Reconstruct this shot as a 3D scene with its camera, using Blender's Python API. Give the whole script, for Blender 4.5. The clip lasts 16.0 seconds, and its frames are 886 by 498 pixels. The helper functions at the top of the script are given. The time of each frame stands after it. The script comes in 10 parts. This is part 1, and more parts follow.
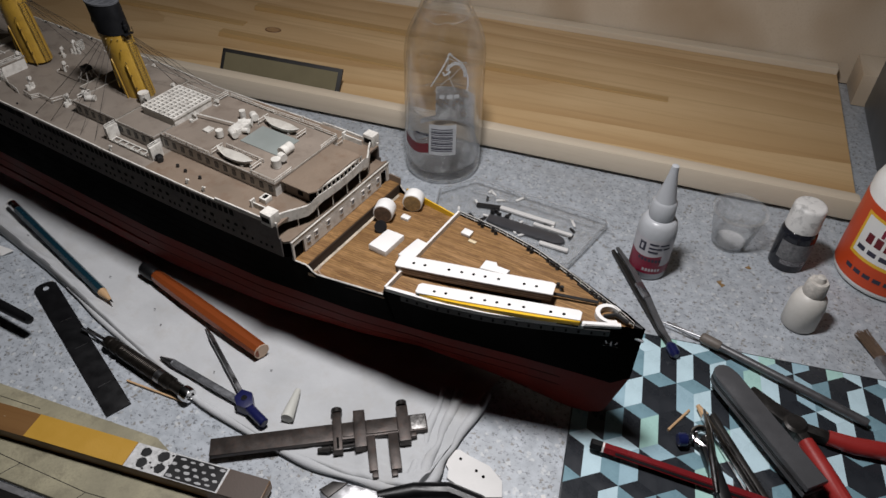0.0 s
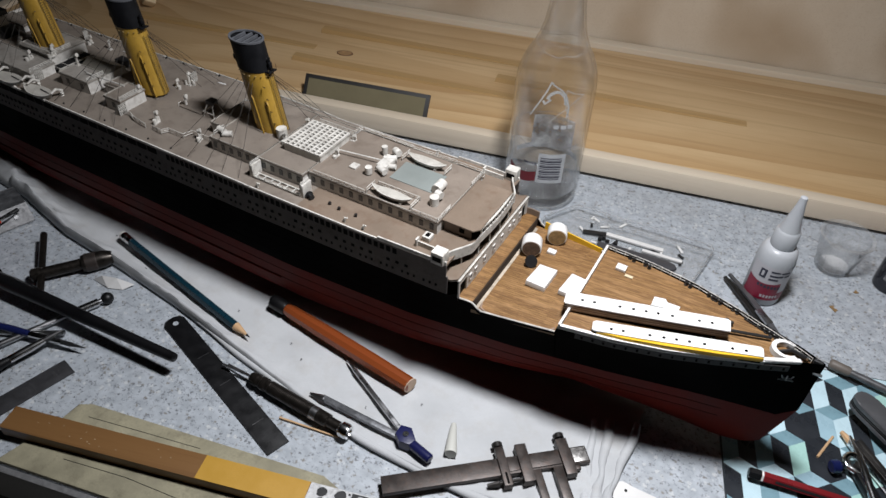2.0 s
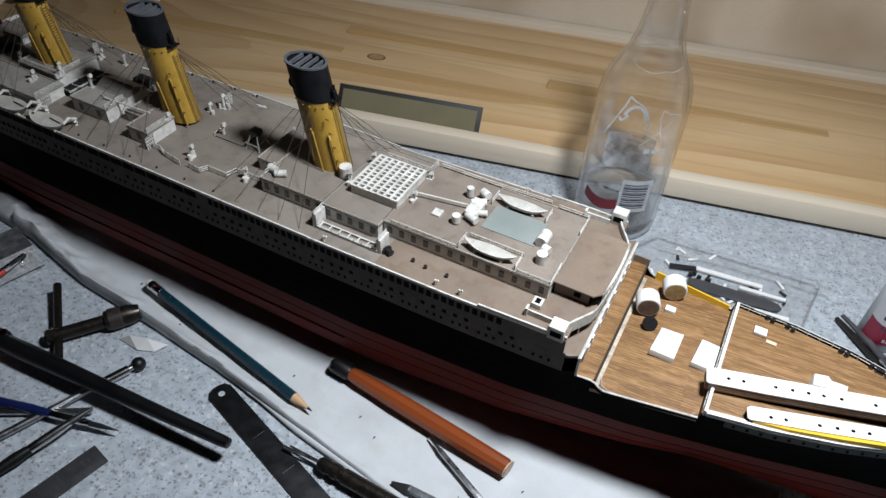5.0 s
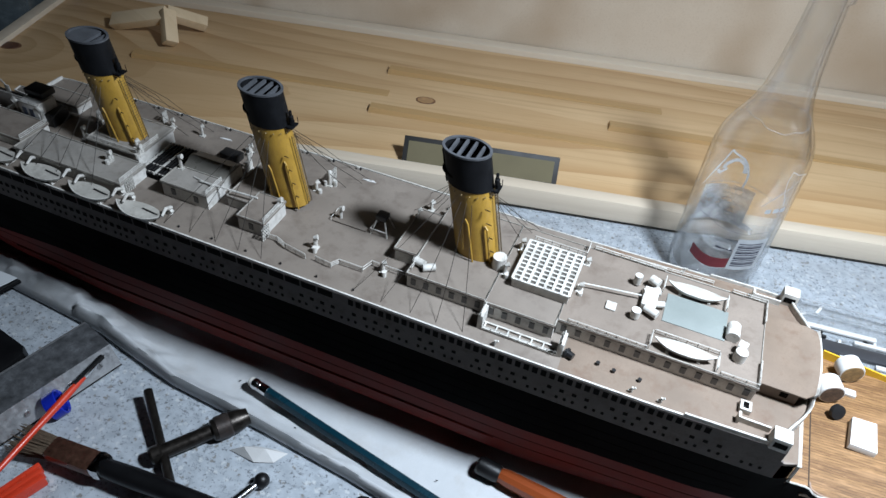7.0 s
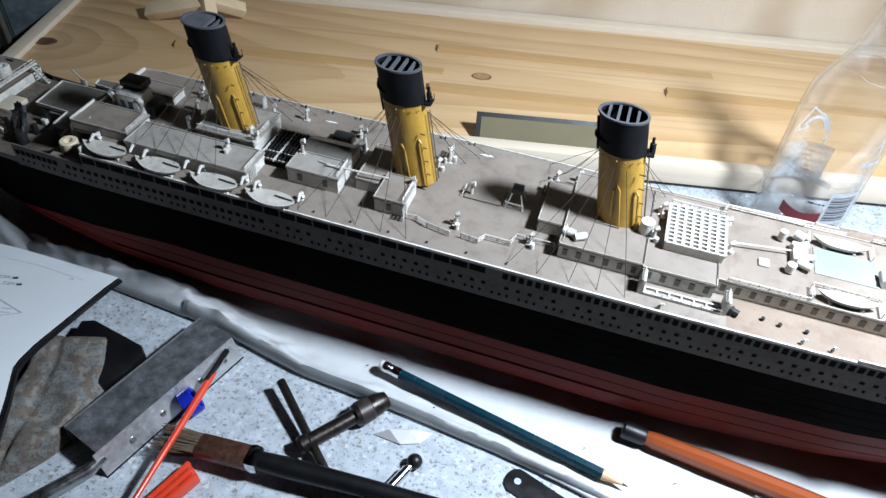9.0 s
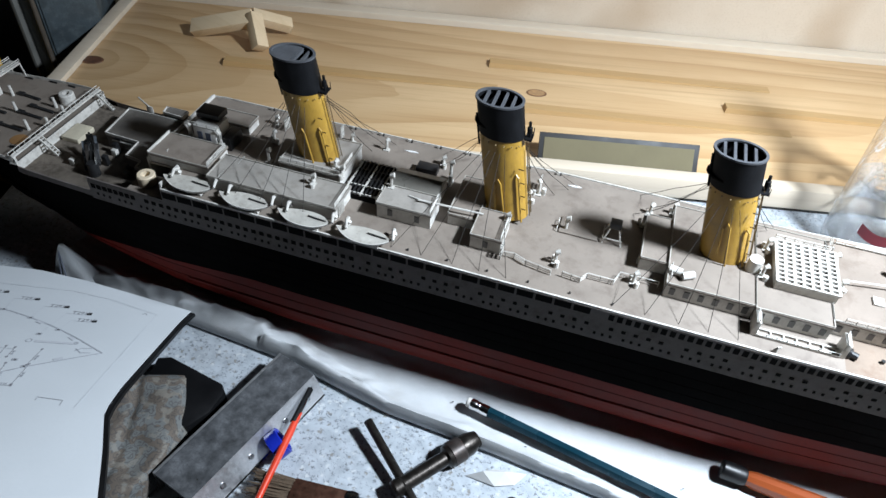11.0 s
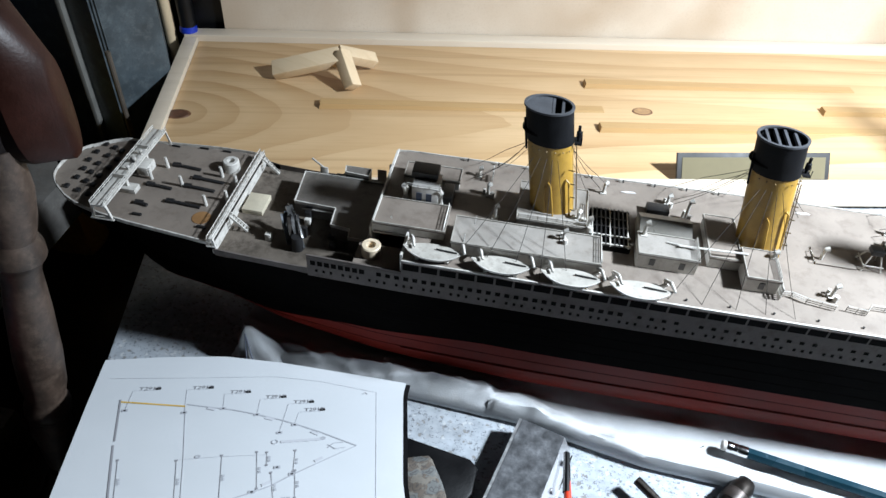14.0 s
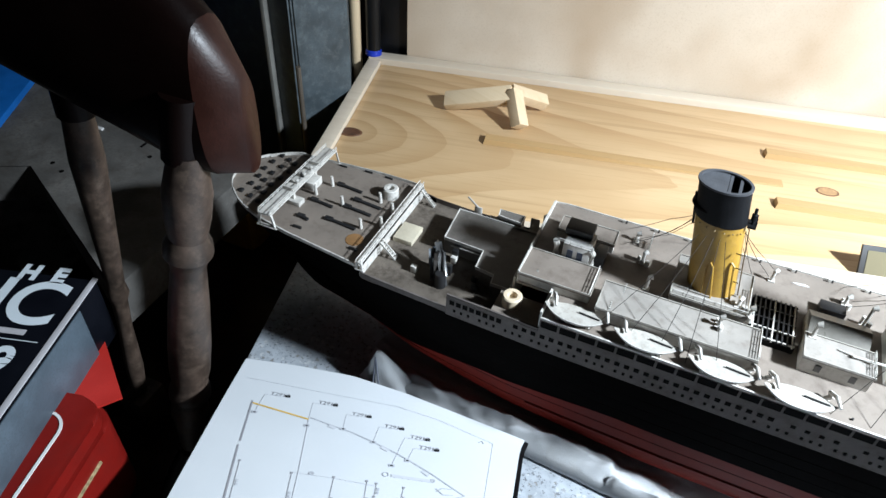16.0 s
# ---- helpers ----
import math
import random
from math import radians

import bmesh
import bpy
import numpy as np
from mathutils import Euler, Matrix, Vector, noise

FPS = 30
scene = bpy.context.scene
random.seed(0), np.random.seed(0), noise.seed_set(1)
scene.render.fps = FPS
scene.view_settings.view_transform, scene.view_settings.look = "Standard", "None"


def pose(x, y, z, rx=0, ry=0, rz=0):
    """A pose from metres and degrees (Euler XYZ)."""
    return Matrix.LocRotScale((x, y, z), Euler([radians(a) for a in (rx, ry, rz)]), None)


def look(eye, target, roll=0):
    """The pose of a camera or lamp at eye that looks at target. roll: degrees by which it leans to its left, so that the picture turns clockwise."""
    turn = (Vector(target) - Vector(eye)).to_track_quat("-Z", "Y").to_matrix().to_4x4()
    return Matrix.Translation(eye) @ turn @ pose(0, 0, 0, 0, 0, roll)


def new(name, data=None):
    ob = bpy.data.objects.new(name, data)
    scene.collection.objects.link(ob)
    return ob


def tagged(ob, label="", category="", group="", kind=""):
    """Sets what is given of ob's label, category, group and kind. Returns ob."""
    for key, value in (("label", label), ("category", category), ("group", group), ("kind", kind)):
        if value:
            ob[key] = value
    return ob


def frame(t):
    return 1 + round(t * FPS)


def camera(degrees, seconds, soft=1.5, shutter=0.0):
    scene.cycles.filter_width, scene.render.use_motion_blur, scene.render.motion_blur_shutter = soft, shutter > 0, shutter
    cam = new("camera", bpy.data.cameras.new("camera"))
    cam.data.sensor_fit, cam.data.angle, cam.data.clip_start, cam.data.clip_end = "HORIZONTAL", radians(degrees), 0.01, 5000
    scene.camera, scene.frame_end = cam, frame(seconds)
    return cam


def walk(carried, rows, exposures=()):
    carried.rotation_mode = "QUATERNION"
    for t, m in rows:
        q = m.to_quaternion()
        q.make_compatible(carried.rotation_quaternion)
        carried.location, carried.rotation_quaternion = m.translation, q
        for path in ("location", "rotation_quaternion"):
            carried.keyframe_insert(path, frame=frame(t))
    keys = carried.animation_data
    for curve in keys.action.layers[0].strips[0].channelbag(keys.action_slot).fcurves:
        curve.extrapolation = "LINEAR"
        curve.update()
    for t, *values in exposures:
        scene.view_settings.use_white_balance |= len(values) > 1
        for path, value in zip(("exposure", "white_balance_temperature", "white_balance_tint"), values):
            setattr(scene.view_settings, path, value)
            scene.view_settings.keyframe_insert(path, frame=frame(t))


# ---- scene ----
cam = camera(64.6, 16.0)
METRES, EYE, TILT, LEAN, TURN = 0.78, 0.3160, -42.07, -1.05, 31.98
SHIFT_X, SHIFT_Y = 0.4302, -0.2307
ROWS = [
    (0.0, 0.0, 0.0, 0.0, -0.0, 0.0, 0.0),
    (0.5, -0.0052, -0.0021, -0.0012, 1.68, -0.42, -0.94),
    (1.0, -0.0301, -0.01, 0.0083, 1.38, 0.78, -0.39),
    (1.5, -0.0772, -0.0103, 0.0126, 0.29, 0.14, 0.06),
    (2.0, -0.1241, -0.0056, 0.0226, -2.09, 0.29, 0.6),
    (2.5, -0.1596, 0.014, 0.0373, -3.77, -0.29, 1.99),
    (3.0, -0.187, 0.0335, 0.0435, -5.0, -1.5, 2.51),
    (3.5, -0.2022, 0.0409, 0.0518, -5.43, -1.06, 3.63),
    (6.0, -0.2037, 0.0994, 0.0908, -2.83, -1.67, 0.39),
    (6.5, -0.2632, 0.1162, 0.1163, -5.23, -1.67, 2.42),
    (7.0, -0.3214, 0.1289, 0.1375, -8.96, -1.79, 4.04),
    (7.5, -0.3846, 0.1294, 0.1486, -12.1, -1.77, 6.71),
    (8.0, -0.4352, 0.1391, 0.1476, -13.5, -3.06, 8.29),
    (10.5, -0.4146, 0.1579, 0.1451, -9.63, -3.13, 6.01),
    (11.0, -0.4788, 0.1753, 0.1742, -12.17, -3.78, 7.86),
    (11.5, -0.5289, 0.2001, 0.1995, -14.81, -4.7, 10.19),
    (12.0, -0.5514, 0.2092, 0.2109, -17.9, -5.19, 13.56),
    (12.5, -0.5824, 0.2143, 0.2181, -19.38, -5.27, 14.63),
    (13.0, -0.6153, 0.2223, 0.224, -19.41, -4.95, 15.11),
    (13.5, -0.627, 0.2302, 0.2287, -20.5, -4.78, 15.0),
    (14.0, -0.6552, 0.2502, 0.2407, -18.6, -4.69, 13.15),
    (14.5, -0.6752, 0.269, 0.2553, -16.62, -4.2, 11.84),
    (15.0, -0.6831, 0.2775, 0.2631, -14.57, -3.03, 10.14),
    (15.5, -0.6844, 0.2765, 0.2579, -10.34, -2.12, 7.38),
    (16.0, -0.654, 0.2581, 0.2542, -6.62, -0.62, 4.24),
]
walk(cam, [(t, pose(SHIFT_X, SHIFT_Y, EYE, TILT, LEAN, TURN) @ pose(METRES * x, METRES * y, METRES * z, 90 + pitch, roll, yaw)) for t, x, y, z, yaw, pitch, roll in ROWS],
     [(0.0, -0.88, 6900, 13), (1.5, -0.60, 6750, 12), (3.5, -0.18, 6320, 8), (6.0, -0.34, 6120, 7), (6.5, -0.04, 5950, 6), (7.0, 0.17, 5780, 5), (8.0, 0.76, 5750, 5), (10.5, 1.03, 5850, 5), (12.5, 1.43, 5900, 5), (14.0, 1.78, 5900, 5), (16.0, 2.15, 5880, 4)])
# ---- world and lamp ----
world = bpy.data.worlds.new("room_dark")
scene.world = world
world.use_nodes = True
world.node_tree.nodes["Background"].inputs[0].default_value = (0.55, 0.65, 0.85, 1)
world.node_tree.nodes["Background"].inputs[1].default_value = 0.0011
# the bench lamp over the bow, out of sight above the camera's view
lamp_data = bpy.data.lights.new("bench_lamp", "AREA")
lamp_data.shape, lamp_data.size, lamp_data.energy = "DISK", 0.06, 4.3
lamp_data.color = (0.95, 0.98, 1.03)
lamp = new("bench_lamp", lamp_data)
lamp.matrix_world = look((0.297, -0.031, 0.455), (0.280, -0.060, 0.0))

# ---- materials ----
def nodes_of(name):
    m = bpy.data.materials.new(name)
    m.use_nodes = True
    nt = m.node_tree
    return m, nt, nt.nodes["Principled BSDF"]


def link(nt, a, ao, b, bi):
    nt.links.new(a.outputs[ao], b.inputs[bi])


def mix_node(nt, a, b, fac=None, blend="MIX", amount=0.5):
    """Colour mix; a, b: colours or (node, output); fac: (node, output) or None."""
    n = nt.nodes.new("ShaderNodeMix")
    n.data_type, n.blend_type = "RGBA", blend
    n.inputs[0].default_value = amount
    for slot, v in ((6, a), (7, b)):
        if isinstance(v[0], bpy.types.Node):
            nt.links.new(v[0].outputs[v[1]], n.inputs[slot])
        else:
            n.inputs[slot].default_value = (*v[:3], 1)
    if fac:
        nt.links.new(fac[0].outputs[fac[1]], n.inputs[0])
    return (n, 2)


def ramp_node(nt, src, p0, p1, v0=0.0, v1=1.0):
    n = nt.nodes.new("ShaderNodeMapRange")
    n.inputs[1].default_value, n.inputs[2].default_value = p0, p1
    n.inputs[3].default_value, n.inputs[4].default_value = v0, v1
    nt.links.new(src[0].outputs[src[1]], n.inputs[0])
    return (n, 0)


def coords(nt, scale=(1, 1, 1), turn=0.0):
    tc = nt.nodes.new("ShaderNodeTexCoord")
    mp = nt.nodes.new("ShaderNodeMapping")
    mp.inputs["Scale"].default_value = scale
    if turn:
        rot = nt.nodes.new("ShaderNodeMapping")
        rot.inputs["Rotation"].default_value = (0, 0, turn)
        link(nt, tc, "Object", rot, "Vector")
        link(nt, rot, 0, mp, "Vector")
    else:
        link(nt, tc, "Object", mp, "Vector")
    return mp


def noise_node(nt, mp, scale, detail=4.0, rough=0.55):
    n = nt.nodes.new("ShaderNodeTexNoise")
    n.inputs["Scale"].default_value, n.inputs["Detail"].default_value = scale, detail
    n.inputs["Roughness"].default_value = rough
    link(nt, mp, 0, n, "Vector")
    return n


def bump_node(nt, bsdf, src, strength=0.2, distance=0.0005):
    b = nt.nodes.new("ShaderNodeBump")
    b.inputs["Strength"].default_value, b.inputs["Distance"].default_value = strength, distance
    nt.links.new(src[0].outputs[src[1]], b.inputs["Height"])
    link(nt, b, 0, bsdf, "Normal")


def mat(name, col, rough=0.5, metal=0.0, var=0.2, scale=60.0, fine=900.0, bump=0.15, dirt=None, dirt_amount=0.3, spec=0.5):
    """A painted, moulded or worn surface with broad and fine variation."""
    m, nt, bs = nodes_of(name)
    mp = coords(nt)
    broad, small = noise_node(nt, mp, scale, 5), noise_node(nt, mp, fine, 3)
    dark = tuple(c * (1 - var) for c in col)
    light = tuple(min(1, c * (1 + var)) for c in col)
    c = mix_node(nt, dark, light, (ramp_node(nt, (broad, 0), 0.3, 0.7)[0], 0))
    c = mix_node(nt, c, tuple(x * (1 - 0.6 * var) for x in col), (ramp_node(nt, (small, 0), 0.45, 0.75, 0, 0.7)[0], 0))
    if dirt:
        spots = noise_node(nt, mp, scale * 2.3, 6, 0.7)
        c = mix_node(nt, c, dirt, (ramp_node(nt, (spots, 0), 0.5, 0.72, 0, dirt_amount)[0], 0))
    nt.links.new(c[0].outputs[c[1]], bs.inputs["Base Color"])
    r = ramp_node(nt, (broad, 0), 0.25, 0.75, max(0.03, rough - 0.1), min(1, rough + 0.1))
    nt.links.new(r[0].outputs[0], bs.inputs["Roughness"])
    bs.inputs["Metallic"].default_value = metal
    bs.inputs["Specular IOR Level"].default_value = spec
    if bump:
        bump_node(nt, bs, (small, 0), bump, 0.0004)
    return m


def wood(name, light, dark, turn=0.0, profile="SAW", ring=38.0, stretch=0.07, rough=0.45, grain=700.0, swirl=1.0, contrast=1.0, heart=None):
    """Sawn timber: wandering growth rings drawn out along one way, fine pores, stains."""
    m, nt, bs = nodes_of(name)
    mp = coords(nt, (stretch, 1, 1), turn)
    if heart:
        # rings close round the heart at one end and run on almost straight from there
        at, arch = nt.nodes.new("ShaderNodeSeparateXYZ"), nt.nodes.new("ShaderNodeCombineXYZ")
        link(nt, coords(nt, (1, 1, 1), turn), 0, at, 0)
        def step(kind, a, b):
            n = nt.nodes.new("ShaderNodeMath")
            n.operation = kind
            for k, v in enumerate((a, b)):
                if isinstance(v, float):
                    n.inputs[k].default_value = v
                elif v:
                    nt.links.new(v, n.inputs[k])
            return n.outputs[0]
        off = step("ABSOLUTE", step("SUBTRACT", at.outputs[0], heart[0]), None)
        fall = step("EXPONENT", step("MULTIPLY", off, -11.0), None)
        bow = step("ADD", step("MULTIPLY", step("SUBTRACT", 1.0, fall), 0.078), step("MULTIPLY", off, stretch))
        across = nt.nodes.new("ShaderNodeMath")
        across.operation = "SUBTRACT"
        across.inputs[1].default_value = heart[1]
        link(nt, at, 1, across, 0)
        nt.links.new(bow, arch.inputs[0])
        link(nt, across, 0, arch, 1)
        mp = arch
    drift = noise_node(nt, coords(nt, (0.22, 1, 1), turn), 7.0, 2, 0.4)
    add = nt.nodes.new("ShaderNodeVectorMath")
    add.operation = "MULTIPLY_ADD"
    add.inputs[1].default_value = (0.0, 0.13 * swirl, 0.0)
    link(nt, drift, 1, add, 0)
    link(nt, mp, 0, add, 2)
    wv = nt.nodes.new("ShaderNodeTexWave")
    wv.wave_type, wv.bands_direction, wv.wave_profile = "BANDS", "Y", profile
    if heart:
        wv.wave_type, wv.rings_direction = "RINGS", "Z"
    wv.inputs["Scale"].default_value = ring / 6.0
    wv.inputs["Distortion"].default_value = 2.0 * swirl
    wv.inputs["Detail"].default_value = 2.0
    wv.inputs["Detail Scale"].default_value = 1.5
    link(nt, add, 0, wv, "Vector")
    pores = noise_node(nt, coords(nt, (0.04, 1, 1), turn), grain, 3, 0.6)
    broad = noise_node(nt, coords(nt, (0.3, 1, 1), turn), 9.0, 3)
    fade = ramp_node(nt, (broad, 0), 0.35, 0.65, 0.25, 0.85)
    line = ramp_node(nt, (wv, 1), 0.25, 1.0, 0, contrast)
    mul = nt.nodes.new("ShaderNodeMath")
    mul.operation = "MULTIPLY"
    nt.links.new(fade[0].outputs[0], mul.inputs[0])
    nt.links.new(line[0].outputs[0], mul.inputs[1])
    c = mix_node(nt, light, dark, (mul, 0))
    c = mix_node(nt, c, dark, (ramp_node(nt, (pores, 0), 0.5, 0.8, 0, 0.35)[0], 0))
    streak = noise_node(nt, coords(nt, (0.018, 1, 1), turn), 130.0, 4, 0.6)
    c = mix_node(nt, c, tuple(x * 0.8 for x in dark), (ramp_node(nt, (streak, 0), 0.54, 0.72, 0, 0.55 * contrast if profile == "SAW" else 0)[0], 0))
    patch = noise_node(nt, coords(nt, (0.5, 1, 1), turn), 16.0, 4)
    c = mix_node(nt, c, tuple(0.5 * (x + y) for x, y in zip(light, dark)), (ramp_node(nt, (patch, 0), 0.45, 0.75, 0, 0.7)[0], 0))
    nt.links.new(c[0].outputs[c[1]], bs.inputs["Base Color"])
    bs.inputs["Roughness"].default_value = rough
    bump_node(nt, bs, (pores, 0), 0.12, 0.0004)
    return m


def counter_material():
    """Grey terrazzo-look laminate: pale ground with brown, slate and white chips."""
    m, nt, bs = nodes_of("speckled_laminate")
    mp = coords(nt)
    ground = noise_node(nt, mp, 160, 4)
    c = mix_node(nt, (0.315, 0.342, 0.372), (0.42, 0.452, 0.49), (ramp_node(nt, (ground, 0), 0.35, 0.65)[0], 0))
    for scale, col, lo, reach in ((300, (0.17, 0.18, 0.195), 0.66, 0.35), (480, (0.10, 0.105, 0.115), 0.68, 0.36), (360, (0.19, 0.175, 0.155), 0.80, 0.38), (300, (0.55, 0.57, 0.58), 0.68, 0.36), (800, (0.13, 0.135, 0.145), 0.72, 0.4)):
        v = nt.nodes.new("ShaderNodeTexVoronoi")
        v.inputs["Scale"].default_value = scale
        wob = noise_node(nt, mp, scale * 2.2, 2)
        add = nt.nodes.new("ShaderNodeVectorMath")
        add.operation = "MULTIPLY_ADD"
        add.inputs[1].default_value = (0.0045, 0.003, 0.003)
        link(nt, wob, 1, add, 0)
        link(nt, mp, 0, add, 2)
        link(nt, add, 0, v, "Vector")
        sep = nt.nodes.new("ShaderNodeSeparateColor")
        link(nt, v, "Color", sep, 0)
        chosen = ramp_node(nt, (sep, 0), lo, lo + 0.02)
        near = ramp_node(nt, (v, 0), reach - 0.05, reach, 1, 0)
        mul = nt.nodes.new("ShaderNodeMath")
        mul.operation = "MULTIPLY"
        nt.links.new(chosen[0].outputs[0], mul.inputs[0])
        nt.links.new(near[0].outputs[0], mul.inputs[1])
        half = ramp_node(nt, (mul, 0), 0, 1, 0, 0.82)
        c = mix_node(nt, c, col, half)
    stain = noise_node(nt, mp, 14, 5, 0.65)
    c = mix_node(nt, c, (0.2, 0.19, 0.18), (ramp_node(nt, (stain, 0), 0.55, 0.8, 0, 0.35)[0], 0))
    nt.links.new(c[0].outputs[c[1]], bs.inputs["Base Color"])
    bs.inputs["Roughness"].default_value = 0.42
    bump_node(nt, bs, (ground, 0), 0.05, 0.0003)
    return m


def plank_material(name, light, dark, pitch):
    """Narrow laid deck planks along the ship, with dark caulked seams."""
    m, nt, bs = nodes_of(name)
    mp = coords(nt)
    br = nt.nodes.new("ShaderNodeTexBrick")
    br.inputs["Scale"].default_value = 1.0
    br.inputs["Brick Width"].default_value, br.inputs["Row Height"].default_value = 0.11, pitch
    br.inputs["Mortar Size"].default_value = pitch * 0.07
    br.inputs["Color1"].default_value, br.inputs["Color2"].default_value = (*light, 1), (*dark, 1)
    br.inputs["Mortar"].default_value = (*[c * 0.35 for c in dark], 1)
    link(nt, mp, 0, br, "Vector")
    mp2 = coords(nt, (0.08, 1, 1))
    gr = noise_node(nt, mp2, 1100, 4, 0.65)
    st = noise_node(nt, mp, 60, 4)
    c = mix_node(nt, (br, 0), tuple(x * 0.55 for x in dark), (ramp_node(nt, (gr, 0), 0.5, 0.68, 0, 0.6)[0], 0))
    c = mix_node(nt, c, tuple(min(1.0, x * 1.5 + 0.03) for x in light), (ramp_node(nt, (gr, 0), 0.47, 0.30, 0, 0.6)[0], 0))
    worn = noise_node(nt, coords(nt, (0.12, 1, 1)), 160, 4, 0.6)
    c = mix_node(nt, c, tuple(x * 1.25 + 0.03 for x in light), (ramp_node(nt, (worn, 0), 0.52, 0.68, 0, 0.5)[0], 0))
    c = mix_node(nt, c, tuple(x * 0.55 for x in dark), (ramp_node(nt, (st, 0), 0.55, 0.75, 0, 0.4)[0], 0))
    nt.links.new(c[0].outputs[c[1]], bs.inputs["Base Color"])
    bs.inputs["Roughness"].default_value = 0.5
    bump_node(nt, bs, (br, 1), -0.2, 0.0002)
    return m


def glass(name, tint=0.9, rough=0.03, haze=0.03, ior=1.45, refract=0.0):
    """Thin clear walls: they pass light straight on and shine by Fresnel."""
    m, nt, bs = nodes_of(name)
    nt.nodes.remove(bs)
    out = nt.nodes["Material Output"]
    clear = nt.nodes.new("ShaderNodeBsdfTransparent")
    clear.inputs[0].default_value = (tint, tint, tint, 1)
    gloss = nt.nodes.new("ShaderNodeBsdfGlossy")
    mist = nt.nodes.new("ShaderNodeBsdfDiffuse")
    mist.inputs[0].default_value = (0.75, 0.78, 0.8, 1)
    mp = coords(nt)
    n = noise_node(nt, mp, 90, 5, 0.6)
    r = ramp_node(nt, (n, 0), 0.4, 0.8, rough, rough + 0.1)
    nt.links.new(r[0].outputs[0], gloss.inputs["Roughness"])
    veil = ramp_node(nt, (n, 0), 0.35, 0.75, haze * 0.4, haze * 2.0)
    m1, m2 = nt.nodes.new("ShaderNodeMixShader"), nt.nodes.new("ShaderNodeMixShader")
    nt.links.new(veil[0].outputs[0], m1.inputs[0])
    link(nt, clear, 0, m1, 1)
    link(nt, mist, 0, m1, 2)
    lw = nt.nodes.new("ShaderNodeLayerWeight")
    lw.inputs[0].default_value = 0.5
    steep = nt.nodes.new("ShaderNodeMath")
    steep.operation = "POWER"
    steep.inputs[1].default_value = 3.0
    link(nt, lw, "Facing", steep, 0)
    shine = ramp_node(nt, (steep, 0), 0.0, 1.0, (ior - 1) ** 2 / (ior + 1) ** 2, 0.9)
    nt.links.new(shine[0].outputs[0], m2.inputs[0])
    link(nt, m1, 0, m2, 1)
    link(nt, gloss, 0, m2, 2)
    if refract:
        bend, m3 = nt.nodes.new("ShaderNodeBsdfGlass"), nt.nodes.new("ShaderNodeMixShader")
        bend.inputs["IOR"].default_value, bend.inputs["Roughness"].default_value = ior, rough
        m3.inputs[0].default_value = refract
        link(nt, m2, 0, m3, 1)
        link(nt, bend, 0, m3, 2)
        m2 = m3
    link(nt, m2, 0, out, 0)
    return m


COUNTER = counter_material()
PINE = wood("pine_board", (0.60, 0.422, 0.232), (0.37, 0.205, 0.075), radians(-13), ring=120, stretch=0.025, contrast=0.9, swirl=0.7, heart=(-0.438, 0.0355))
PINE_STRIP = wood("pine_trim", (0.63, 0.545, 0.43), (0.52, 0.42, 0.31), radians(-13), ring=60, stretch=0.05, contrast=0.5)
PINE_DARK = wood("pine_batten", (0.44, 0.285, 0.125), (0.34, 0.205, 0.08), radians(-13), ring=110, stretch=0.05, contrast=0.6)
PLY = wood("birch_plywood", (0.60, 0.512, 0.405), (0.38, 0.275, 0.175), radians(60), "SIN", ring=13, stretch=0.35, swirl=1.8, contrast=0.95)
KNOT_HEART = mat("pine_knot_heart", (0.36, 0.215, 0.10), 0.5, var=0.3, scale=300)
KNOT_CORE = mat("pine_knot_core", (0.075, 0.03, 0.015), 0.5, var=0.5, scale=250, dirt=(0.22, 0.11, 0.05), dirt_amount=0.6)
KNOT = mat("pine_knot", (0.15, 0.072, 0.033), 0.5, var=0.35, scale=400)
HULL_BLACK = mat("hull_black_paint", (0.0013, 0.0010, 0.0008), 0.6, var=0.45, scale=55, dirt=(0.0042, 0.0032, 0.0028), dirt_amount=0.45, spec=0.01)
HULL_RED = mat("hull_red_paint", (0.122, 0.0098, 0.0052), 0.55, var=0.25, scale=35, dirt=(0.09, 0.008, 0.0045), dirt_amount=0.5, spec=0.12)
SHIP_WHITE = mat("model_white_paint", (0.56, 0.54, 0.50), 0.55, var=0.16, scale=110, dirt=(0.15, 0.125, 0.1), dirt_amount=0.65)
# ship white darkened to put the sides' shade into the colour, with grime
SHADED_SIDE_WHITE = mat("shaded_side_white", (0.128, 0.112, 0.104), 0.65, var=0.25, scale=70, dirt=(0.06, 0.047, 0.036), dirt_amount=0.6, spec=0.15)
GREY_WEB = mat("dull_grey_web", (0.17, 0.175, 0.185), 0.36, metal=0.6, var=0.5, scale=170, dirt=(0.07, 0.07, 0.078), dirt_amount=0.5)
BRIGHT_WHITE = mat("fresh_white_card", (0.66, 0.65, 0.635), 0.6, var=0.05, scale=70)
DECK_TAUPE = mat("taupe_deck", (0.194, 0.164, 0.137), 0.62, var=0.14, scale=45, fine=1600, dirt=(0.09, 0.068, 0.055), dirt_amount=0.6)
HOUSE_WHITE = mat("deckhouse_white", (0.6, 0.58, 0.545), 0.55, var=0.15, scale=120, dirt=(0.25, 0.21, 0.17), dirt_amount=0.5)
PALE_ROOF = mat("pale_grey_roof", (0.27, 0.25, 0.225), 0.6, var=0.15, scale=70, fine=1600, dirt=(0.13, 0.105, 0.085), dirt_amount=0.55)
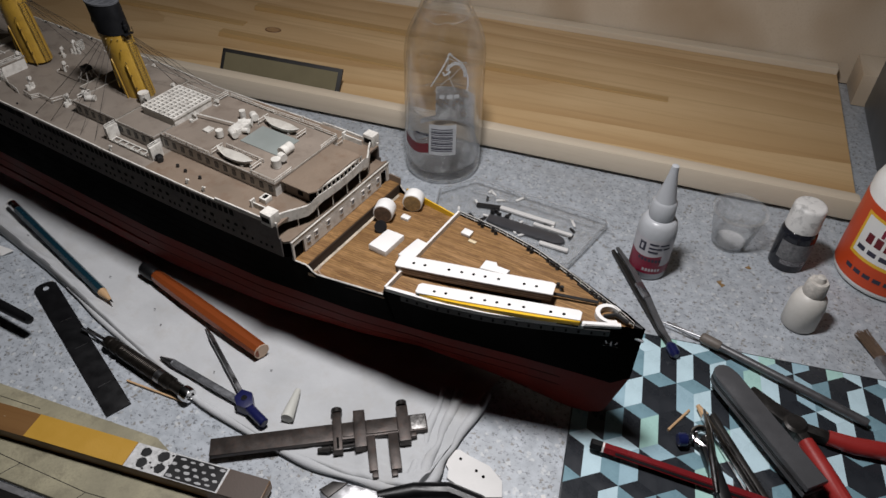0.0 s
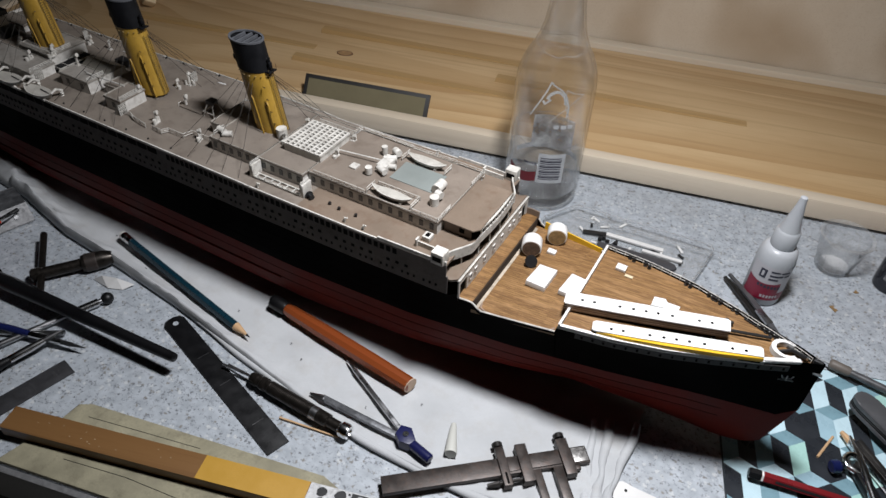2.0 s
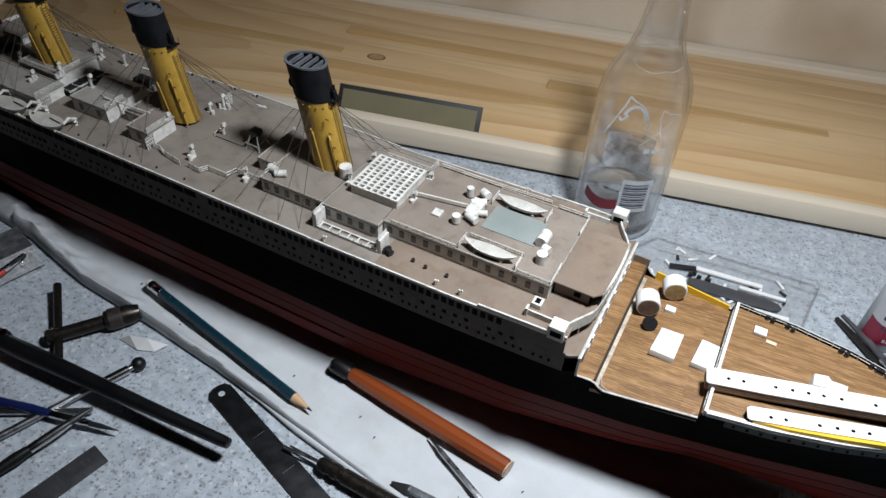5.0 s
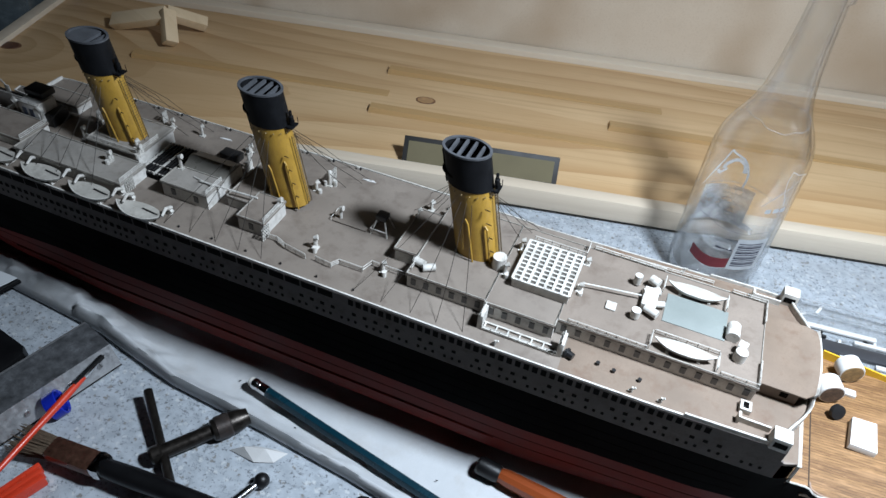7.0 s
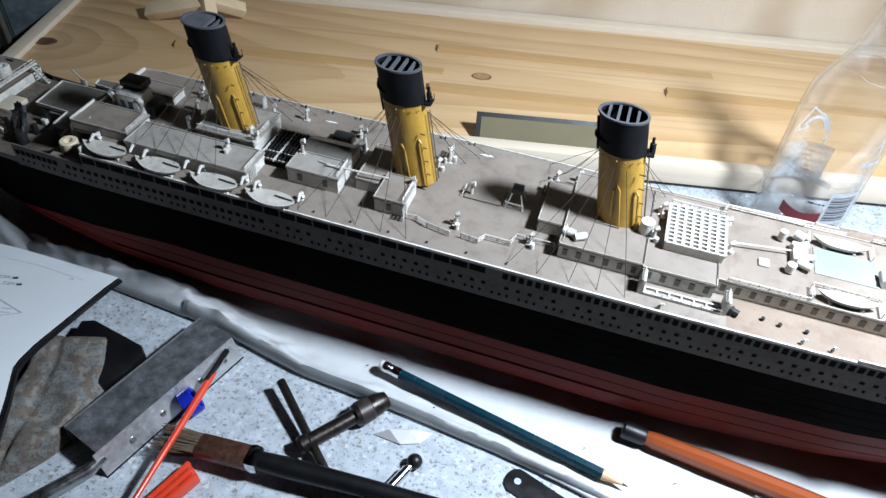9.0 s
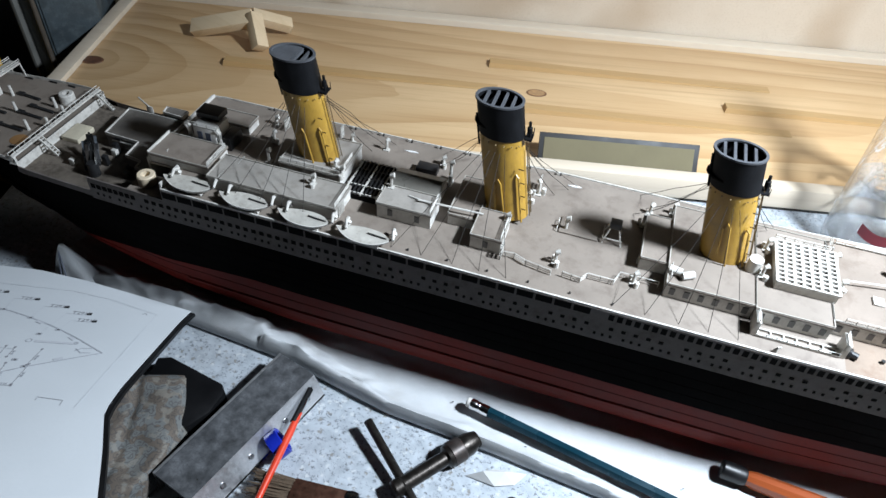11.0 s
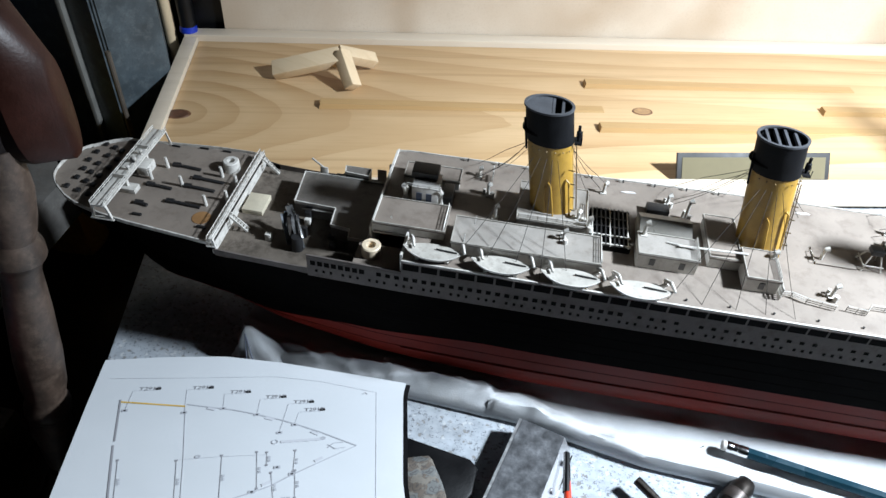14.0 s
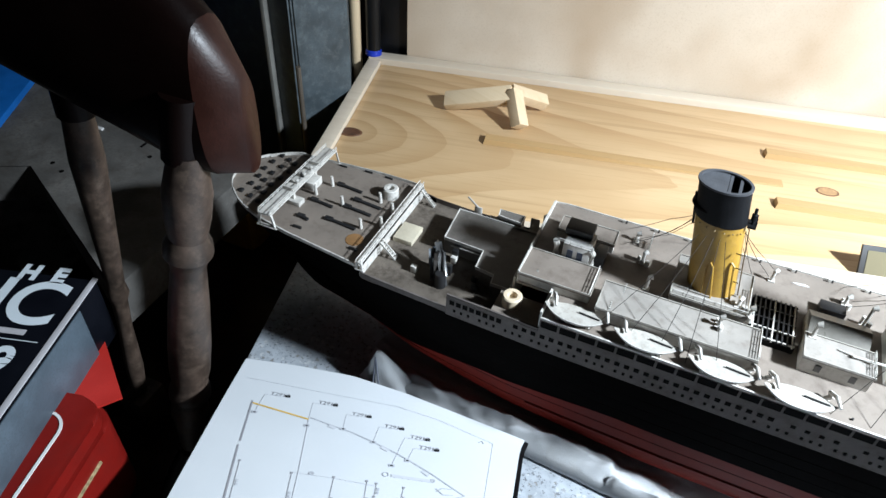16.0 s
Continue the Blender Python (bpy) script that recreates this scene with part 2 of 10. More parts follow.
DECK_BROWN = mat("brown_deck", (0.175, 0.131, 0.097), 0.6, var=0.22, scale=35, fine=1600, dirt=(0.115, 0.062, 0.036), dirt_amount=0.65)
DECK_PLANK = plank_material("laid_deck_planks", (0.25, 0.135, 0.050), (0.155, 0.077, 0.027), 0.0014)
ROOF_BROWN = mat("brown_taupe_roof", (0.184, 0.150, 0.122), 0.6, var=0.16, scale=45, fine=1600, dirt=(0.085, 0.058, 0.042), dirt_amount=0.6)
DARK_HOLE = mat("dark_opening", (0.004, 0.0037, 0.0035), 0.8, var=0.2, spec=0.05)
BLACK_PART = mat("black_painted_fitting", (0.012, 0.012, 0.013), 0.45, var=0.3)
FUNNEL_YELLOW = mat("funnel_ochre", (0.37, 0.22, 0.032), 0.45, var=0.12, scale=120, dirt=(0.2, 0.11, 0.03), dirt_amount=0.5)
FUNNEL_BLACK = mat("funnel_black", (0.0065, 0.0068, 0.008), 0.6, var=0.4, scale=150, spec=0.12)
FUNNEL_GREY = mat("funnel_rim_grey", (0.075, 0.078, 0.086), 0.6, var=0.25, scale=150, spec=0.2)
PALE_GREEN = mat("pale_green_panel", (0.185, 0.205, 0.195), 0.5, var=0.08)
YELLOW = mat("chrome_yellow", (0.68, 0.4, 0.02), 0.4, var=0.08)
PLY_EDGE = mat("ply_edge", (0.27, 0.19, 0.14), 0.7, var=0.2, scale=300)
WIRE = mat("rigging_thread", (0.016, 0.012, 0.009), 0.7, var=0.2)
CLOTH = mat("white_cotton_cloth", (0.45, 0.46, 0.47), 0.9, var=0.1, scale=30, fine=1800, bump=0.45, dirt=(0.36, 0.33, 0.29), dirt_amount=0.3, spec=0.1)
STEEL = mat("brushed_steel", (0.42, 0.42, 0.43), 0.32, metal=1.0, var=0.2, scale=200)
ALUMINIUM = mat("scuffed_aluminium", (0.55, 0.55, 0.56), 0.4, metal=0.85, var=0.08, scale=420, dirt=(0.3, 0.3, 0.3), dirt_amount=0.5)
DARK_STEEL = mat("blackened_steel", (0.04, 0.037, 0.035), 0.42, metal=0.7, var=0.35, scale=150)
RUSTY_STEEL = mat("patinated_steel", (0.05, 0.041, 0.037), 0.45, metal=0.55, var=0.4, scale=150, dirt=(0.075, 0.042, 0.03), dirt_amount=0.5)
CHROME = mat("chrome", (0.7, 0.7, 0.7), 0.15, metal=1.0, var=0.1)
BLACK_PLASTIC = mat("black_plastic", (0.004, 0.004, 0.0046), 0.4, var=0.3, spec=0.35)
CLEAR = glass("clear_glass", 0.985, 0.01, 0.0008, refract=0.05)
CLEAR_PLASTIC = glass("clear_plastic", 0.96, 0.08, 0.1, 1.5)

# ---- building helpers ----
BASE = {}


def thing(name, at, label, category, group="", kind=""):
    """An Empty at a thing's base; its parts are given in world metres."""
    ob = new(name)
    ob.empty_display_size = 0.01
    ob.location = at
    BASE[ob.name] = Vector(at)
    return tagged(ob, label, category, group, kind)


def finish(bm, material, smooth=30):
    me = bpy.data.meshes.new("m")
    bmesh.ops.recalc_face_normals(bm, faces=bm.faces)
    bm.to_mesh(me)
    bm.free()
    me.materials.append(material)
    if smooth:
        me.polygons.foreach_set("use_smooth", [True] * len(me.polygons))
        me.set_sharp_from_angle(angle=radians(smooth))
    return me


def part(name, bm, material, parent, label="", smooth=30, kind=""):
    """Links a bmesh, in world metres, as one mesh under a thing or a part."""
    base = BASE[parent.name]
    bmesh.ops.translate(bm, vec=-base, verts=bm.verts)
    ob = new(name, finish(bm, material, smooth))
    ob.parent = parent
    BASE[ob.name] = base
    return tagged(ob, label, kind=kind)


def whole(name, bm, material, label, category, group="", kind="", smooth=30):
    """A thing that is one mesh; its origin is the middle of its foot."""
    xs = [v.co for v in bm.verts]
    base = Vector((sum(v.x for v in xs) / len(xs), sum(v.y for v in xs) / len(xs), min(v.z for v in xs)))
    bmesh.ops.translate(bm, vec=-base, verts=bm.verts)
    ob = new(name, finish(bm, material, smooth))
    ob.location = base
    BASE[ob.name] = base
    return tagged(ob, label, category, group, kind)


def piece(name, me, parent, at, turn=0.0, scale=(1, 1, 1)):
    """One of many alike pieces that share a mesh."""
    ob = new(name, me)
    ob.parent = parent
    ob.location = Vector(at) - BASE[parent.name]
    ob.rotation_euler = (0, 0, turn)
    ob.scale = scale
    return ob


def box(bm, x0, x1, y0, y1, z0, z1, bevel=0.0, m=None):
    r = bmesh.ops.create_cube(bm, size=1.0)
    vs = r["verts"]
    for v in vs:
        v.co = Vector((x0 + (v.co.x + 0.5) * (x1 - x0), y0 + (v.co.y + 0.5) * (y1 - y0), z0 + (v.co.z + 0.5) * (z1 - z0)))
    if bevel:
        es = list({e for v in vs for e in v.link_edges})
        vs = bmesh.ops.bevel(bm, geom=es, offset=bevel, segments=2, profile=0.6, affect="EDGES")["verts"]
    if m:
        bmesh.ops.transform(bm, matrix=m, verts=list({v for v in vs}))
    return bm


def bar(bm, a, b, w, h, bevel=0.0, up=(0, 0, 1), shift=0.0):
    """A straight bar of section w x h whose middle runs from a to b."""
    a, b = Vector(a), Vector(b)
    d = (b - a).normalized()
    side = Vector(up).cross(d).normalized()
    top = d.cross(side)
    m = Matrix((( *[d.x, side.x, top.x], a.x), (*[d.y, side.y, top.y], a.y), (*[d.z, side.z, top.z], a.z), (0, 0, 0, 1)))
    return box(bm, 0, (b - a).length, -w / 2 + shift, w / 2 + shift, -h / 2, h / 2, bevel, m)


def rod(bm, a, b, r0, r1=None, n=12):
    """A round rod or cone from a to b."""
    a, b = Vector(a), Vector(b)
    r1 = r0 if r1 is None else r1
    m = (b - a).to_track_quat("Z", "Y").to_matrix().to_4x4()
    m.translation = (a + b) / 2
    bmesh.ops.create_cone(bm, cap_ends=True, segments=n, radius1=max(r0, 1e-5), radius2=max(r1, 1e-5), depth=(b - a).length, matrix=m)
    return bm


def turned(bm, a, b, profile, n=20):
    """A turned body along a to b; profile: (metres along, radius)."""
    a, b = Vector(a), Vector(b)
    q = (b - a).to_track_quat("Z", "Y").to_matrix()
    rings = []
    for s, r in profile:
        rings.append([bm.verts.new(a + q @ Vector((max(r, 1e-5) * math.cos(2 * math.pi * k / n), max(r, 1e-5) * math.sin(2 * math.pi * k / n), s))) for k in range(n)])
    for p, q2 in zip(rings, rings[1:]):
        for k in range(n):
            bm.faces.new((p[k], p[(k + 1) % n], q2[(k + 1) % n], q2[k]))
    bm.faces.new(list(reversed(rings[0])))
    bm.faces.new(rings[-1])
    return bm


def slab(bm, outline, z0, z1, bevel=0.0):
    """An upright prism over a plan outline."""
    lo = [bm.verts.new((x, y, z0)) for x, y in outline]
    hi = [bm.verts.new((x, y, z1)) for x, y in outline]
    n = len(outline)
    fs = [bm.faces.new(hi), bm.faces.new(list(reversed(lo)))]
    for k in range(n):
        fs.append(bm.faces.new((lo[k], lo[(k + 1) % n], hi[(k + 1) % n], hi[k])))
    if bevel:
        es = list({e for e in fs[0].edges})
        bmesh.ops.bevel(bm, geom=es, offset=bevel, segments=2, profile=0.6, affect="EDGES")
    return bm


def tube(bm, pts, r, n=6):
    """A thin tube through points."""
    pts = [Vector(p) for p in pts]
    rings = []
    for k, p in enumerate(pts):
        d = (pts[min(k + 1, len(pts) - 1)] - pts[max(k - 1, 0)]).normalized()
        q = d.to_track_quat("Z", "Y").to_matrix()
        rr = r[k] if isinstance(r, (list, tuple)) else r
        rings.append([bm.verts.new(p + q @ Vector((rr * math.cos(2 * math.pi * j / n), rr * math.sin(2 * math.pi * j / n), 0))) for j in range(n)])
    for a, b in zip(rings, rings[1:]):
        for j in range(n):
            bm.faces.new((a[j], a[(j + 1) % n], b[(j + 1) % n], b[j]))
    bm.faces.new(list(reversed(rings[0])))
    bm.faces.new(rings[-1])
    return bm


def wall_ribbon(bm, pts, z0, z1, t):
    """An upright thin wall that follows plan points; z0, z1 numbers or lists."""
    n = len(pts)
    z0 = z0 if isinstance(z0, list) else [z0] * n
    z1 = z1 if isinstance(z1, list) else [z1] * n
    rows = []
    for k, (x, y) in enumerate(pts):
        a, b = Vector(pts[max(k - 1, 0)]), Vector(pts[min(k + 1, n - 1)])
        d = (b - a).normalized()
        o = Vector((-d.y, d.x)) * t / 2
        rows.append([bm.verts.new((x + o.x, y + o.y, z0[k])), bm.verts.new((x + o.x, y + o.y, z1[k])), bm.verts.new((x - o.x, y - o.y, z1[k])), bm.verts.new((x - o.x, y - o.y, z0[k]))])
    for a, b in zip(rows, rows[1:]):
        for j in range(4):
            bm.faces.new((a[j], a[(j + 1) % 4], b[(j + 1) % 4], b[j]))
    bm.faces.new(rows[0])
    bm.faces.new(list(reversed(rows[-1])))
    return bm


def lerp_table(table, x):
    return float(np.interp(x, [p[0] for p in table], [p[1] for p in table]))


B = bmesh.new

# ---- bench, board, wall ----
TURN_BENCH = radians(13)
CU, SU = math.cos(TURN_BENCH), math.sin(TURN_BENCH)


def bench(u, v, z=0.0):
    """World place of a point in the bench's own axes (u along the wall, v towards it)."""
    return Vector((u * CU - v * SU, u * SU + v * CU, z))


BENCH_M = Matrix.Rotation(TURN_BENCH, 4, "Z")


def bench_box(name, u0, u1, v0, v1, z0, z1, material, label, category, bevel=0.0, kind="structure", parent=None):
    bm = box(B(), u0, u1, v0, v1, z0, z1, bevel, BENCH_M)
    if parent:
        return part(name, bm, material, parent, label)
    return whole(name, bm, material, label, category, kind=kind)


bench_box("countertop", -0.354, 0.95, -0.222, 0.358, -0.032, 0.0, COUNTER, "grey speckled laminate workbench top", "worktop", 0.002)
bench_box("counter_edge_trim", -0.354, 0.95, -0.2255, -0.2223, -0.030, 0.0012, ALUMINIUM, "narrow metal strip along the bench front", "trim", 0.0005)
bench_box("bench_cupboard", -0.33, 0.95, -0.19, 0.35, -0.72, -0.0325, BLACK_PLASTIC, "dark carcass that carries the workbench top", "cabinet", 0.003)

CONCRETE = mat("dusty_concrete", (0.48, 0.46, 0.425), 0.85, var=0.3, scale=9, fine=250, bump=0.4, dirt=(0.09, 0.08, 0.07), dirt_amount=0.6)
# room shell with its dimness put into the colour: near-black plaster, little bounce
DARKENED_WALL = mat("darkened_plaster", (0.04, 0.038, 0.036), 0.9, var=0.2, scale=6)
for nm, args in (("floor", (-2.2, 2.2, -2.2, 1.4, -0.78, -0.72, CONCRETE, "dusty grey concrete garage floor", "floor")),
                 ("wall_north", (-2.2, 2.2, 1.4, 1.46, -0.72, 1.7, DARKENED_WALL, "dim plaster wall behind the bench", "wall")),
                 ("wall_south", (-2.2, 2.2, -2.26, -2.2, -0.72, 1.7, DARKENED_WALL, "dim plaster wall across the room", "wall")),
                 ("wall_west", (-2.26, -2.2, -2.2, 1.4, -0.72, 1.7, DARKENED_WALL, "dim plaster side wall", "wall")),
                 ("wall_east", (2.2, 2.26, -2.2, 1.4, -0.72, 1.7, DARKENED_WALL, "dim plaster side wall", "wall")),
                 ("ceiling", (-2.2, 2.2, -2.2, 1.4, 1.7, 1.76, DARKENED_WALL, "dim plaster ceiling", "ceiling"))):
    bench_box(nm, *args)

bench_box("plywood_wall", -0.343, 0.95, 0.3585, 0.368, 0.0, 0.62, PLY, "upright pale birch plywood sheet behind the bench", "plywood sheet")

bench_box("wood_block", 0.5365, 0.580, 0.3165, 0.3580, 0.0004, 0.030, PLY, "low brown wood block at the foot of the plywood", "wood block", 0.001, kind="")
GREY_CASE = mat("grey_metal_case", (0.10, 0.105, 0.11), 0.4, metal=0.3, var=0.15, scale=30)
case = thing("grey_tool_case", bench(0.62, 0.25, 0.0), "dull grey metal tool case on the bench by the wall", "tool case")
bench_box("case_body", 0.5460, 0.72, 0.170, 0.3160, 0.0004, 0.052, GREY_CASE, "", "", 0.006, parent=case)
bench_box("case_lid", 0.5480, 0.72, 0.172, 0.3140, 0.0525, 0.074, GREY_CASE, "", "", 0.006, parent=case)
bench_box("latch", 0.5440, 0.5459, 0.235, 0.250, 0.044, 0.060, DARK_STEEL, "", "", 0.0006, parent=case)

tray = thing("pine_baseboard", bench(0.08, 0.24, 0.0), "flat varnished pine board with pale trim strips, lying on the bench", "board")
bench_box("panel", -0.364, 0.523, 0.147, 0.344, 0.002, 0.0135, PINE, "knotty pine panel", "", 0.0008, parent=tray)
bench_box("front_strip", -0.376, 0.523, 0.135, 0.1468, 0.003, 0.0205, PINE_STRIP, "pale rounded pine strip", "", 0.0032, parent=tray)
bench_box("back_strip", -0.376, 0.523, 0.3442, 0.3575, 0.002, 0.019, PINE_STRIP, "pale pine strip", "", 0.0015, parent=tray)
bench_box("left_strip", -0.376, -0.3642, 0.1472, 0.344, 0.002, 0.0175, PINE_STRIP, "pale pine strip", "", 0.0012, parent=tray)


def batten(u0, u1, v, high):
    """A thin wedge-shaped batten glued on the panel, thick at one end."""
    bm = B()
    w, lo = 0.0045, 0.0136
    pts = [(u0, -w, lo), (u1, -w, lo), (u1, w, lo), (u0, w, lo), (u0 + 0.001, -w + 0.0012, lo + high), (u1, -w + 0.0012, lo + 0.0006), (u1, w, lo + 0.0006), (u0 + 0.001, w, lo + high)]
    vs = [bm.verts.new(bench(a, v + b, c)) for a, b, c in pts]
    for f in ((0, 1, 2, 3), (4, 5, 6, 7), (0, 1, 5, 4), (1, 2, 6, 5), (2, 3, 7, 6), (3, 0, 4, 7)):
        bm.faces.new([vs[k] for k in f])
    return part("batten", bm, PINE_DARK, tray, "thin tapering pine batten")


for u0, u1, v in ((-0.0365, 0.202, 0.280), (-0.254, -0.028, 0.2435), (0.156, 0.382, 0.2425), (-0.038, 0.203, 0.2155)):
    batten(u0, u1, v, 0.0042)
for x, y, r, heart_m in ((-0.0505, 0.2365, 0.0068, KNOT_HEART), (-0.401, 0.143, 0.0080, KNOT_CORE)):
    km = Matrix.Translation((x, y, 0.01368)) @ Matrix.Rotation(TURN_BENCH, 4, "Z") @ Matrix.Diagonal((1.25, 0.8, 1, 1))
    bm = B()
    bmesh.ops.create_cone(bm, cap_ends=True, segments=28, radius1=r, radius2=r * 0.97, depth=0.0003, matrix=km)
    knot = part("knot", bm, KNOT, tray, "dark ringed pine knot")
    bm = B()
    bmesh.ops.create_cone(bm, cap_ends=True, segments=28, radius1=r * 0.82, radius2=r * 0.8, depth=0.0003, matrix=Matrix.Translation((0, 0, 0.00012)) @ km)
    part("knot_heart", bm, heart_m, knot)

# ---- the model ship ----
SY = -0.004            # the ship's centre line
BOAT_DECK, HOUSE_TOP = 0.0905, 0.0985
ship = thing("model_ocean_liner", (0, SY, 0.004), "half-finished model ocean liner, black-red hull, three ochre funnels, on cloth", "model ship")

DECK_HALF = [(-0.385, 0.0), (-0.3848, 0.0040), (-0.3843, 0.0072), (-0.383, 0.0108), (-0.381, 0.0140), (-0.378, 0.0175), (-0.374, 0.0210), (-0.368, 0.0255), (-0.36, 0.0294), (-0.348, 0.0332), (-0.33, 0.0365), (-0.305, 0.0395), (-0.28, 0.0425), (-0.24, 0.0445), (-0.19, 0.046),
             (-0.1, 0.0465), (0.1, 0.0465), (0.17, 0.0455), (0.22, 0.0435), (0.25, 0.041), (0.285, 0.0375), (0.31, 0.034), (0.335, 0.028), (0.357, 0.0205), (0.375, 0.013), (0.39, 0.006), (0.4005, 0.0006)]
WATER_HALF = [(-0.38, 0.0), (-0.36, 0.006), (-0.335, 0.015), (-0.3, 0.027), (-0.26, 0.037), (-0.2, 0.044), (-0.12, 0.046), (0.12, 0.046), (0.2, 0.0415), (0.26, 0.033), (0.31, 0.0225), (0.35, 0.0125), (0.38, 0.006), (0.394, 0.0025), (0.3995, 0.0006)]
SHEER = [(-0.387, 0.0795), (-0.283, 0.0765), (-0.2825, 0.0745), (-0.245, 0.0725), (-0.24, 0.071), (0.2305, 0.0705), (0.2313, 0.0672), (0.2375, 0.0670), (0.2395, 0.0660), (0.2415, 0.0636), (0.2440, 0.0622), (0.2829, 0.0622), (0.2836, 0.0735), (0.35, 0.0745), (0.4005, 0.0765)]
KEEL = [(-0.387, 0.058), (-0.375, 0.045), (-0.36, 0.03), (-0.345, 0.012), (-0.335, 0.005), (0.372, 0.005), (0.384, 0.0085), (0.3915, 0.014), (0.396, 0.021), (0.399, 0.031), (0.4005, 0.048)]
RED_LINE = 0.041


def half_at(x, z):
    """Half breadth of the hull at a station and height."""
    top, keel = lerp_table(SHEER, x), lerp_table(KEEL, x)
    d, w = lerp_table(DECK_HALF, x), lerp_table(WATER_HALF, x)
    if z <= keel:
        return 0.0004
    if z > RED_LINE and top > RED_LINE:
        t = min(1, (z - RED_LINE) / (top - RED_LINE))
        base = w if keel < RED_LINE else 0.0
        return max(0.0004, base + (d - base) * t ** (1.0 if x > 0.2 else 0.7))
    t = (z - keel) / (RED_LINE - keel)
    full = float(np.interp(abs(x), [0.13, 0.29], [5.0, 1.7]))
    return max(0.0004, w * (1 - (1 - min(1, t)) ** full) ** (1 / full))


def hull_shell(z_of, rows, xs):
    """A strip of both hull sides between heights; z_of(x, k) for k in 0..rows."""
    bm = B()
    for side in (-1, 1):
        grid = [[bm.verts.new((x, SY + side * half_at(x, z_of(x, k / rows)), z_of(x, k / rows))) for k in range(rows + 1)] for x in xs]
        for a, b in zip(grid, grid[1:]):
            for k in range(rows):
                bm.faces.new((a[k], b[k], b[k + 1], a[k + 1]) if side < 0 else (a[k], a[k + 1], b[k + 1], b[k]))
    return bm


XS = sorted(set([round(x, 4) for x in np.linspace(-0.385, 0.4005, 100)] + [p[0] for p in DECK_HALF] + [p[0] for p in SHEER]))


def red_top(x):
    """Height of the boundary between the red bottom and the black side."""
    # black dips aft, colouring in the shade that hides the red there
    return max(lerp_table(KEEL, x), lerp_table([(-0.34, 0.012), (-0.30, 0.022), (-0.22, 0.035), (-0.15, RED_LINE), (0.4, RED_LINE)], x))


low = lambda x, t: lerp_table(KEEL, x) + (red_top(x) - lerp_table(KEEL, x)) * t ** 1.6
high = lambda x, t: red_top(x) + (lerp_table(SHEER, x) - red_top(x)) * t
part("hull_bottom", hull_shell(low, 12, XS), HULL_RED, ship, "dull red lower hull")
hull = part("hull_side", hull_shell(high, 14, XS), HULL_BLACK, ship, "black upper hull")
part("bilge_keel", tube(B(), [(x, SY - half_at(x, 0.026) - 0.0002, 0.026) for x in np.linspace(-0.19, 0.11, 40)], 0.0006, 5), HULL_RED, ship)
# a fine plating seam along the red bottom
for z in (0.061, 0.0545, 0.048, 0.034, 0.027):
    xs = [x for x in XS if (-0.3 if z < 0.045 else -0.25) < x < (0.37 if z < 0.045 else 0.22)]
    part("plating_seam", tube(B(), [(x, SY - half_at(x, z), z) for x in xs], 0.00015, 5), DARK_HOLE, ship)


def outline(x0, x1, inset=0.0, step=0.006):
    """Plan outline of the hull between two stations."""
    xs = [x0] + [x for x in np.arange(x0 + step, x1 - step * 0.3, step)] + [x1]
    xs = sorted(set(xs + [p[0] for p in DECK_HALF if x0 + 0.0002 < p[0] < x1 - 0.0002 and p[0] < -0.37]))
    half = [max(0.0005, lerp_table(DECK_HALF, x) - inset) for x in xs]
    return [(x, SY - h) for x, h in zip(xs, half)] + [(x, SY + h) for x, h in reversed(list(zip(xs, half)))]


def deck(name, x0, x1, z, material, inset=0.0006, thick=0.0015, label=""):
    return part(name, slab(B(), outline(x0, x1, inset), z - thick, z), material, ship, label)


deck("forecastle_deck", 0.2835, 0.3985, 0.0722, DECK_PLANK, 0.0009, label="laid wooden plank deck")
deck("forward_well_deck", 0.238, 0.2829, 0.0610, DECK_PLANK, 0.0009, label="laid wooden plank deck")
deck("bridge_front_deck", 0.202, 0.2299, 0.0806, DECK_BROWN)
near_run = [(x, SY - lerp_table(DECK_HALF, x)) for x in np.arange(-0.1900, 0.1301, 0.008)] + [(0.130, SY - lerp_table(DECK_HALF, 0.130))]
far_run = [(x, SY + lerp_table(DECK_HALF, x)) for x in np.arange(0.130, -0.2085, -0.008)] + [(-0.2085, SY + lerp_table(DECK_HALF, -0.2085))]
part("boat_deck", slab(B(), [(-0.2075, SY - 0.0285), (-0.1900, SY - 0.0285)] + near_run + far_run, BOAT_DECK - 0.0012, BOAT_DECK), DECK_TAUPE, ship, "dusty taupe painted deck")
deck("forward_boat_deck", 0.130, 0.2235, BOAT_DECK, DECK_BROWN, 0.0, 0.0012, "dusty brown painted deck")
part("vent_ledge", box(B(), -0.2140, -0.1895, SY - 0.0440, SY - 0.0285, 0.0800, 0.0815), DECK_TAUPE, ship)
part("deck_end_screen", box(B(), -0.1908, -0.1898, SY - 0.0450, SY - 0.0290, 0.0815, 0.0935), SHIP_WHITE, ship)
# grime plus a darker base that stands for shadows in the well
GRIME_SHADE = mat("grimy_shaded_deck", (0.135, 0.115, 0.095), 0.65, var=0.35, scale=55, fine=1600, dirt=(0.035, 0.028, 0.022), dirt_amount=0.8, spec=0.1)
deck("after_well_deck", -0.2835, -0.2085, 0.0715, GRIME_SHADE, 0.0008, label="grimy unfinished deck, darkened for the shadows on it")
deck("poop_deck", -0.3844, -0.2835, 0.0772, DECK_TAUPE, 0.0010, label="dusty taupe painted deck")
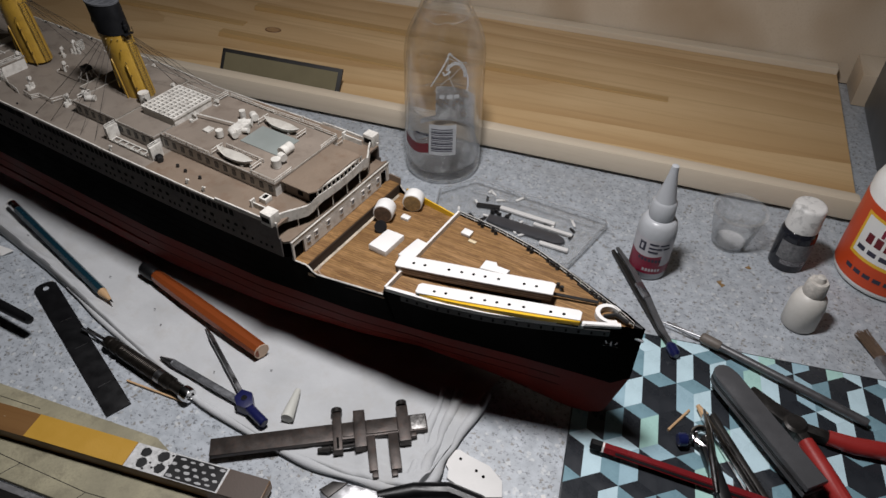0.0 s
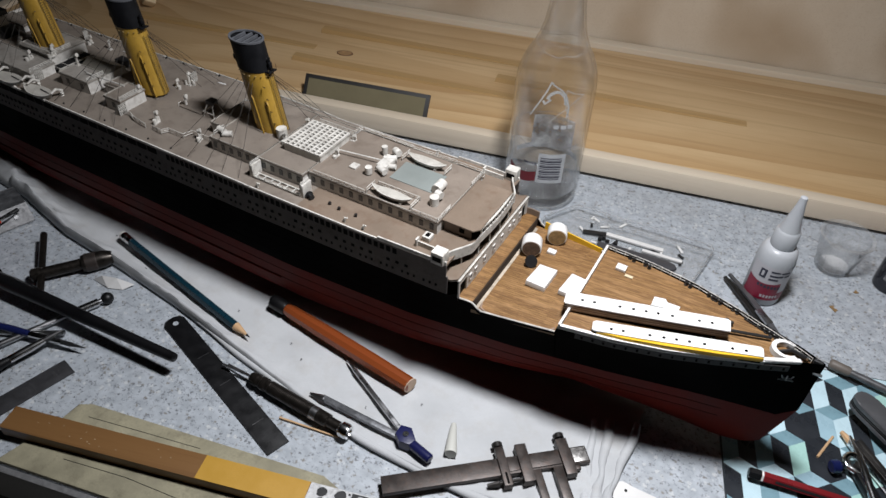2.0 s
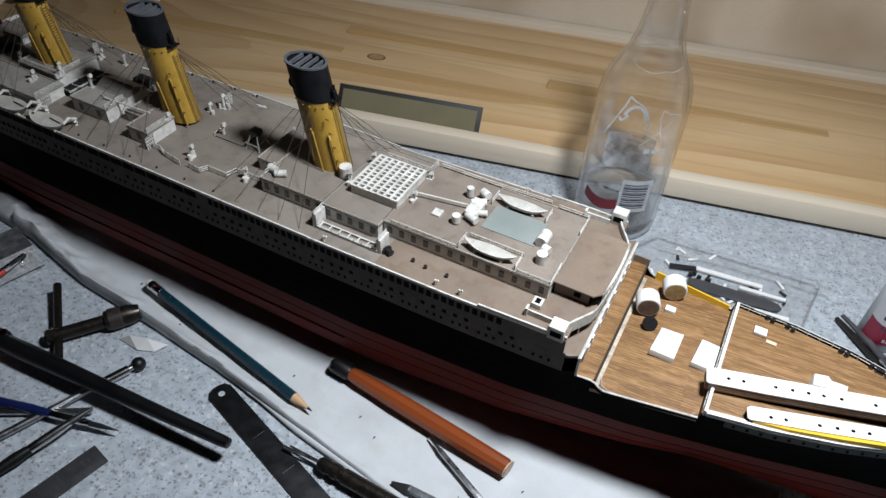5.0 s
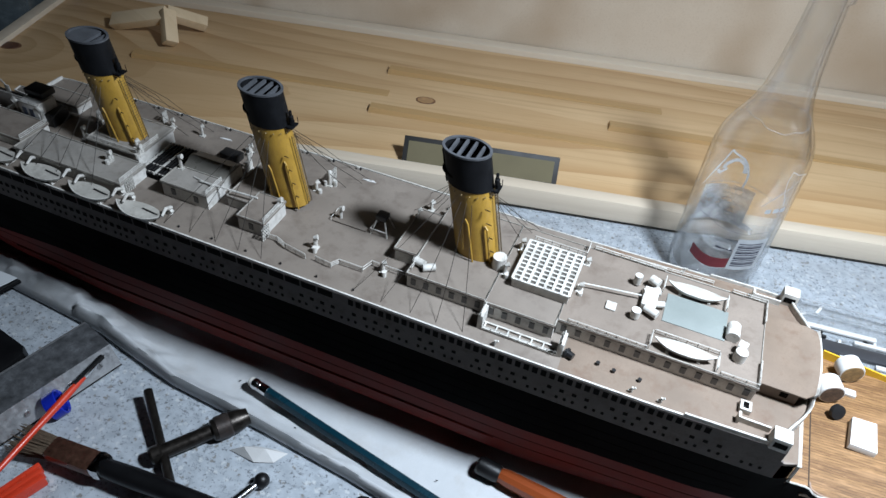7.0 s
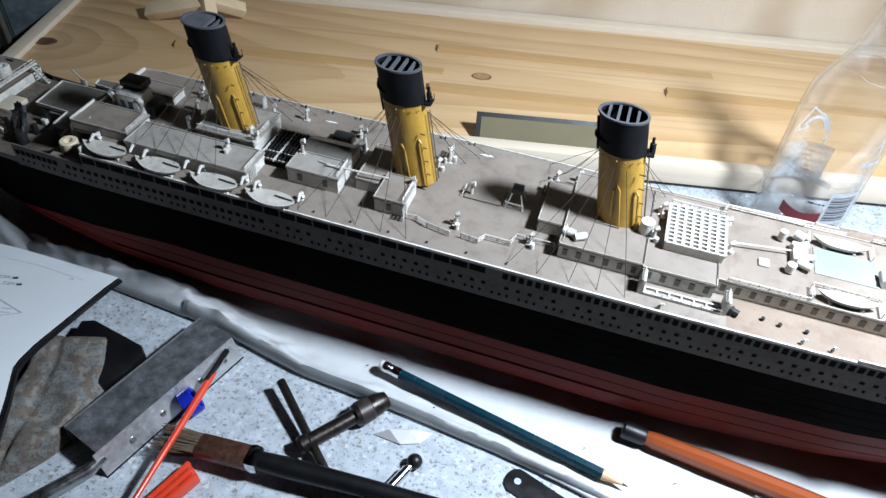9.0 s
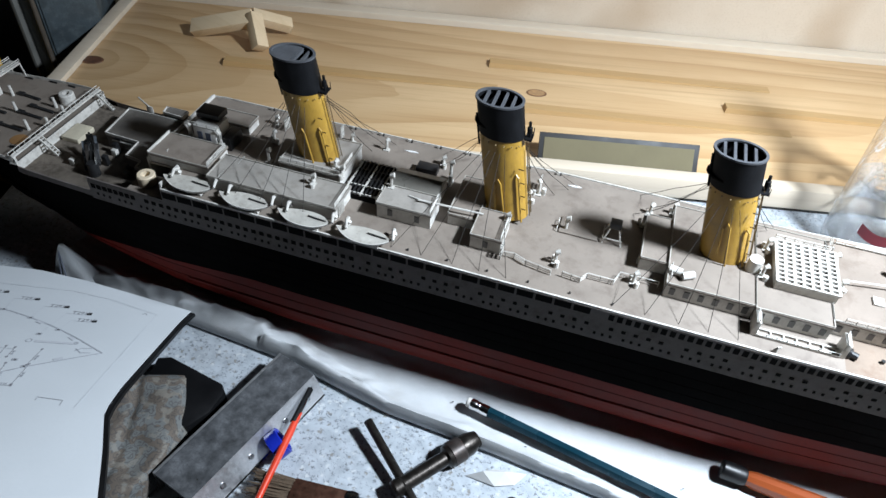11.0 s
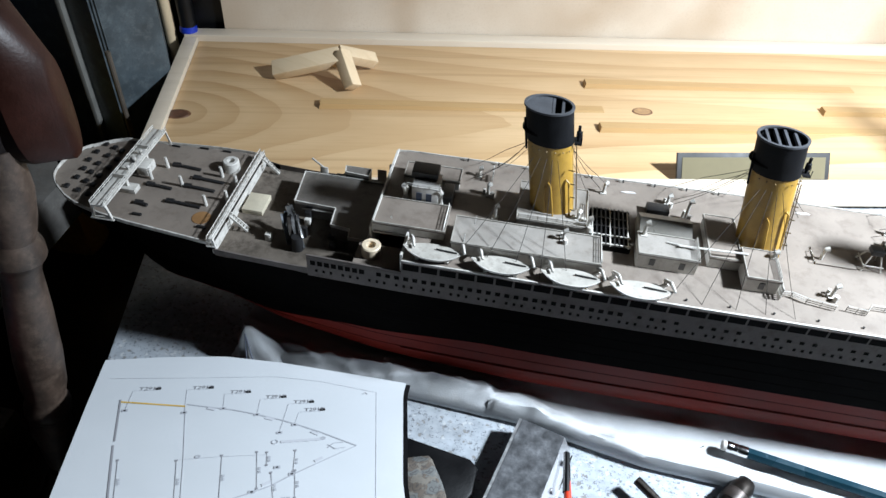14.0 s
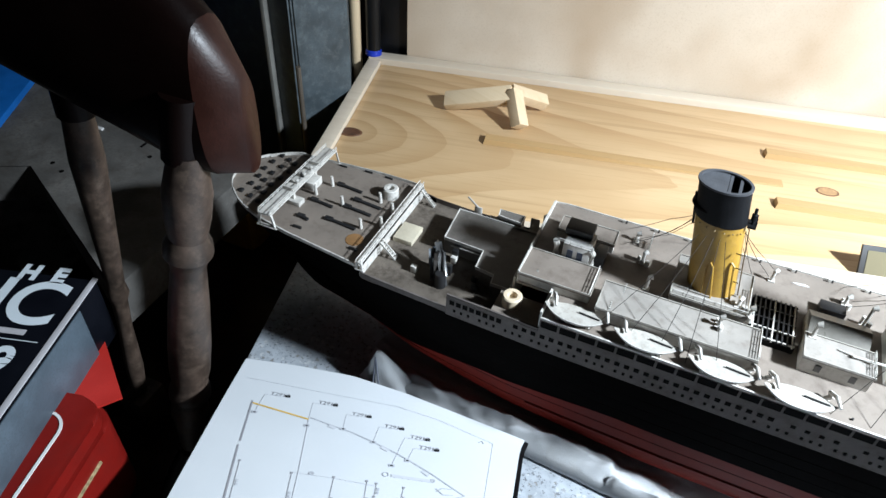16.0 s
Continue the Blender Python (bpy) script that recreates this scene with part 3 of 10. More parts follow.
part("break_bulkhead", box(B(), 0.2834, 0.2842, SY - 0.0335, SY + 0.0335, 0.0610, 0.0722), SHIP_WHITE, ship)
part("poop_bulkhead", box(B(), -0.2842, -0.2832, SY - 0.0415, SY + 0.0415, 0.0715, 0.0772), SHIP_WHITE, ship)


def side_wall(name, x0, x1, z0, z1, material, inset=0.0, sides=(-1, 1), t=0.0008):
    for side in sides:
        xs = np.linspace(x0, x1, max(3, int((x1 - x0) / 0.007)))
        bm = B()
        wall_ribbon(bm, [(x, SY + side * (lerp_table(DECK_HALF, x) - inset)) for x in xs], z0, z1, t)
        part(name, bm, material, ship)


side_wall("superstructure_side", -0.2355, 0.2245, 0.0705, 0.0825, SHADED_SIDE_WHITE, sides=(-1,))
side_wall("superstructure_side", -0.2085, 0.2245, 0.0705, 0.0825, SHADED_SIDE_WHITE, sides=(1,))
side_wall("after_well_bulwark", -0.2425, -0.2087, 0.0705, 0.0738, SHADED_SIDE_WHITE, sides=(1,))
side_wall("promenade_side", -0.1900, 0.2235, 0.0825, 0.0899, SHADED_SIDE_WHITE, sides=(-1,))
side_wall("promenade_side", -0.2085, 0.2235, 0.0825, 0.0893, SHADED_SIDE_WHITE, sides=(1,))
side_wall("deck_edge", -0.1900, 0.094, 0.0900, 0.0911, SHIP_WHITE, 0.0002, sides=(-1,))
side_wall("deck_edge", -0.2085, 0.094, 0.0893, 0.0914, SHIP_WHITE, 0.0002, sides=(1,))
side_wall("deck_edge", 0.094, 0.183, 0.0900, 0.0909, SHIP_WHITE, 0.0002)
side_wall("deck_edge", 0.183, 0.2235, 0.0893, 0.0922, SHIP_WHITE, 0.0002)
side_wall("aft_edge", -0.2355, -0.1902, 0.0815, 0.0838, SHADED_SIDE_WHITE, 0.0002, sides=(-1,))
side_wall("poop_rail", -0.377, -0.2835, 0.0768, 0.0788, SHIP_WHITE, 0.0004, t=0.0007)
round_xs = (-0.377, -0.3795, -0.381, -0.383, -0.3843, -0.3848)
stern_pts = [(x, SY - lerp_table(DECK_HALF, x)) for x in round_xs] + [(-0.385, SY)] + [(x, SY + lerp_table(DECK_HALF, x)) for x in reversed(round_xs)]
part("stern_rail", wall_ribbon(B(), stern_pts, 0.0768, 0.0790, 0.0007), SHIP_WHITE, ship)
side_wall("after_well_bulwark", -0.2835, -0.2357, 0.0715, 0.0748, SHADED_SIDE_WHITE, 0.0003)
# the hull top that sweeps down from the ledge under the bridge to the well, thinly edged in white
for side in (-1, 1):
    edge = [(x, SY + side * (lerp_table(DECK_HALF, x) - 0.0004), lerp_table(SHEER, x) + 0.0001) for x in (0.2315, 0.2345, 0.2375, 0.2395, 0.2405, 0.2415, 0.2428, 0.2440, 0.25, 0.258, 0.266, 0.274, 0.2828)]
    part("sweep_cap", tube(B(), edge, 0.00045, 6), SHIP_WHITE, ship)
# the ledge, its dark step, and the far bulwark that shows its yellow-stained inside
deck("bridge_ledge", 0.2300, 0.2385, 0.0672, DECK_PLANK, 0.0009, label="laid wooden plank ledge")
part("ledge_step", box(B(), 0.2386, 0.2392, SY - 0.0405, SY + 0.0405, 0.0602, 0.0668), mat("dark_step", (0.03, 0.017, 0.009), 0.8, var=0.4, scale=200), ship, "dark step")
part("worn_strip", box(B(), 0.2393, 0.2410, SY - 0.0385, SY + 0.0385, 0.0609, 0.0612), mat("worn_plank", (0.40, 0.34, 0.27), 0.6, var=0.5, scale=220), ship, "pale worn strip of planking")
part("corner_bulwark", wall_ribbon(B(), [(x, SY + lerp_table(DECK_HALF, x) - 0.0006) for x in np.linspace(0.2312, 0.2395, 4)], 0.0660, 0.0712, 0.0008), DECK_BROWN, ship, "bare brown bulwark corner")
xs = np.linspace(0.2445, 0.2817, 6)
part("well_bulwark", wall_ribbon(B(), [(x, SY + lerp_table(DECK_HALF, x) - 0.0006) for x in xs], 0.061, [0.0660 - 0.0022 * k / 5 for k in range(6)], 0.0008), YELLOW, ship, "raw yellow inside of the bulwark")

# openings along the near side
def flat_box(w, h, d, material):
    return finish(box(B(), -w / 2, w / 2, -d / 2, d / 2, -h / 2, h / 2), material, 0)


SIDE_WINDOW_BIG = flat_box(0.0075, 0.0038, 0.0007, DARK_HOLE)
HOLE_BLOCK = flat_box(0.0030, 0.0026, 0.0007, DARK_HOLE)
SIDE_WINDOW = flat_box(0.0024, 0.0027, 0.0007, DARK_HOLE)
SMALL_WINDOW = flat_box(0.0019, 0.0016, 0.0007, DARK_HOLE)


def near_side(x):
    return SY - lerp_table(DECK_HALF, x) - 0.0003


promenade = [o for o in ship.children if o.name.startswith("promenade_side")][0]
lower_side = [o for o in ship.children if o.name.startswith("superstructure_side")][0]
x = -0.1855
while x < 0.026:
    piece("window", SIDE_WINDOW_BIG, promenade, (x, near_side(x), 0.0877))
    x += 0.0086
x = 0.034
while x < 0.196:
    piece("window", SIDE_WINDOW, promenade, (x, near_side(x), 0.0871), scale=(1, 1, 1.3))
    x += 0.0038
random.seed(4)
x = -0.2325
while x < -0.208:
    piece("window", SIDE_WINDOW, lower_side, (x, near_side(x), 0.0795))
    x += 0.0034
x = -0.2005
while x < -0.085:
    piece("window", SIDE_WINDOW, lower_side, (x, near_side(x), 0.0797), scale=(0.95, 1, 0.8))
    x += 0.0043
x, k = -0.080, 0
while x < 0.205:
    if k % 11 not in (4, 9):
        piece("window", SMALL_WINDOW, lower_side, (x, near_side(x), 0.0797))
    x, k = x + 0.0055, k + 1
bm = rod(B(), (0, 0.0006, 0), (0, -0.0003, 0), 0.0007, n=8)
box(bm, -0.0006, 0.0006, -0.0003, 0.0005, 0.0007, 0.0010)
PORTHOLE = finish(bm, DARK_HOLE, 0)
x, k = -0.231, 0
while x < 0.222:
    piece("porthole", PORTHOLE, lower_side, (x, near_side(x), 0.0745))
    x, k = x + (0.0036, 0.0036, 0.0058)[k % 3], k + 1
# the drilled strip along the near sheer of the forecastle, under two white lines
xs = np.linspace(0.2850, 0.3760, 20)
for z0, z1 in ((0.0729, 0.0737), (0.0742, 0.0750)):
    part("white_sheer_line", wall_ribbon(B(), [(x, near_side(x) + 0.0002) for x in xs], z0, z1, 0.0011), BRIGHT_WHITE, ship, "thin white line along the bow")
xs = np.linspace(0.2930, 0.3870, 20)
sheer = part("sheer_strip", wall_ribbon(B(), [(x, near_side(x) - 0.0001) for x in xs], 0.0692, 0.0728, 0.0007), mat("black_primer", (0.012, 0.0115, 0.011), 0.6, var=0.3, scale=150), ship, "black drilled strip")
for x in np.arange(0.2965, 0.386, 0.0052):
    piece("drill_hole", PORTHOLE, sheer, (x, near_side(x) - 0.0003, 0.0707))
def fitting(name, bm, material=None, label="", parent=None):
    return part(name, bm, material or SHIP_WHITE, parent or ship, label)


def railing(pts, z, h=0.0034, bars=3, posts=None, material=None):
    """A tiny open railing along plan points."""
    bm = B()
    for k in range(bars):
        tube(bm, [(x, y, z + h * (k + 1) / bars) for x, y in pts], 0.00022, 4)
    for a, b in zip(pts, pts[1:]):
        n = max(1, int((Vector(b) - Vector(a)).length / 0.0042))
        for k in range(n + 1):
            x, y = a[0] + (b[0] - a[0]) * k / n, a[1] + (b[1] - a[1]) * k / n
            rod(bm, (x, y, z), (x, y, z + h), 0.0002, n=4)
    return fitting("railing", bm, material)


# the bridge front
bm = box(B(), 0.2302, 0.2311, SY - 0.0340, SY + 0.0335, 0.0672, 0.0790)
for y0, y1 in ((-0.0425, -0.0412), (0.0395, 0.0415)):
    box(bm, 0.2302, 0.2311, SY + y0, SY + y1, 0.0672, 0.0790)
box(bm, 0.2302, 0.2311, SY - 0.0412, SY - 0.0340, 0.0760, 0.0790)
box(bm, 0.2302, 0.2311, SY + 0.0335, SY + 0.0395, 0.0765, 0.0790)
front_wall = part("front_wall", bm, HOUSE_WHITE, ship, "white front wall with a doorway at each end")
part("front_wall_cap", box(B(), 0.2298, 0.2314, SY - 0.0428, SY + 0.0418, 0.0790, 0.0796, 0.0002), SHIP_WHITE, front_wall)
for y0, y1 in ((-0.0411, -0.0341), (0.0336, 0.0394)):
    part("doorway", box(B(), 0.2290, 0.2301, SY + y0, SY + y1, 0.0672, 0.0764), DARK_HOLE, front_wall, "dark doorway")
DULL_PANE = finish(box(B(), -0.0004, 0.0004, -0.0009, 0.0009, -0.0013, 0.0013), mat("dull_pane", (0.10, 0.115, 0.14), 0.3, var=0.4, scale=600), 0)
PANE_FRAME = finish(box(box(box(box(B(), -0.0004, 0.0005, -0.0014, -0.0010, -0.0017, 0.0017), -0.0004, 0.0005, 0.0010, 0.0014, -0.0017, 0.0017), -0.0004, 0.0005, -0.001, 0.001, 0.0014, 0.0017), -0.0004, 0.0005, -0.001, 0.001, -0.0017, -0.0014), HOUSE_WHITE, 0)
for y in (-0.0305, -0.0245, -0.0145, -0.0035, 0.0065, 0.0160, 0.0215, 0.0300):
    piece("window", DULL_PANE, front_wall, (0.2311, SY + y, 0.0735))
    piece("window_frame", PANE_FRAME, front_wall, (0.2311, SY + y, 0.0735))
part("recess_wall", box(B(), 0.2085, 0.2095, SY - 0.040, SY + 0.040, 0.0806, 0.0893), DARK_HOLE, ship, "dark recess under the bridge")


def bridge_x(y):
    """How far forward the bridge front stands: a bow in the middle, swept-back wings."""
    t = min(1.0, max(0.0, (0.0430 - abs(y)) / 0.0235))
    return 0.2200 + 0.0098 * t * t * (3 - 2 * t) + 0.0012 * max(0.0, 1 - (y / 0.0195) ** 2)


ys = np.linspace(-0.0430, 0.0425, 45)
arc = [(bridge_x(y), SY + y) for y in ys]
tops = [0.0926 + 0.0008 * min(1.0, abs(y) / 0.03) for y in ys]
bridge_bulwark = part("bridge_bulwark", wall_ribbon(B(), arc, [0.0882 - 0.0008 * (abs(y) > 0.02) for y in ys], tops, 0.0009), SHIP_WHITE, ship, "white bridge front with swept-back wings")
part("bridge_cap", tube(B(), [(x, y, z + 0.0002) for (x, y), z in zip(arc, tops)], 0.0005, 6), SHIP_WHITE, bridge_bulwark)
for k in range(12):
    y = -0.0185 + 0.0365 * k / 11
    part("window_post", box(B(), bridge_x(y) - 0.0004, bridge_x(y) + 0.0004, SY + y - 0.0004, SY + y + 0.0004, 0.0926, 0.0966), SHIP_WHITE, bridge_bulwark)
front = [(bridge_x(y), SY + y) for y in np.linspace(-0.0188, 0.0183, 15)]
part("window_lintel", wall_ribbon(B(), front, 0.0964, 0.0972, 0.0010), SHIP_WHITE, bridge_bulwark)
for y in (-0.030, -0.019, -0.008, 0.004, 0.016, 0.028):
    part("bridge_post", rod(B(), (bridge_x(y) - 0.0006, SY + y, 0.0806), (bridge_x(y) - 0.0006, SY + y, 0.0884), 0.00035, n=6), SHIP_WHITE, ship)
part("bridge_floor", slab(B(), [(0.2085, SY - 0.0432)] + arc + [(0.2085, SY + 0.0427)], 0.0886, 0.0903), DECK_BROWN, ship)
for side in (-1, 1):
    y = SY + side * 0.0425
    cab = part("wing_cab", box(B(), 0.2155, 0.2225, y - 0.0032, y + 0.0032, 0.0903, 0.0975, 0.0003), SHIP_WHITE, ship, "small white bridge wing cab")
    part("cab_opening", box(B(), 0.2165, 0.2215, y - 0.0034, y + 0.0034, 0.0925, 0.0955), DARK_HOLE, cab)
    part("wing_screen", box(B(), 0.2035, 0.2155, y - side * 0.0046 - 0.0004, y - side * 0.0046 + 0.0004, 0.0903, 0.0935), SHIP_WHITE, ship)
    part("wing_screen_end", box(B(), 0.2025, 0.2035, y - side * 0.0046 - 0.0015, y - side * 0.0046 + 0.0015, 0.0903, 0.0950), SHIP_WHITE, ship)
wheelhouse = part("wheelhouse", box(B(), 0.2085, 0.2245, SY - 0.0195, SY + 0.0185, 0.0903, 0.0970), DECK_BROWN, ship, "low brown wheelhouse")
roof = [(0.2078, SY - 0.0212), (0.2262, SY - 0.0212)] + [(x - 0.0005, y) for x, y in front] + [(0.2262, SY + 0.0205), (0.2078, SY + 0.0205)]
part("wheelhouse_roof", slab(B(), roof, 0.0973, 0.0981, 0.0002), DECK_BROWN, ship, "flat brown roof")
piece("window", HOLE_BLOCK, wheelhouse, (0.2190, SY - 0.0195, 0.0940))
part("wheelhouse_front", box(B(), 0.2246, 0.2252, SY - 0.0190, SY + 0.0180, 0.0903, 0.0970), DARK_HOLE, wheelhouse, "dark glazing")

# deckhouses on the boat deck
HOUSE_WINDOW = flat_box(0.0022, 0.0034, 0.0006, DARK_HOLE)
GREY_WINDOW = flat_box(0.0024, 0.0036, 0.0006, mat("window_grey", (0.12, 0.12, 0.12), 0.4))


ROOF_EDGE = mat("dull_roof_edge", (0.34, 0.32, 0.285), 0.6, var=0.2, scale=150, dirt=(0.15, 0.125, 0.1), dirt_amount=0.6)


def house(x0, x1, y0, y1, z0, z1, roof=DECK_TAUPE, windows=0, pitch=0.0, name="deckhouse", pane=None):
    """A small white deckhouse with an overhanging roof and a row of near windows."""
    h = part(name, box(B(), x0, x1, y0, y1, z0, z1 - 0.0006), HOUSE_WHITE, ship)
    part("roof", box(B(), x0 - 0.0005, x1 + 0.0005, y0 - 0.0006, y1 + 0.0006, z1 - 0.0006, z1 + 0.0003), roof, h)
    e = 0.0002
    rim = [(x0 - e, y0 - e), (x1 + e, y0 - e), (x1 + e, y1 + e), (x0 - e, y1 + e), (x0 - e, y0 - e)]
    part("roof_edge", wall_ribbon(B(), rim, z1 - 0.0004, z1 + 0.0009, 0.0005), ROOF_EDGE, h, "thin dull roof edge")
    for k in range(windows):
        piece("window", pane or HOUSE_WINDOW, h, (x0 + (x1 - x0) * (k + 0.5) / windows, y0 - 0.0001, (z0 + z1) / 2))
    return h


house(0.1235, 0.2075, SY - 0.0255, SY + 0.0255, BOAT_DECK, HOUSE_TOP, ROOF_BROWN, 13, pane=GREY_WINDOW, name="forward_deckhouse")
house(0.0915, 0.1230, SY - 0.0300, SY + 0.0255, BOAT_DECK, HOUSE_TOP, DECK_TAUPE, 5, pane=GREY_WINDOW, name="entrance_deckhouse")
house(0.0535, 0.0910, SY - 0.0290, SY + 0.0255, BOAT_DECK, HOUSE_TOP, DECK_TAUPE, 6, pane=GREY_WINDOW, name="officers_deckhouse")
house(0.041, 0.053, SY - 0.0155, SY + 0.0155, BOAT_DECK, HOUSE_TOP - 0.001, name="funnel_casing")
house(-0.036, -0.0215, SY - 0.0300, SY - 0.0110, BOAT_DECK, HOUSE_TOP, DECK_TAUPE, 1, pane=GREY_WINDOW)
house(-0.0505, -0.0365, SY - 0.0180, SY + 0.012, BOAT_DECK, HOUSE_TOP - 0.002)
house(-0.084, -0.057, SY - 0.0255, SY - 0.0115, BOAT_DECK, HOUSE_TOP + 0.0005, PALE_ROOF, 2, pane=GREY_WINDOW)
house(-0.169, -0.101, SY - 0.0355, SY - 0.0175, BOAT_DECK, HOUSE_TOP - 0.0012, PALE_ROOF, 0, name="lounge_roof")
house(-0.141, -0.108, SY - 0.0140, SY + 0.014, BOAT_DECK, HOUSE_TOP + 0.0005, PALE_ROOF)
house(-0.2000, -0.172, SY + 0.0105, SY + 0.021, BOAT_DECK, HOUSE_TOP - 0.0030, DECK_TAUPE, 0)


AFTER_GREY = mat("grubby_after_grey", (0.135, 0.122, 0.108), 0.65, var=0.3, scale=60, fine=1600, dirt=(0.05, 0.042, 0.035), dirt_amount=0.6)


def plain_house(pts, z1, label):
    """A windowless deckhouse with a thin upstanding edge round its flat roof."""
    h = part("after_deckhouse", slab(B(), pts, 0.0716, z1 - 0.0006), AFTER_GREY, ship, label)
    part("roof_edge", wall_ribbon(B(), pts + [pts[0]], z1 - 0.0016, z1 + 0.0003, 0.0006), SHIP_WHITE, h, "thin white roof edge")
    return h


stepped = plain_house([(-0.2540, -0.0095), (-0.2322, -0.0105), (-0.2312, -0.0230), (-0.2212, -0.0245), (-0.2205, -0.0305), (-0.2110, -0.0305), (-0.2110, 0.0150), (-0.2560, 0.0150)], 0.0812, "grey deckhouse with a stepped side")
part("ledge_rail", box(B(), -0.2500, -0.2340, -0.0106, -0.0101, 0.0772, 0.0778), SHIP_WHITE, stepped)
part("wall_vent", box(B(), -0.2478, -0.2440, -0.0107, -0.0101, 0.0784, 0.0798), BLACK_PART, stepped)
plain_house([(-0.2345, 0.0175), (-0.2215, 0.0165), (-0.2215, 0.0265), (-0.2355, 0.0265)], 0.0830, "small pale deckhouse at the far bulwark")
raised = house(-0.2070, -0.1735, SY - 0.0280, SY - 0.0095, BOAT_DECK, BOAT_DECK + 0.0050, DECK_TAUPE, 0, name="raised_house")
part("aft_coaming", box(B(), -0.2077, -0.2070, SY - 0.0284, SY - 0.0090, BOAT_DECK, BOAT_DECK + 0.0066), SHIP_WHITE, raised, "white upstanding edge")
lift = part("lift_house", box(B(), -0.1930, -0.1800, SY - 0.0080, SY + 0.0050, BOAT_DECK, 0.1035, 0.0003), HOUSE_WHITE, ship, "small white house with two doors")
part("lift_house_roof", box(B(), -0.1945, -0.1815, SY - 0.0010, SY + 0.0080, 0.1036, 0.1072, 0.0003), BLACK_PART, lift, "raised black skylight")
for x in (-0.1893, -0.1845):
    part("door", box(B(), x - 0.0014, x + 0.0014, SY - 0.0083, SY - 0.0079, BOAT_DECK + 0.0055, 0.1005), mat("blue_grey_door", (0.05, 0.07, 0.12), 0.4, var=0.3, scale=500) if x < -0.187 else bpy.data.materials["blue_grey_door"], lift, "dark blue-grey door")
for x in (-0.1962, -0.1790):
    fitting("vent_trunk", tube(B(), [(x, SY - 0.0065, BOAT_DECK + 0.004), (x, SY - 0.0065, 0.1010), (x - 0.0008, SY - 0.0075, 0.1035)], [0.0017, 0.0016, 0.0013], 8))
railing([(-0.1955, SY - 0.0080), (-0.1790, SY - 0.0080)], 0.1035, 0.0022, 2)
fitting("deck_skylight", box(B(), -0.1785, -0.1735, SY - 0.0060, SY + 0.0060, BOAT_DECK, 0.0980, 0.0003), BLACK_PART)
part("aft_screen", box(B(), -0.2092, -0.2082, SY - 0.0283, SY + 0.044, 0.0715, 0.0925), SHIP_WHITE, ship)

# open rails on the house roofs
for pts, z in (([(-0.1015, SY - 0.0350), (-0.1015, SY - 0.0180)], HOUSE_TOP - 0.0012), ([(-0.1405, SY - 0.0136), (-0.1085, SY - 0.0136), (-0.1085, SY + 0.0030)], HOUSE_TOP + 0.0005),
               ([(-0.0575, SY - 0.0250), (-0.0575, SY - 0.0120)], HOUSE_TOP + 0.0005), ([(-0.0220, SY - 0.0295), (-0.0220, SY - 0.0115)], HOUSE_TOP), ([(-0.1740, SY - 0.0275), (-0.1740, SY - 0.0100)], BOAT_DECK + 0.005)):
    railing(pts, z, 0.0030, 3)

# skylights
sky = part("lounge_skylight", box(B(), -0.083, -0.0585, SY - 0.0105, SY + 0.006, BOAT_DECK, 0.0975), SHIP_WHITE, ship)
bm = B()
vs = [bm.verts.new(p) for p in ((-0.083, SY - 0.0105, 0.0975), (-0.0585, SY - 0.0105, 0.0975), (-0.0585, SY - 0.002, 0.1015), (-0.083, SY - 0.002, 0.1015), (-0.083, SY + 0.006, 0.0975), (-0.0585, SY + 0.006, 0.0975))]
for f in ((0, 1, 2, 3), (3, 2, 5, 4), (0, 3, 4), (1, 5, 2)):
    bm.faces.new([vs[k] for k in f])
part("skylight_slope", bm, mat("grimy_pane", (0.16, 0.15, 0.13), 0.35, var=0.2), sky, "grimy sloping panes")
grate = part("engine_grating", box(B(), -0.1055, -0.0865, SY - 0.018, SY + 0.009, BOAT_DECK, 0.0935), DARK_HOLE, ship, "dark boiler casing grating")
for k in range(9):
    x = -0.1045 + 0.017 * k / 8
    part("grating_bar", box(B(), x - 0.0003, x + 0.0003, SY - 0.018, SY + 0.009, 0.0935, 0.0945), SHIP_WHITE if k % 4 == 0 else BLACK_PART, grate)
for k in range(5):
    y = SY - 0.017 + 0.025 * k / 4
    part("grating_bar", box(B(), -0.1055, -0.0865, y - 0.0003, y + 0.0003, 0.0936, 0.0944), SHIP_WHITE if k < 2 else BLACK_PART, grate)

# white slatted ventilator housing forward of the first funnel
vent_box = part("grid_housing", box(B(), 0.0985, 0.1245, SY - 0.0155, SY + 0.0125, HOUSE_TOP, 0.1025), SHIP_WHITE, ship, "white housing with a gridded top")
part("grid_floor", box(B(), 0.0990, 0.1240, SY - 0.0150, SY + 0.0120, 0.1025, 0.1028), mat("grid_shade", (0.12, 0.11, 0.1), 0.8), vent_box)
for k in range(11):
    y = SY - 0.0155 + 0.028 * k / 10
    part("slat", box(B(), 0.0985, 0.1245, y - 0.00045, y + 0.00045, 0.1027, 0.1040), SHIP_WHITE, vent_box)
for k in range(8):
    x = 0.0985 + 0.026 * k / 7
    part("slat", box(B(), x - 0.0006, x + 0.0006, SY - 0.0157, SY + 0.0127, 0.1028, 0.1042), SHIP_WHITE, vent_box)

# ---- funnels ----
LADDER = mat("grimy_ladder", (0.075, 0.048, 0.014), 0.6, var=0.4, scale=400)
BONE = mat("unpainted_eyelet", (0.2, 0.14, 0.05), 0.6, var=0.2, scale=300)


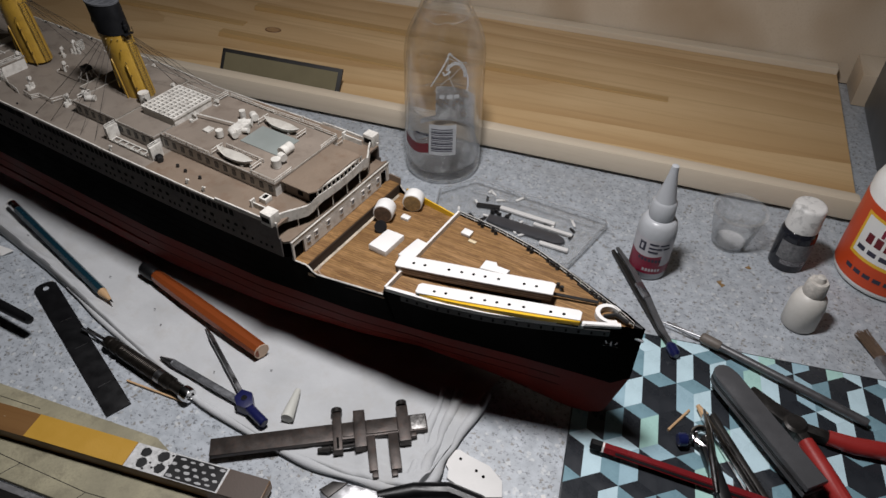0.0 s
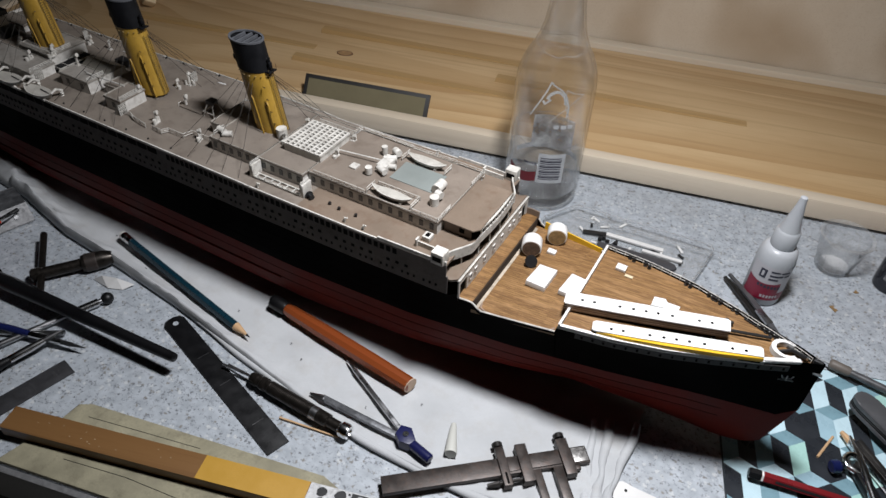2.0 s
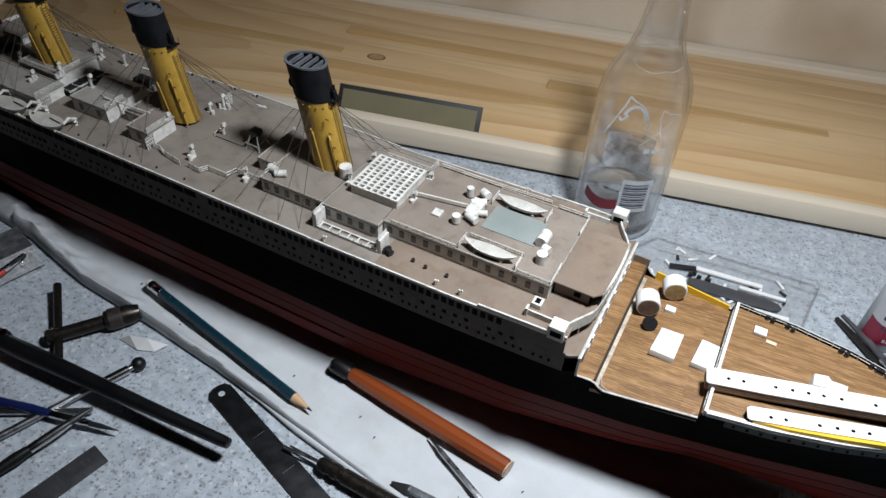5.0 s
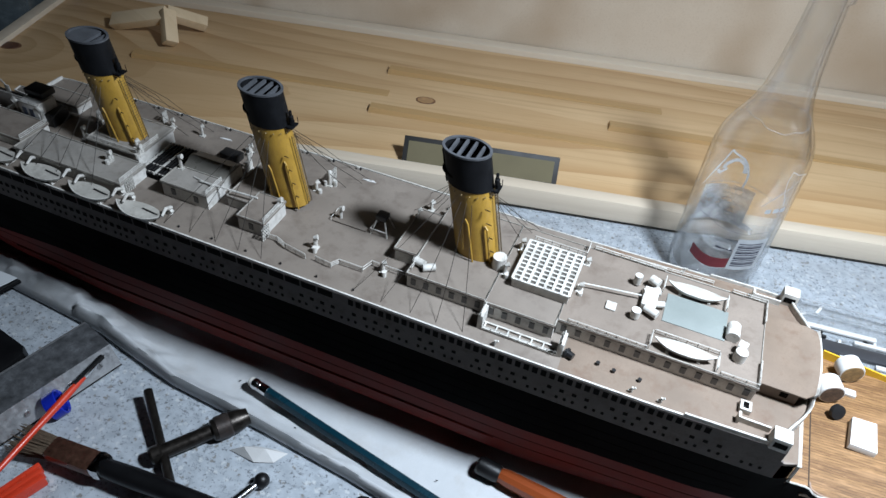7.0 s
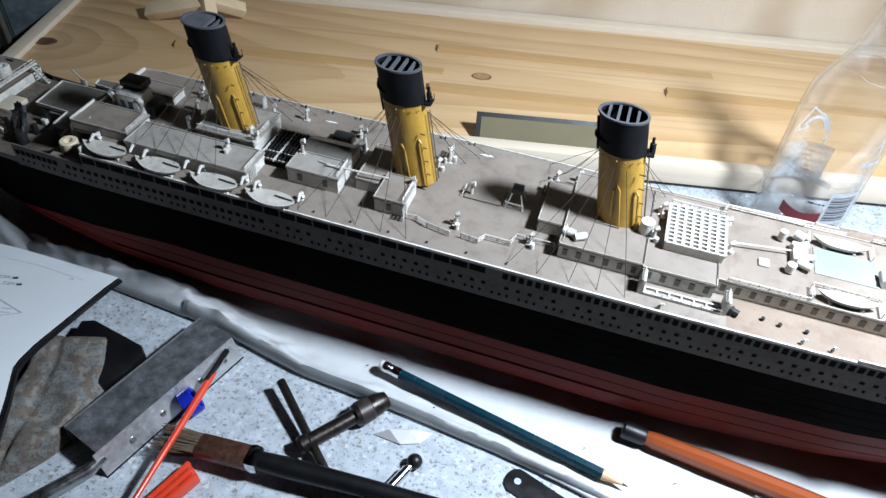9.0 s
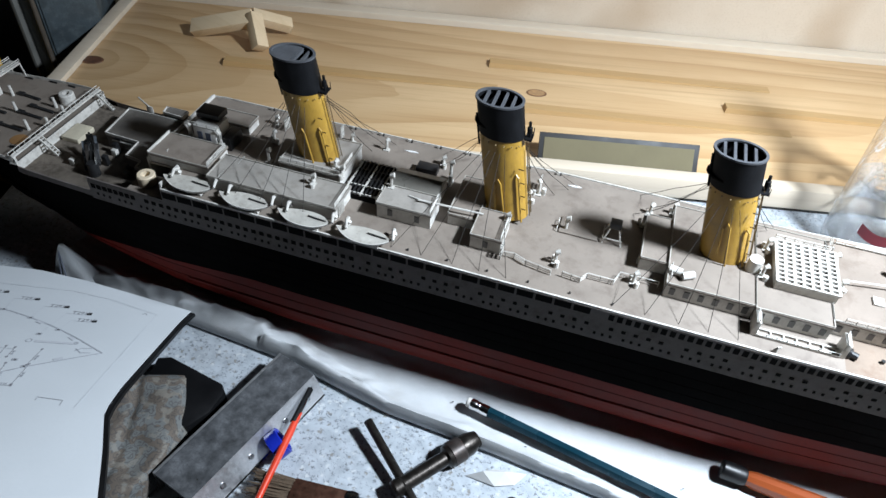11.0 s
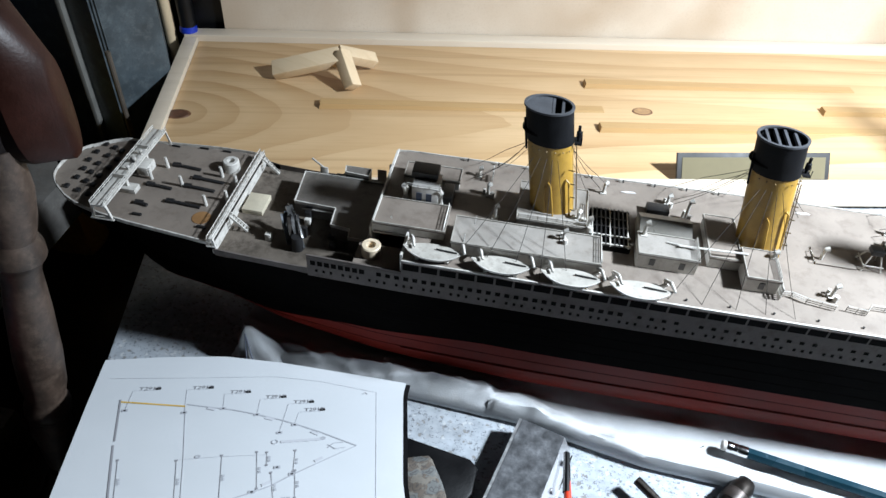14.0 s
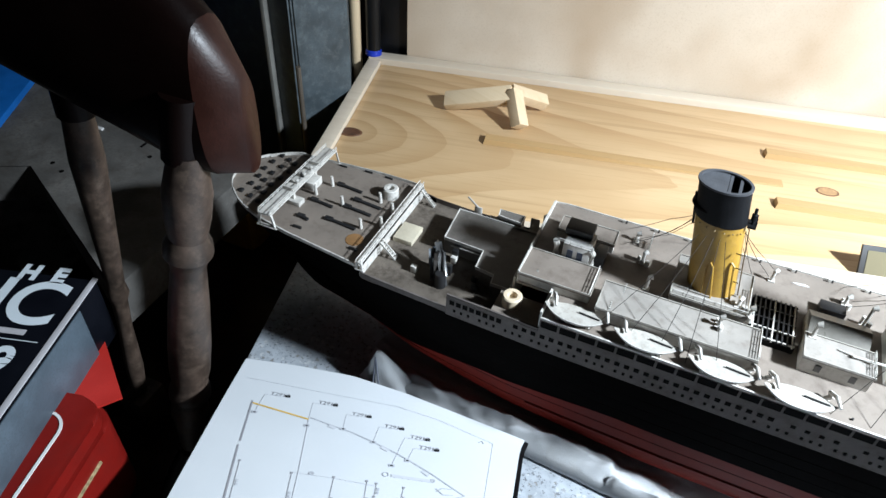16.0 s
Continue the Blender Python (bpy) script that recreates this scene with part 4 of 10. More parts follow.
def funnel(name, x0, z0, half_closed):
    rake, top, black = 0.0105, 0.1535, 0.1365
    f = part(name, B_ellipse(x0, z0, black, rake, z0, top), FUNNEL_YELLOW, ship, "streaked ochre funnel with a matt black top")
    crown = part("black_top", B_ellipse(x0, black, top, rake, z0, top, 0.00035, open_top=True), FUNNEL_BLACK, f, "matt black funnel top")
    xt = x0 - rake
    bm = B()
    ring = [(xt + 0.0105 * math.cos(2 * math.pi * k / 40), SY + 0.0077 * math.sin(2 * math.pi * k / 40)) for k in range(41)]
    wall_ribbon(bm, ring, top - 0.0006, top + 0.0003, 0.0012)
    part("rim", bm, FUNNEL_GREY, f)
    bm = B()
    bmesh.ops.create_cone(bm, cap_ends=True, segments=32, radius1=0.0085, radius2=0.0085, depth=0.001, matrix=Matrix.Translation((xt, SY, top - 0.012)) @ Matrix.Diagonal((1.2, 0.86, 1, 1)))
    part("throat", bm, DARK_HOLE, f)
    for k in range(4):
        x = xt - 0.0062 + 0.0041 * k
        h = 0.0077 * math.sqrt(max(0, 1 - ((x - xt) / 0.0105) ** 2)) - 0.0005
        if not half_closed or k > 1:
            part("grille_bar", box(B(), x - 0.0006, x + 0.0006, SY - h, SY + h, top - 0.0022, top - 0.0006), FUNNEL_GREY, f)
    if half_closed:
        bm = B()
        pts = [(xt + 0.0099 * math.cos(a), SY + 0.0072 * math.sin(a)) for a in np.linspace(1.45, 2 * math.pi - 1.45, 24)]
        slab(bm, pts, top - 0.002, top - 0.0006)
        part("grille_plate", bm, FUNNEL_GREY, f, "grey blanking plate")
    # ladder, escape pipes and stay rings
    slope = rake / (top - z0)
    for y in (-0.0016, 0.0016):
        part("ladder_rail", rod(B(), (x0 + 0.0117, SY + y, z0 + 0.001), (x0 - slope * 0.0385 + 0.0116, SY + y, z0 + 0.0395), 0.00022, n=6), LADDER, f)
    bm = B()
    for k in range(26):
        dz = 0.0015 + 0.038 * k / 26
        rod(bm, (x0 - slope * dz + 0.0117, SY - 0.0016, z0 + dz), (x0 - slope * dz + 0.0117, SY + 0.0016, z0 + dz), 0.00015, n=4)
    part("ladder", bm, LADDER, f, kind="stuff")
    for dz in (0.008, 0.0155, 0.023, 0.0305):
        part("bracket", rod(B(), (x0 - slope * dz + 0.0085, SY - 0.0062, z0 + dz), (x0 - slope * dz + 0.0112, SY - 0.0072, z0 + dz + 0.0006), 0.00028, n=5), LADDER, f, "dark iron bracket")
    part("platform", box(B(), x0 - rake * 0.66 + 0.0101, x0 - rake * 0.66 + 0.0135, SY - 0.003, SY + 0.003, black + 0.0002, black + 0.0007), FUNNEL_BLACK, f)
    for y in (-0.0028, 0.0, 0.0028):
        part("platform_post", rod(B(), (x0 - rake * 0.66 + 0.0133, SY + y, black + 0.0006), (x0 - rake * 0.68 + 0.0133, SY + y, black + 0.0040), 0.0002, n=4), FUNNEL_BLACK, f)
    part("whistle", turned(B(), (x0 - rake * 0.68 + 0.0121, SY, black + 0.0006), (x0 - rake * 0.74 + 0.0121, SY, black + 0.0085), [(0, 0.0006), (0.0020, 0.0006), (0.0022, 0.0012), (0.0050, 0.0012), (0.0054, 0.0007), (0.0078, 0.0007)], 10), FUNNEL_BLACK, f)
    part("waste_pipe", rod(B(), (x0 - slope * 0.036 - 0.0109, SY - 0.0015, z0 + 0.036), (x0 - slope * 0.052 - 0.0109, SY - 0.0015, z0 + 0.052), 0.0005, n=8), FUNNEL_BLACK, f, "dark pipe up the after side")
    for y, top_z in ((-0.0058, 0.118),):
        xs = x0 + 0.0079
        bm = tube(B(), [(xs + 0.0008, SY + y * 1.12, z0), (xs + 0.0008 - rake * (top_z - z0) / 0.0565, SY + y * 1.12, top_z), (xs - 0.0007 - rake * (top_z - z0) / 0.0565, SY + y * 1.0, top_z + 0.0012)], 0.0005, 8)
        part("steam_pipe", bm, FUNNEL_YELLOW, f)
    bm = tube(B(), [(x0 + 0.001, SY - 0.0090, z0), (x0 - 0.0035, SY - 0.0088, z0 + 0.0215), (x0 - 0.005, SY - 0.0083, z0 + 0.0235), (x0 - 0.0062, SY - 0.0084, z0 + 0.0205), (x0 - 0.0045, SY - 0.0089, z0 + 0.006)], 0.0004, 6)
    part("overflow_pipe", bm, FUNNEL_YELLOW, f)
    bm = B()
    for k in range(18):
        a = 2 * math.pi * k / 18
        rod(bm, (x0 - rake * 0.62 + 0.0105 * math.cos(a), SY + 0.0080 * math.sin(a), black - 0.0018), (x0 - rake * 0.62 + 0.0110 * math.cos(a), SY + 0.0084 * math.sin(a), black - 0.0022), 0.00035, n=5)
    part("stay_eye_ring", bm, BONE, f, kind="stuff")
    return f


def B_ellipse(x0, z0, z1, rake, zb, zt, grow=0.0, open_top=False):
    """A raked oval funnel shell between two heights."""
    bm = B()
    n, rows = 40, 3
    grid = []
    for r in range(rows + 1):
        z = z0 + (z1 - z0) * r / rows
        t = (z - zb) / (zt - zb)
        xc = x0 - rake * t
        grid.append([bm.verts.new((xc + (0.0106 - 0.0003 * t + grow) * math.cos(2 * math.pi * k / n), SY + (0.0079 - 0.0003 * t + grow) * math.sin(2 * math.pi * k / n), z)) for k in range(n)])
    for a, b in zip(grid, grid[1:]):
        for k in range(n):
            bm.faces.new((a[k], a[(k + 1) % n], b[(k + 1) % n], b[k]))
    if not open_top:
        bm.faces.new(grid[-1])
    return bm


funnel("first_funnel", 0.0765, HOUSE_TOP, False)
funnel("second_funnel", -0.0255, HOUSE_TOP - 0.006, False)
funnel("third_funnel", -0.1245, HOUSE_TOP - 0.004, True)

# ---- ship's fittings ----
def cowl(x, y, z, h=0.006, r=0.0009, turn=0.0, twin=False):
    """A cowl ventilator: stem, flared mouth, base plate."""
    bm = B()
    dx, dy = math.cos(turn), math.sin(turn)
    rod(bm, (x, y, z), (x, y, z + h), r, r * 0.85, 8)
    rod(bm, (x - dx * r * 0.6, y - dy * r * 0.6, z + h), (x + dx * r * 1.7, y + dy * r * 1.7, z + h + r * 0.5), r * 0.9, r * 1.6, 9)
    box(bm, x - r * 1.7, x + r * 1.7, y - r * 1.7, y + r * 1.7, z, z + 0.0007)
    if twin:
        rod(bm, (x + dy * r * 3, y - dx * r * 3, z), (x + dy * r * 3, y - dx * r * 3, z + h * 0.5), r * 1.25, r * 1.25, 9)
        rod(bm, (x - dy * r * 2.6, y + dx * r * 2.6, z), (x - dy * r * 2.6, y + dx * r * 2.6, z + h * 0.4), r * 1.1, r * 0.9, 9)
    return fitting("ventilator", bm)


for x, y, h, tw, a in ((0.004, -0.030, 0.0068, True, 0.4), (0.040, 0.011, 0.0065, True, 0.9), (-0.0135, 0.0155, 0.0075, True, 2.0), (0.0045, -0.0055, 0.007, False, 0), (0.040, -0.030, 0.006, True, 0.6),
                       (0.0415, -0.0155, 0.0055, True, 0.2), (-0.0175, 0.0085, 0.005, True, 1.2), (-0.118, 0.021, 0.005, True, 0.5), (-0.0985, 0.022, 0.006, False, 1.0), (-0.066, 0.0205, 0.005, True, 0.5), (-0.1515, -0.0105, 0.0075, False, 0.3),
                       (-0.157, 0.0065, 0.006, True, 1.0), (-0.163, 0.021, 0.005, False, 0.2), (0.0535, 0.0265, 0.006, True, 0.5), (0.0425, 0.0215, 0.005, False, 1.1), (-0.2005, -0.0275, 0.004, False, 0.4)):
    cowl(x, y, BOAT_DECK, h, turn=a, twin=tw)
for x, y, z, h, tw, a in ((-0.1185, -0.0265, 0.0973, 0.0055, True, 0.3), (-0.1075, -0.0165, 0.0985, 0.0055, True, 0.2), (-0.1125, -0.0125, 0.099, 0.004, True, 1.3), (-0.0815, -0.0165, 0.099, 0.0075, False, 0.2), (-0.0585, 0.0085, BOAT_DECK, 0.0125, True, 0.3),
                          (0.0935, -0.0135, HOUSE_TOP, 0.0058, True, 0.5), (0.0955, 0.0055, HOUSE_TOP, 0.006, True, 0.4), (0.1275, -0.0085, HOUSE_TOP, 0.004, True, 0.3), (0.1265, 0.010, HOUSE_TOP, 0.003, False, 0.4), (-0.0225, -0.0185, HOUSE_TOP, 0.0035, False, 0.3)):
    cowl(x, y, z, h, turn=a, twin=tw)

# tanks and drums on the roofs
def drum(a, b, r, material=None):
    bm = rod(B(), a, b, r, n=16)
    return fitting("drum", bm, material)


Z = HOUSE_TOP
drum((0.0535, -0.0255, Z + 0.0022), (0.0590, -0.0265, Z + 0.0022), 0.0019)
drum((0.0590, -0.0285, Z + 0.002), (0.0640, -0.0255, Z + 0.002), 0.0018)
drum((0.0895, -0.0105, Z + 0.0001), (0.0895, -0.0105, Z + 0.0068), 0.0032)
for a, b, r in (((0.1535, -0.0135, 0.0012), (0.1535, -0.0135, 0.0052), 0.0021), ((0.1505, 0.0075, 0.0012), (0.1505, 0.0075, 0.006), 0.0018), ((0.1560, 0.0100, 0.004), (0.1600, 0.0080, 0.004), 0.0022),
                ((0.1565, -0.0080, 0.003), (0.1625, -0.0105, 0.003), 0.0019), ((0.1545, 0.0005, 0.003), (0.1610, 0.0040, 0.0035), 0.002), ((0.1585, -0.0040, 0.002), (0.1645, -0.0025, 0.0028), 0.0015)):
    drum((a[0], a[1], Z + a[2]), (b[0], b[1], Z + b[2]), r)
fitting("compass_platform", box(B(), 0.1545, 0.1610, -0.0075, 0.0045, Z, Z + 0.0042, 0.0004))
fitting("mast_stay", tube(B(), [(0.1275, -0.006, Z + 0.003), (0.154, -0.0015, Z + 0.003)], 0.0004, 6))
fitting("table_frame", box(B(), 0.1405, 0.1450, -0.0145, -0.0095, Z, Z + 0.0014, 0.0002))
drum((0.1945, -0.0090, Z + 0.0030), (0.1945, -0.0015, Z + 0.0030), 0.0029)
drum((0.1985, -0.0175, Z + 0.0005), (0.1985, -0.0175, Z + 0.0055), 0.0026)
drum((0.1970, -0.0125, Z + 0.0042), (0.2005, -0.0135, Z + 0.0042), 0.0022)
fitting("pale_roof_panel", box(B(), 0.1650, 0.1920, -0.0100, 0.0080, Z, Z + 0.0007, 0.0001), PALE_GREEN, "pale green roof panel")
# upper railings
railing([(0.1275, SY - 0.0255), (0.1615, SY - 0.0255)], Z + 0.0003, 0.0026, 2)
railing([(0.1920, SY - 0.0255), (0.2075, SY - 0.0255), (0.2075, SY - 0.012)], Z + 0.0003, 0.0026, 2)
railing([(0.1275, SY + 0.0255), (0.1615, SY + 0.0255)], Z + 0.0003, 0.0026, 2)
railing([(0.1920, SY + 0.0255), (0.2075, SY + 0.0255), (0.2075, SY + 0.012)], Z + 0.0003, 0.0026, 2)
for x in (0.1625, 0.1905):
    for y0, y1 in ((-0.0285, -0.0205), (0.0075, 0.0155)):
        railing([(x, y0), (x, y1)], Z + 0.0003, 0.0036, 2)
railing([(0.1635, -0.0185), (0.1905, -0.0185)], Z + 0.0003, 0.0024, 2)
railing([(0.0995, SY + 0.0175), (0.125, SY + 0.0175), (0.125, SY + 0.0255)], Z + 0.0003, 0.004, 3)
railing([(0.0545, -0.0305), (0.0545, -0.022)], Z + 0.0003, 0.003, 2)
# entrance gates with their white landing frames
for x in (0.0925, 0.1285):
    fitting("gate_screen", box(B(), x - 0.0012, x + 0.0012, -0.0425, -0.0350, BOAT_DECK, BOAT_DECK + 0.0082, 0.0002))
    railing([(x, -0.0425), (x, -0.0355)], BOAT_DECK + 0.008, 0.002, 2)
fitting("landing_frame", box(B(), 0.0935, 0.1275, -0.0428, -0.0418, BOAT_DECK + 0.0004, BOAT_DECK + 0.0012))
railing([(0.0935, -0.0425), (0.1275, -0.0425)], BOAT_DECK + 0.001, 0.0016, 1)
fitting("landing_frame", box(B(), 0.0935, 0.1275, -0.0388, -0.0380, BOAT_DECK + 0.0004, BOAT_DECK + 0.0012))
for k in range(7):
    x = 0.0945 + 0.0320 * k / 6
    fitting("landing_bar", box(B(), x - 0.0003, x + 0.0003, -0.0420, -0.0386, BOAT_DECK + 0.0006, BOAT_DECK + 0.0011))
fitting("winch", rod(rod(B(), (0.1305, -0.0395, BOAT_DECK + 0.0016), (0.1345, -0.0410, BOAT_DECK + 0.0016), 0.0016, n=10), (0.1312, -0.0397, BOAT_DECK + 0.0016), (0.1320, -0.0400, BOAT_DECK + 0.0016), 0.0023, n=12), BLACK_PART, "small black deck winch")
for x, y in ((0.145, -0.039), (0.152, -0.040), (0.163, -0.040), (0.1055, 0.030), (0.1965, 0.029), (0.2015, 0.0245)):
    fitting("bollard", rod(B(), (x, y, BOAT_DECK), (x, y, BOAT_DECK + 0.0016), 0.0008, 0.0009, 8), BLACK_PART)
for x, y in ((0.161, -0.047), (0.173, -0.047), (0.102, -0.0485), (0.1705, 0.0375)):
    bm = rod(B(), (x, y, BOAT_DECK), (x, y, BOAT_DECK + 0.0034), 0.0005, n=7)
    rod(bm, (x - 0.0012, y, BOAT_DECK + 0.0008), (x + 0.0012, y + 0.0004, BOAT_DECK + 0.0032), 0.0005, n=7)
    fitting("davit_stump", bm)
fitting("deck_locker", box(B(), 0.2030, 0.2075, -0.0375, -0.0325, BOAT_DECK, BOAT_DECK + 0.0028, 0.0002))
fitting("deck_locker_opening", box(B(), 0.2042, 0.2064, -0.0365, -0.0335, BOAT_DECK + 0.0027, BOAT_DECK + 0.0030), DARK_HOLE)
railing([(0.1965, 0.0235), (0.2055, 0.0235), (0.2055, 0.029)], BOAT_DECK, 0.005, 2)
railing([(0.135, 0.0345), (0.16, 0.035), (0.185, 0.035)], BOAT_DECK, 0.0022, 2)
bm = B()
for x0, x1 in ((0.1355, 0.1385), (0.1395, 0.1405)):
    box(bm, x0, x1, 0.030, 0.0335, BOAT_DECK, BOAT_DECK + 0.0012)
fitting("deck_bench", bm)

# midships: fences, tank on legs, frames
railing([(-0.0205, -0.0345), (-0.0145, -0.034), (-0.0085, -0.0365), (0.0035, -0.0385)], BOAT_DECK, 0.0034, 3)
railing([(0.0085, -0.0375), (0.017, -0.0385), (0.0195, -0.0345), (0.0315, -0.0345)], BOAT_DECK, 0.0034, 3)
railing([(0.0315, -0.0345), (0.0335, -0.0285), (0.051, -0.0285)], BOAT_DECK, 0.0034, 2)
railing([(0.0005, -0.0085), (0.0005, -0.0005)], BOAT_DECK, 0.002, 1)
for x, y in ((0.0225, -0.0085), (0.0315, -0.0085), (0.0225, 0.0005), (0.0315, 0.0005)):
    fitting("tank_leg", rod(B(), (x, y, BOAT_DECK), (0.027 + (x - 0.027) * 0.45, -0.004 + (y + 0.004) * 0.45, BOAT_DECK + 0.0085), 0.0004, n=6))
fitting("tank_cross", box(box(B(), 0.0225, 0.0315, -0.0087, -0.0083, BOAT_DECK + 0.003, BOAT_DECK + 0.0036), 0.0222, 0.0226, -0.0085, 0.0005, BOAT_DECK + 0.003, BOAT_DECK + 0.0036))
fitting("raised_tank", box(B(), 0.0243, 0.0297, -0.0067, -0.0013, BOAT_DECK + 0.0082, BOAT_DECK + 0.0108, 0.0003), BLACK_PART, "small black raised tank on white legs")
fitting("deck_hatch", box(B(), 0.0015, 0.0205, -0.0090, 0.0030, BOAT_DECK, BOAT_DECK + 0.0009, 0.0002), DECK_TAUPE)
for x, y, a in ((-0.0205, -0.0345, 0.5), (-0.058, -0.0185, 0.4), (-0.1005, -0.0345, 0.5), (-0.160, -0.0225, 0.6), (-0.1635, -0.0365, 0.6), (-0.156, 0.0195, 0.6), (-0.125, 0.0245, 0.6), (-0.014, 0.0205, 0.4)):
    bm = B()
    for k in range(5):
        box(bm, x - 0.0003, x + 0.0003, y - 0.0028 + 0.0013 * k, y - 0.0022 + 0.0013 * k, BOAT_DECK, BOAT_DECK + 0.0072)
    for k in range(3):
        box(bm, x - 0.0003, x + 0.0003, y - 0.003, y + 0.0034, BOAT_DECK + 0.0022 * (k + 1), BOAT_DECK + 0.0022 * (k + 1) + 0.0006)
    fitting("stair_gate", bm)
fitting("boom", tube(B(), [(-0.066, -0.022, 0.1005), (-0.034, -0.0195, 0.0995)], 0.0005, 6))
fitting("boom", tube(B(), [(-0.071, -0.020, 0.0998), (-0.058, -0.0225, 0.1003)], 0.0004, 6))
for x, y in ((-0.0895, 0.026), (-0.001, 0.030)):
    fitting("paper_scrap", slab(B(), [(x, y + 0.0006), (x + 0.0035, y), (x + 0.0080, y + 0.0011), (x + 0.0062, y + 0.0024), (x + 0.0028, y + 0.0019)], BOAT_DECK, BOAT_DECK + 0.0004), BRIGHT_WHITE)
fitting("dark_winch", box(B(), -0.0775, -0.0665, 0.0085, 0.0150, BOAT_DECK, BOAT_DECK + 0.0042, 0.0004), BLACK_PART)
for x in np.arange(-0.172, 0.005, 0.0165):
    y = SY + lerp_table(DECK_HALF, x) - 0.0022
    b1 = fitting("edge_chock", box(B(), x - 0.0009, x + 0.0009, y - 0.0008, y + 0.0008, BOAT_DECK, BOAT_DECK + 0.0018, 0.0002))
    fitting("chock_top", box(B(), x + 0.0009, x + 0.0017, y - 0.0008, y + 0.0008, BOAT_DECK, BOAT_DECK + 0.0014), BLACK_PART, parent=b1)
for x in np.arange(-0.062, 0.05, 0.019):
    y = SY - lerp_table(DECK_HALF, x) + 0.004
    fitting("eye_bolt", rod(B(), (x, y, BOAT_DECK), (x, y, BOAT_DECK + 0.0009), 0.0005, n=6), BLACK_PART)

# lifeboats
BOAT_PAINT = mat("boat_grey_white", (0.42, 0.40, 0.36), 0.6, var=0.15, scale=160, dirt=(0.2, 0.17, 0.14), dirt_amount=0.5)


def lifeboat(x, y, z, length, width, tilt=0.0, davits=True):
    bm = B()
    n, rows = 18, 6
    grid = []
    for i in range(n + 1):
        t = -1 + 2 * i / n
        w = max(0.0002, width / 2 * (1 - abs(t) ** 2.4))
        ring = []
        for k in range(rows + 1):
            a = math.pi * k / rows
            ring.append(bm.verts.new((x + t * length / 2, y - w * math.cos(a), z + 0.0024 * (0.6 * abs(t) ** 3) - 0.0032 * math.sin(a) * (1 - abs(t) ** 3))))
        grid.append(ring)
    for a, b in zip(grid, grid[1:]):
        for k in range(rows):
            bm.faces.new((a[k], b[k], b[k + 1], a[k + 1]))
    boat = fitting("lifeboat", bm, BOAT_PAINT, "pale grey lifeboat")
    bm = B()
    rows2 = []
    for i in range(n + 1):
        t = -1 + 2 * i / n
        w = max(0.0002, width / 2 * (1 - abs(t) ** 2.4))
        rows2.append([bm.verts.new((x + t * length / 2, y + w * s, z + 0.0024 * (0.6 * abs(t) ** 3) + 0.0007 * (1 - s * s) + 0.0001)) for s in (-1, -0.5, 0, 0.5, 1)])
    for a, b in zip(rows2, rows2[1:]):
        for k in range(4):
            bm.faces.new((a[k], b[k], b[k + 1], a[k + 1]))
    fitting("boat_cover", bm, BOAT_PAINT, "", boat)
    rim = [(x + (-1 + 2 * i / n) * length / 2, y - width / 2 * (1 - abs(-1 + 2 * i / n) ** 2.4), z + 0.0016 * abs(-1 + 2 * i / n) ** 3 + 0.0002) for i in range(n + 1)]
    fitting("gunwale", tube(B(), rim, 0.0003, 5), None, "", boat)
    if davits:
        for s in (-0.42, 0.42):
            dx = x + s * length
            bm = tube(B(), [(dx, y + width * 0.75, BOAT_DECK), (dx, y + width * 0.8, BOAT_DECK + 0.0035), (dx + 0.0015, y + width * 0.35, BOAT_DECK + 0.0068), (dx + 0.003, y - width * 0.1, BOAT_DECK + 0.0062)], [0.0012, 0.0011, 0.0009, 0.0006], 7)
            rod(bm, (dx - 0.0012, y + width * 0.7, BOAT_DECK), (dx + 0.0012, y + width * 0.72, BOAT_DECK + 0.0026), 0.0011, n=7)
            fitting("davit", bm, None, "", boat)
        fitting("oar", tube(B(), [(x + length * 0.05, y + 0.001, z + 0.0012), (x + length * 0.4, y - 0.0002, z + 0.0016)], 0.0004, 5), BLACK_PART, "", boat)
        for s in (-0.25, 0.25):
            fitting("chock", box(B(), x + s * length - 0.0008, x + s * length + 0.0008, y - width * 0.3, y + width * 0.3, BOAT_DECK, z - 0.0022), None, "", boat)
    else:
        for s in (-0.25, 0.25):
            fitting("chock", box(B(), x + s * length - 0.0006, x + s * length + 0.0006, y - width * 0.4, y + width * 0.4, Z, z - 0.002), None, "", boat)
    return boat


for x, y in ((-0.1765, -0.0445), (-0.1450, -0.0460), (-0.1135, -0.0470), (-0.0830, -0.0480)):
    lifeboat(x, y, BOAT_DECK + 0.0036, 0.0275, 0.0106)
for y in (-0.0250, 0.0115):
    lifeboat(0.1765, y, Z + 0.0034, 0.0258, 0.0068, davits=False)

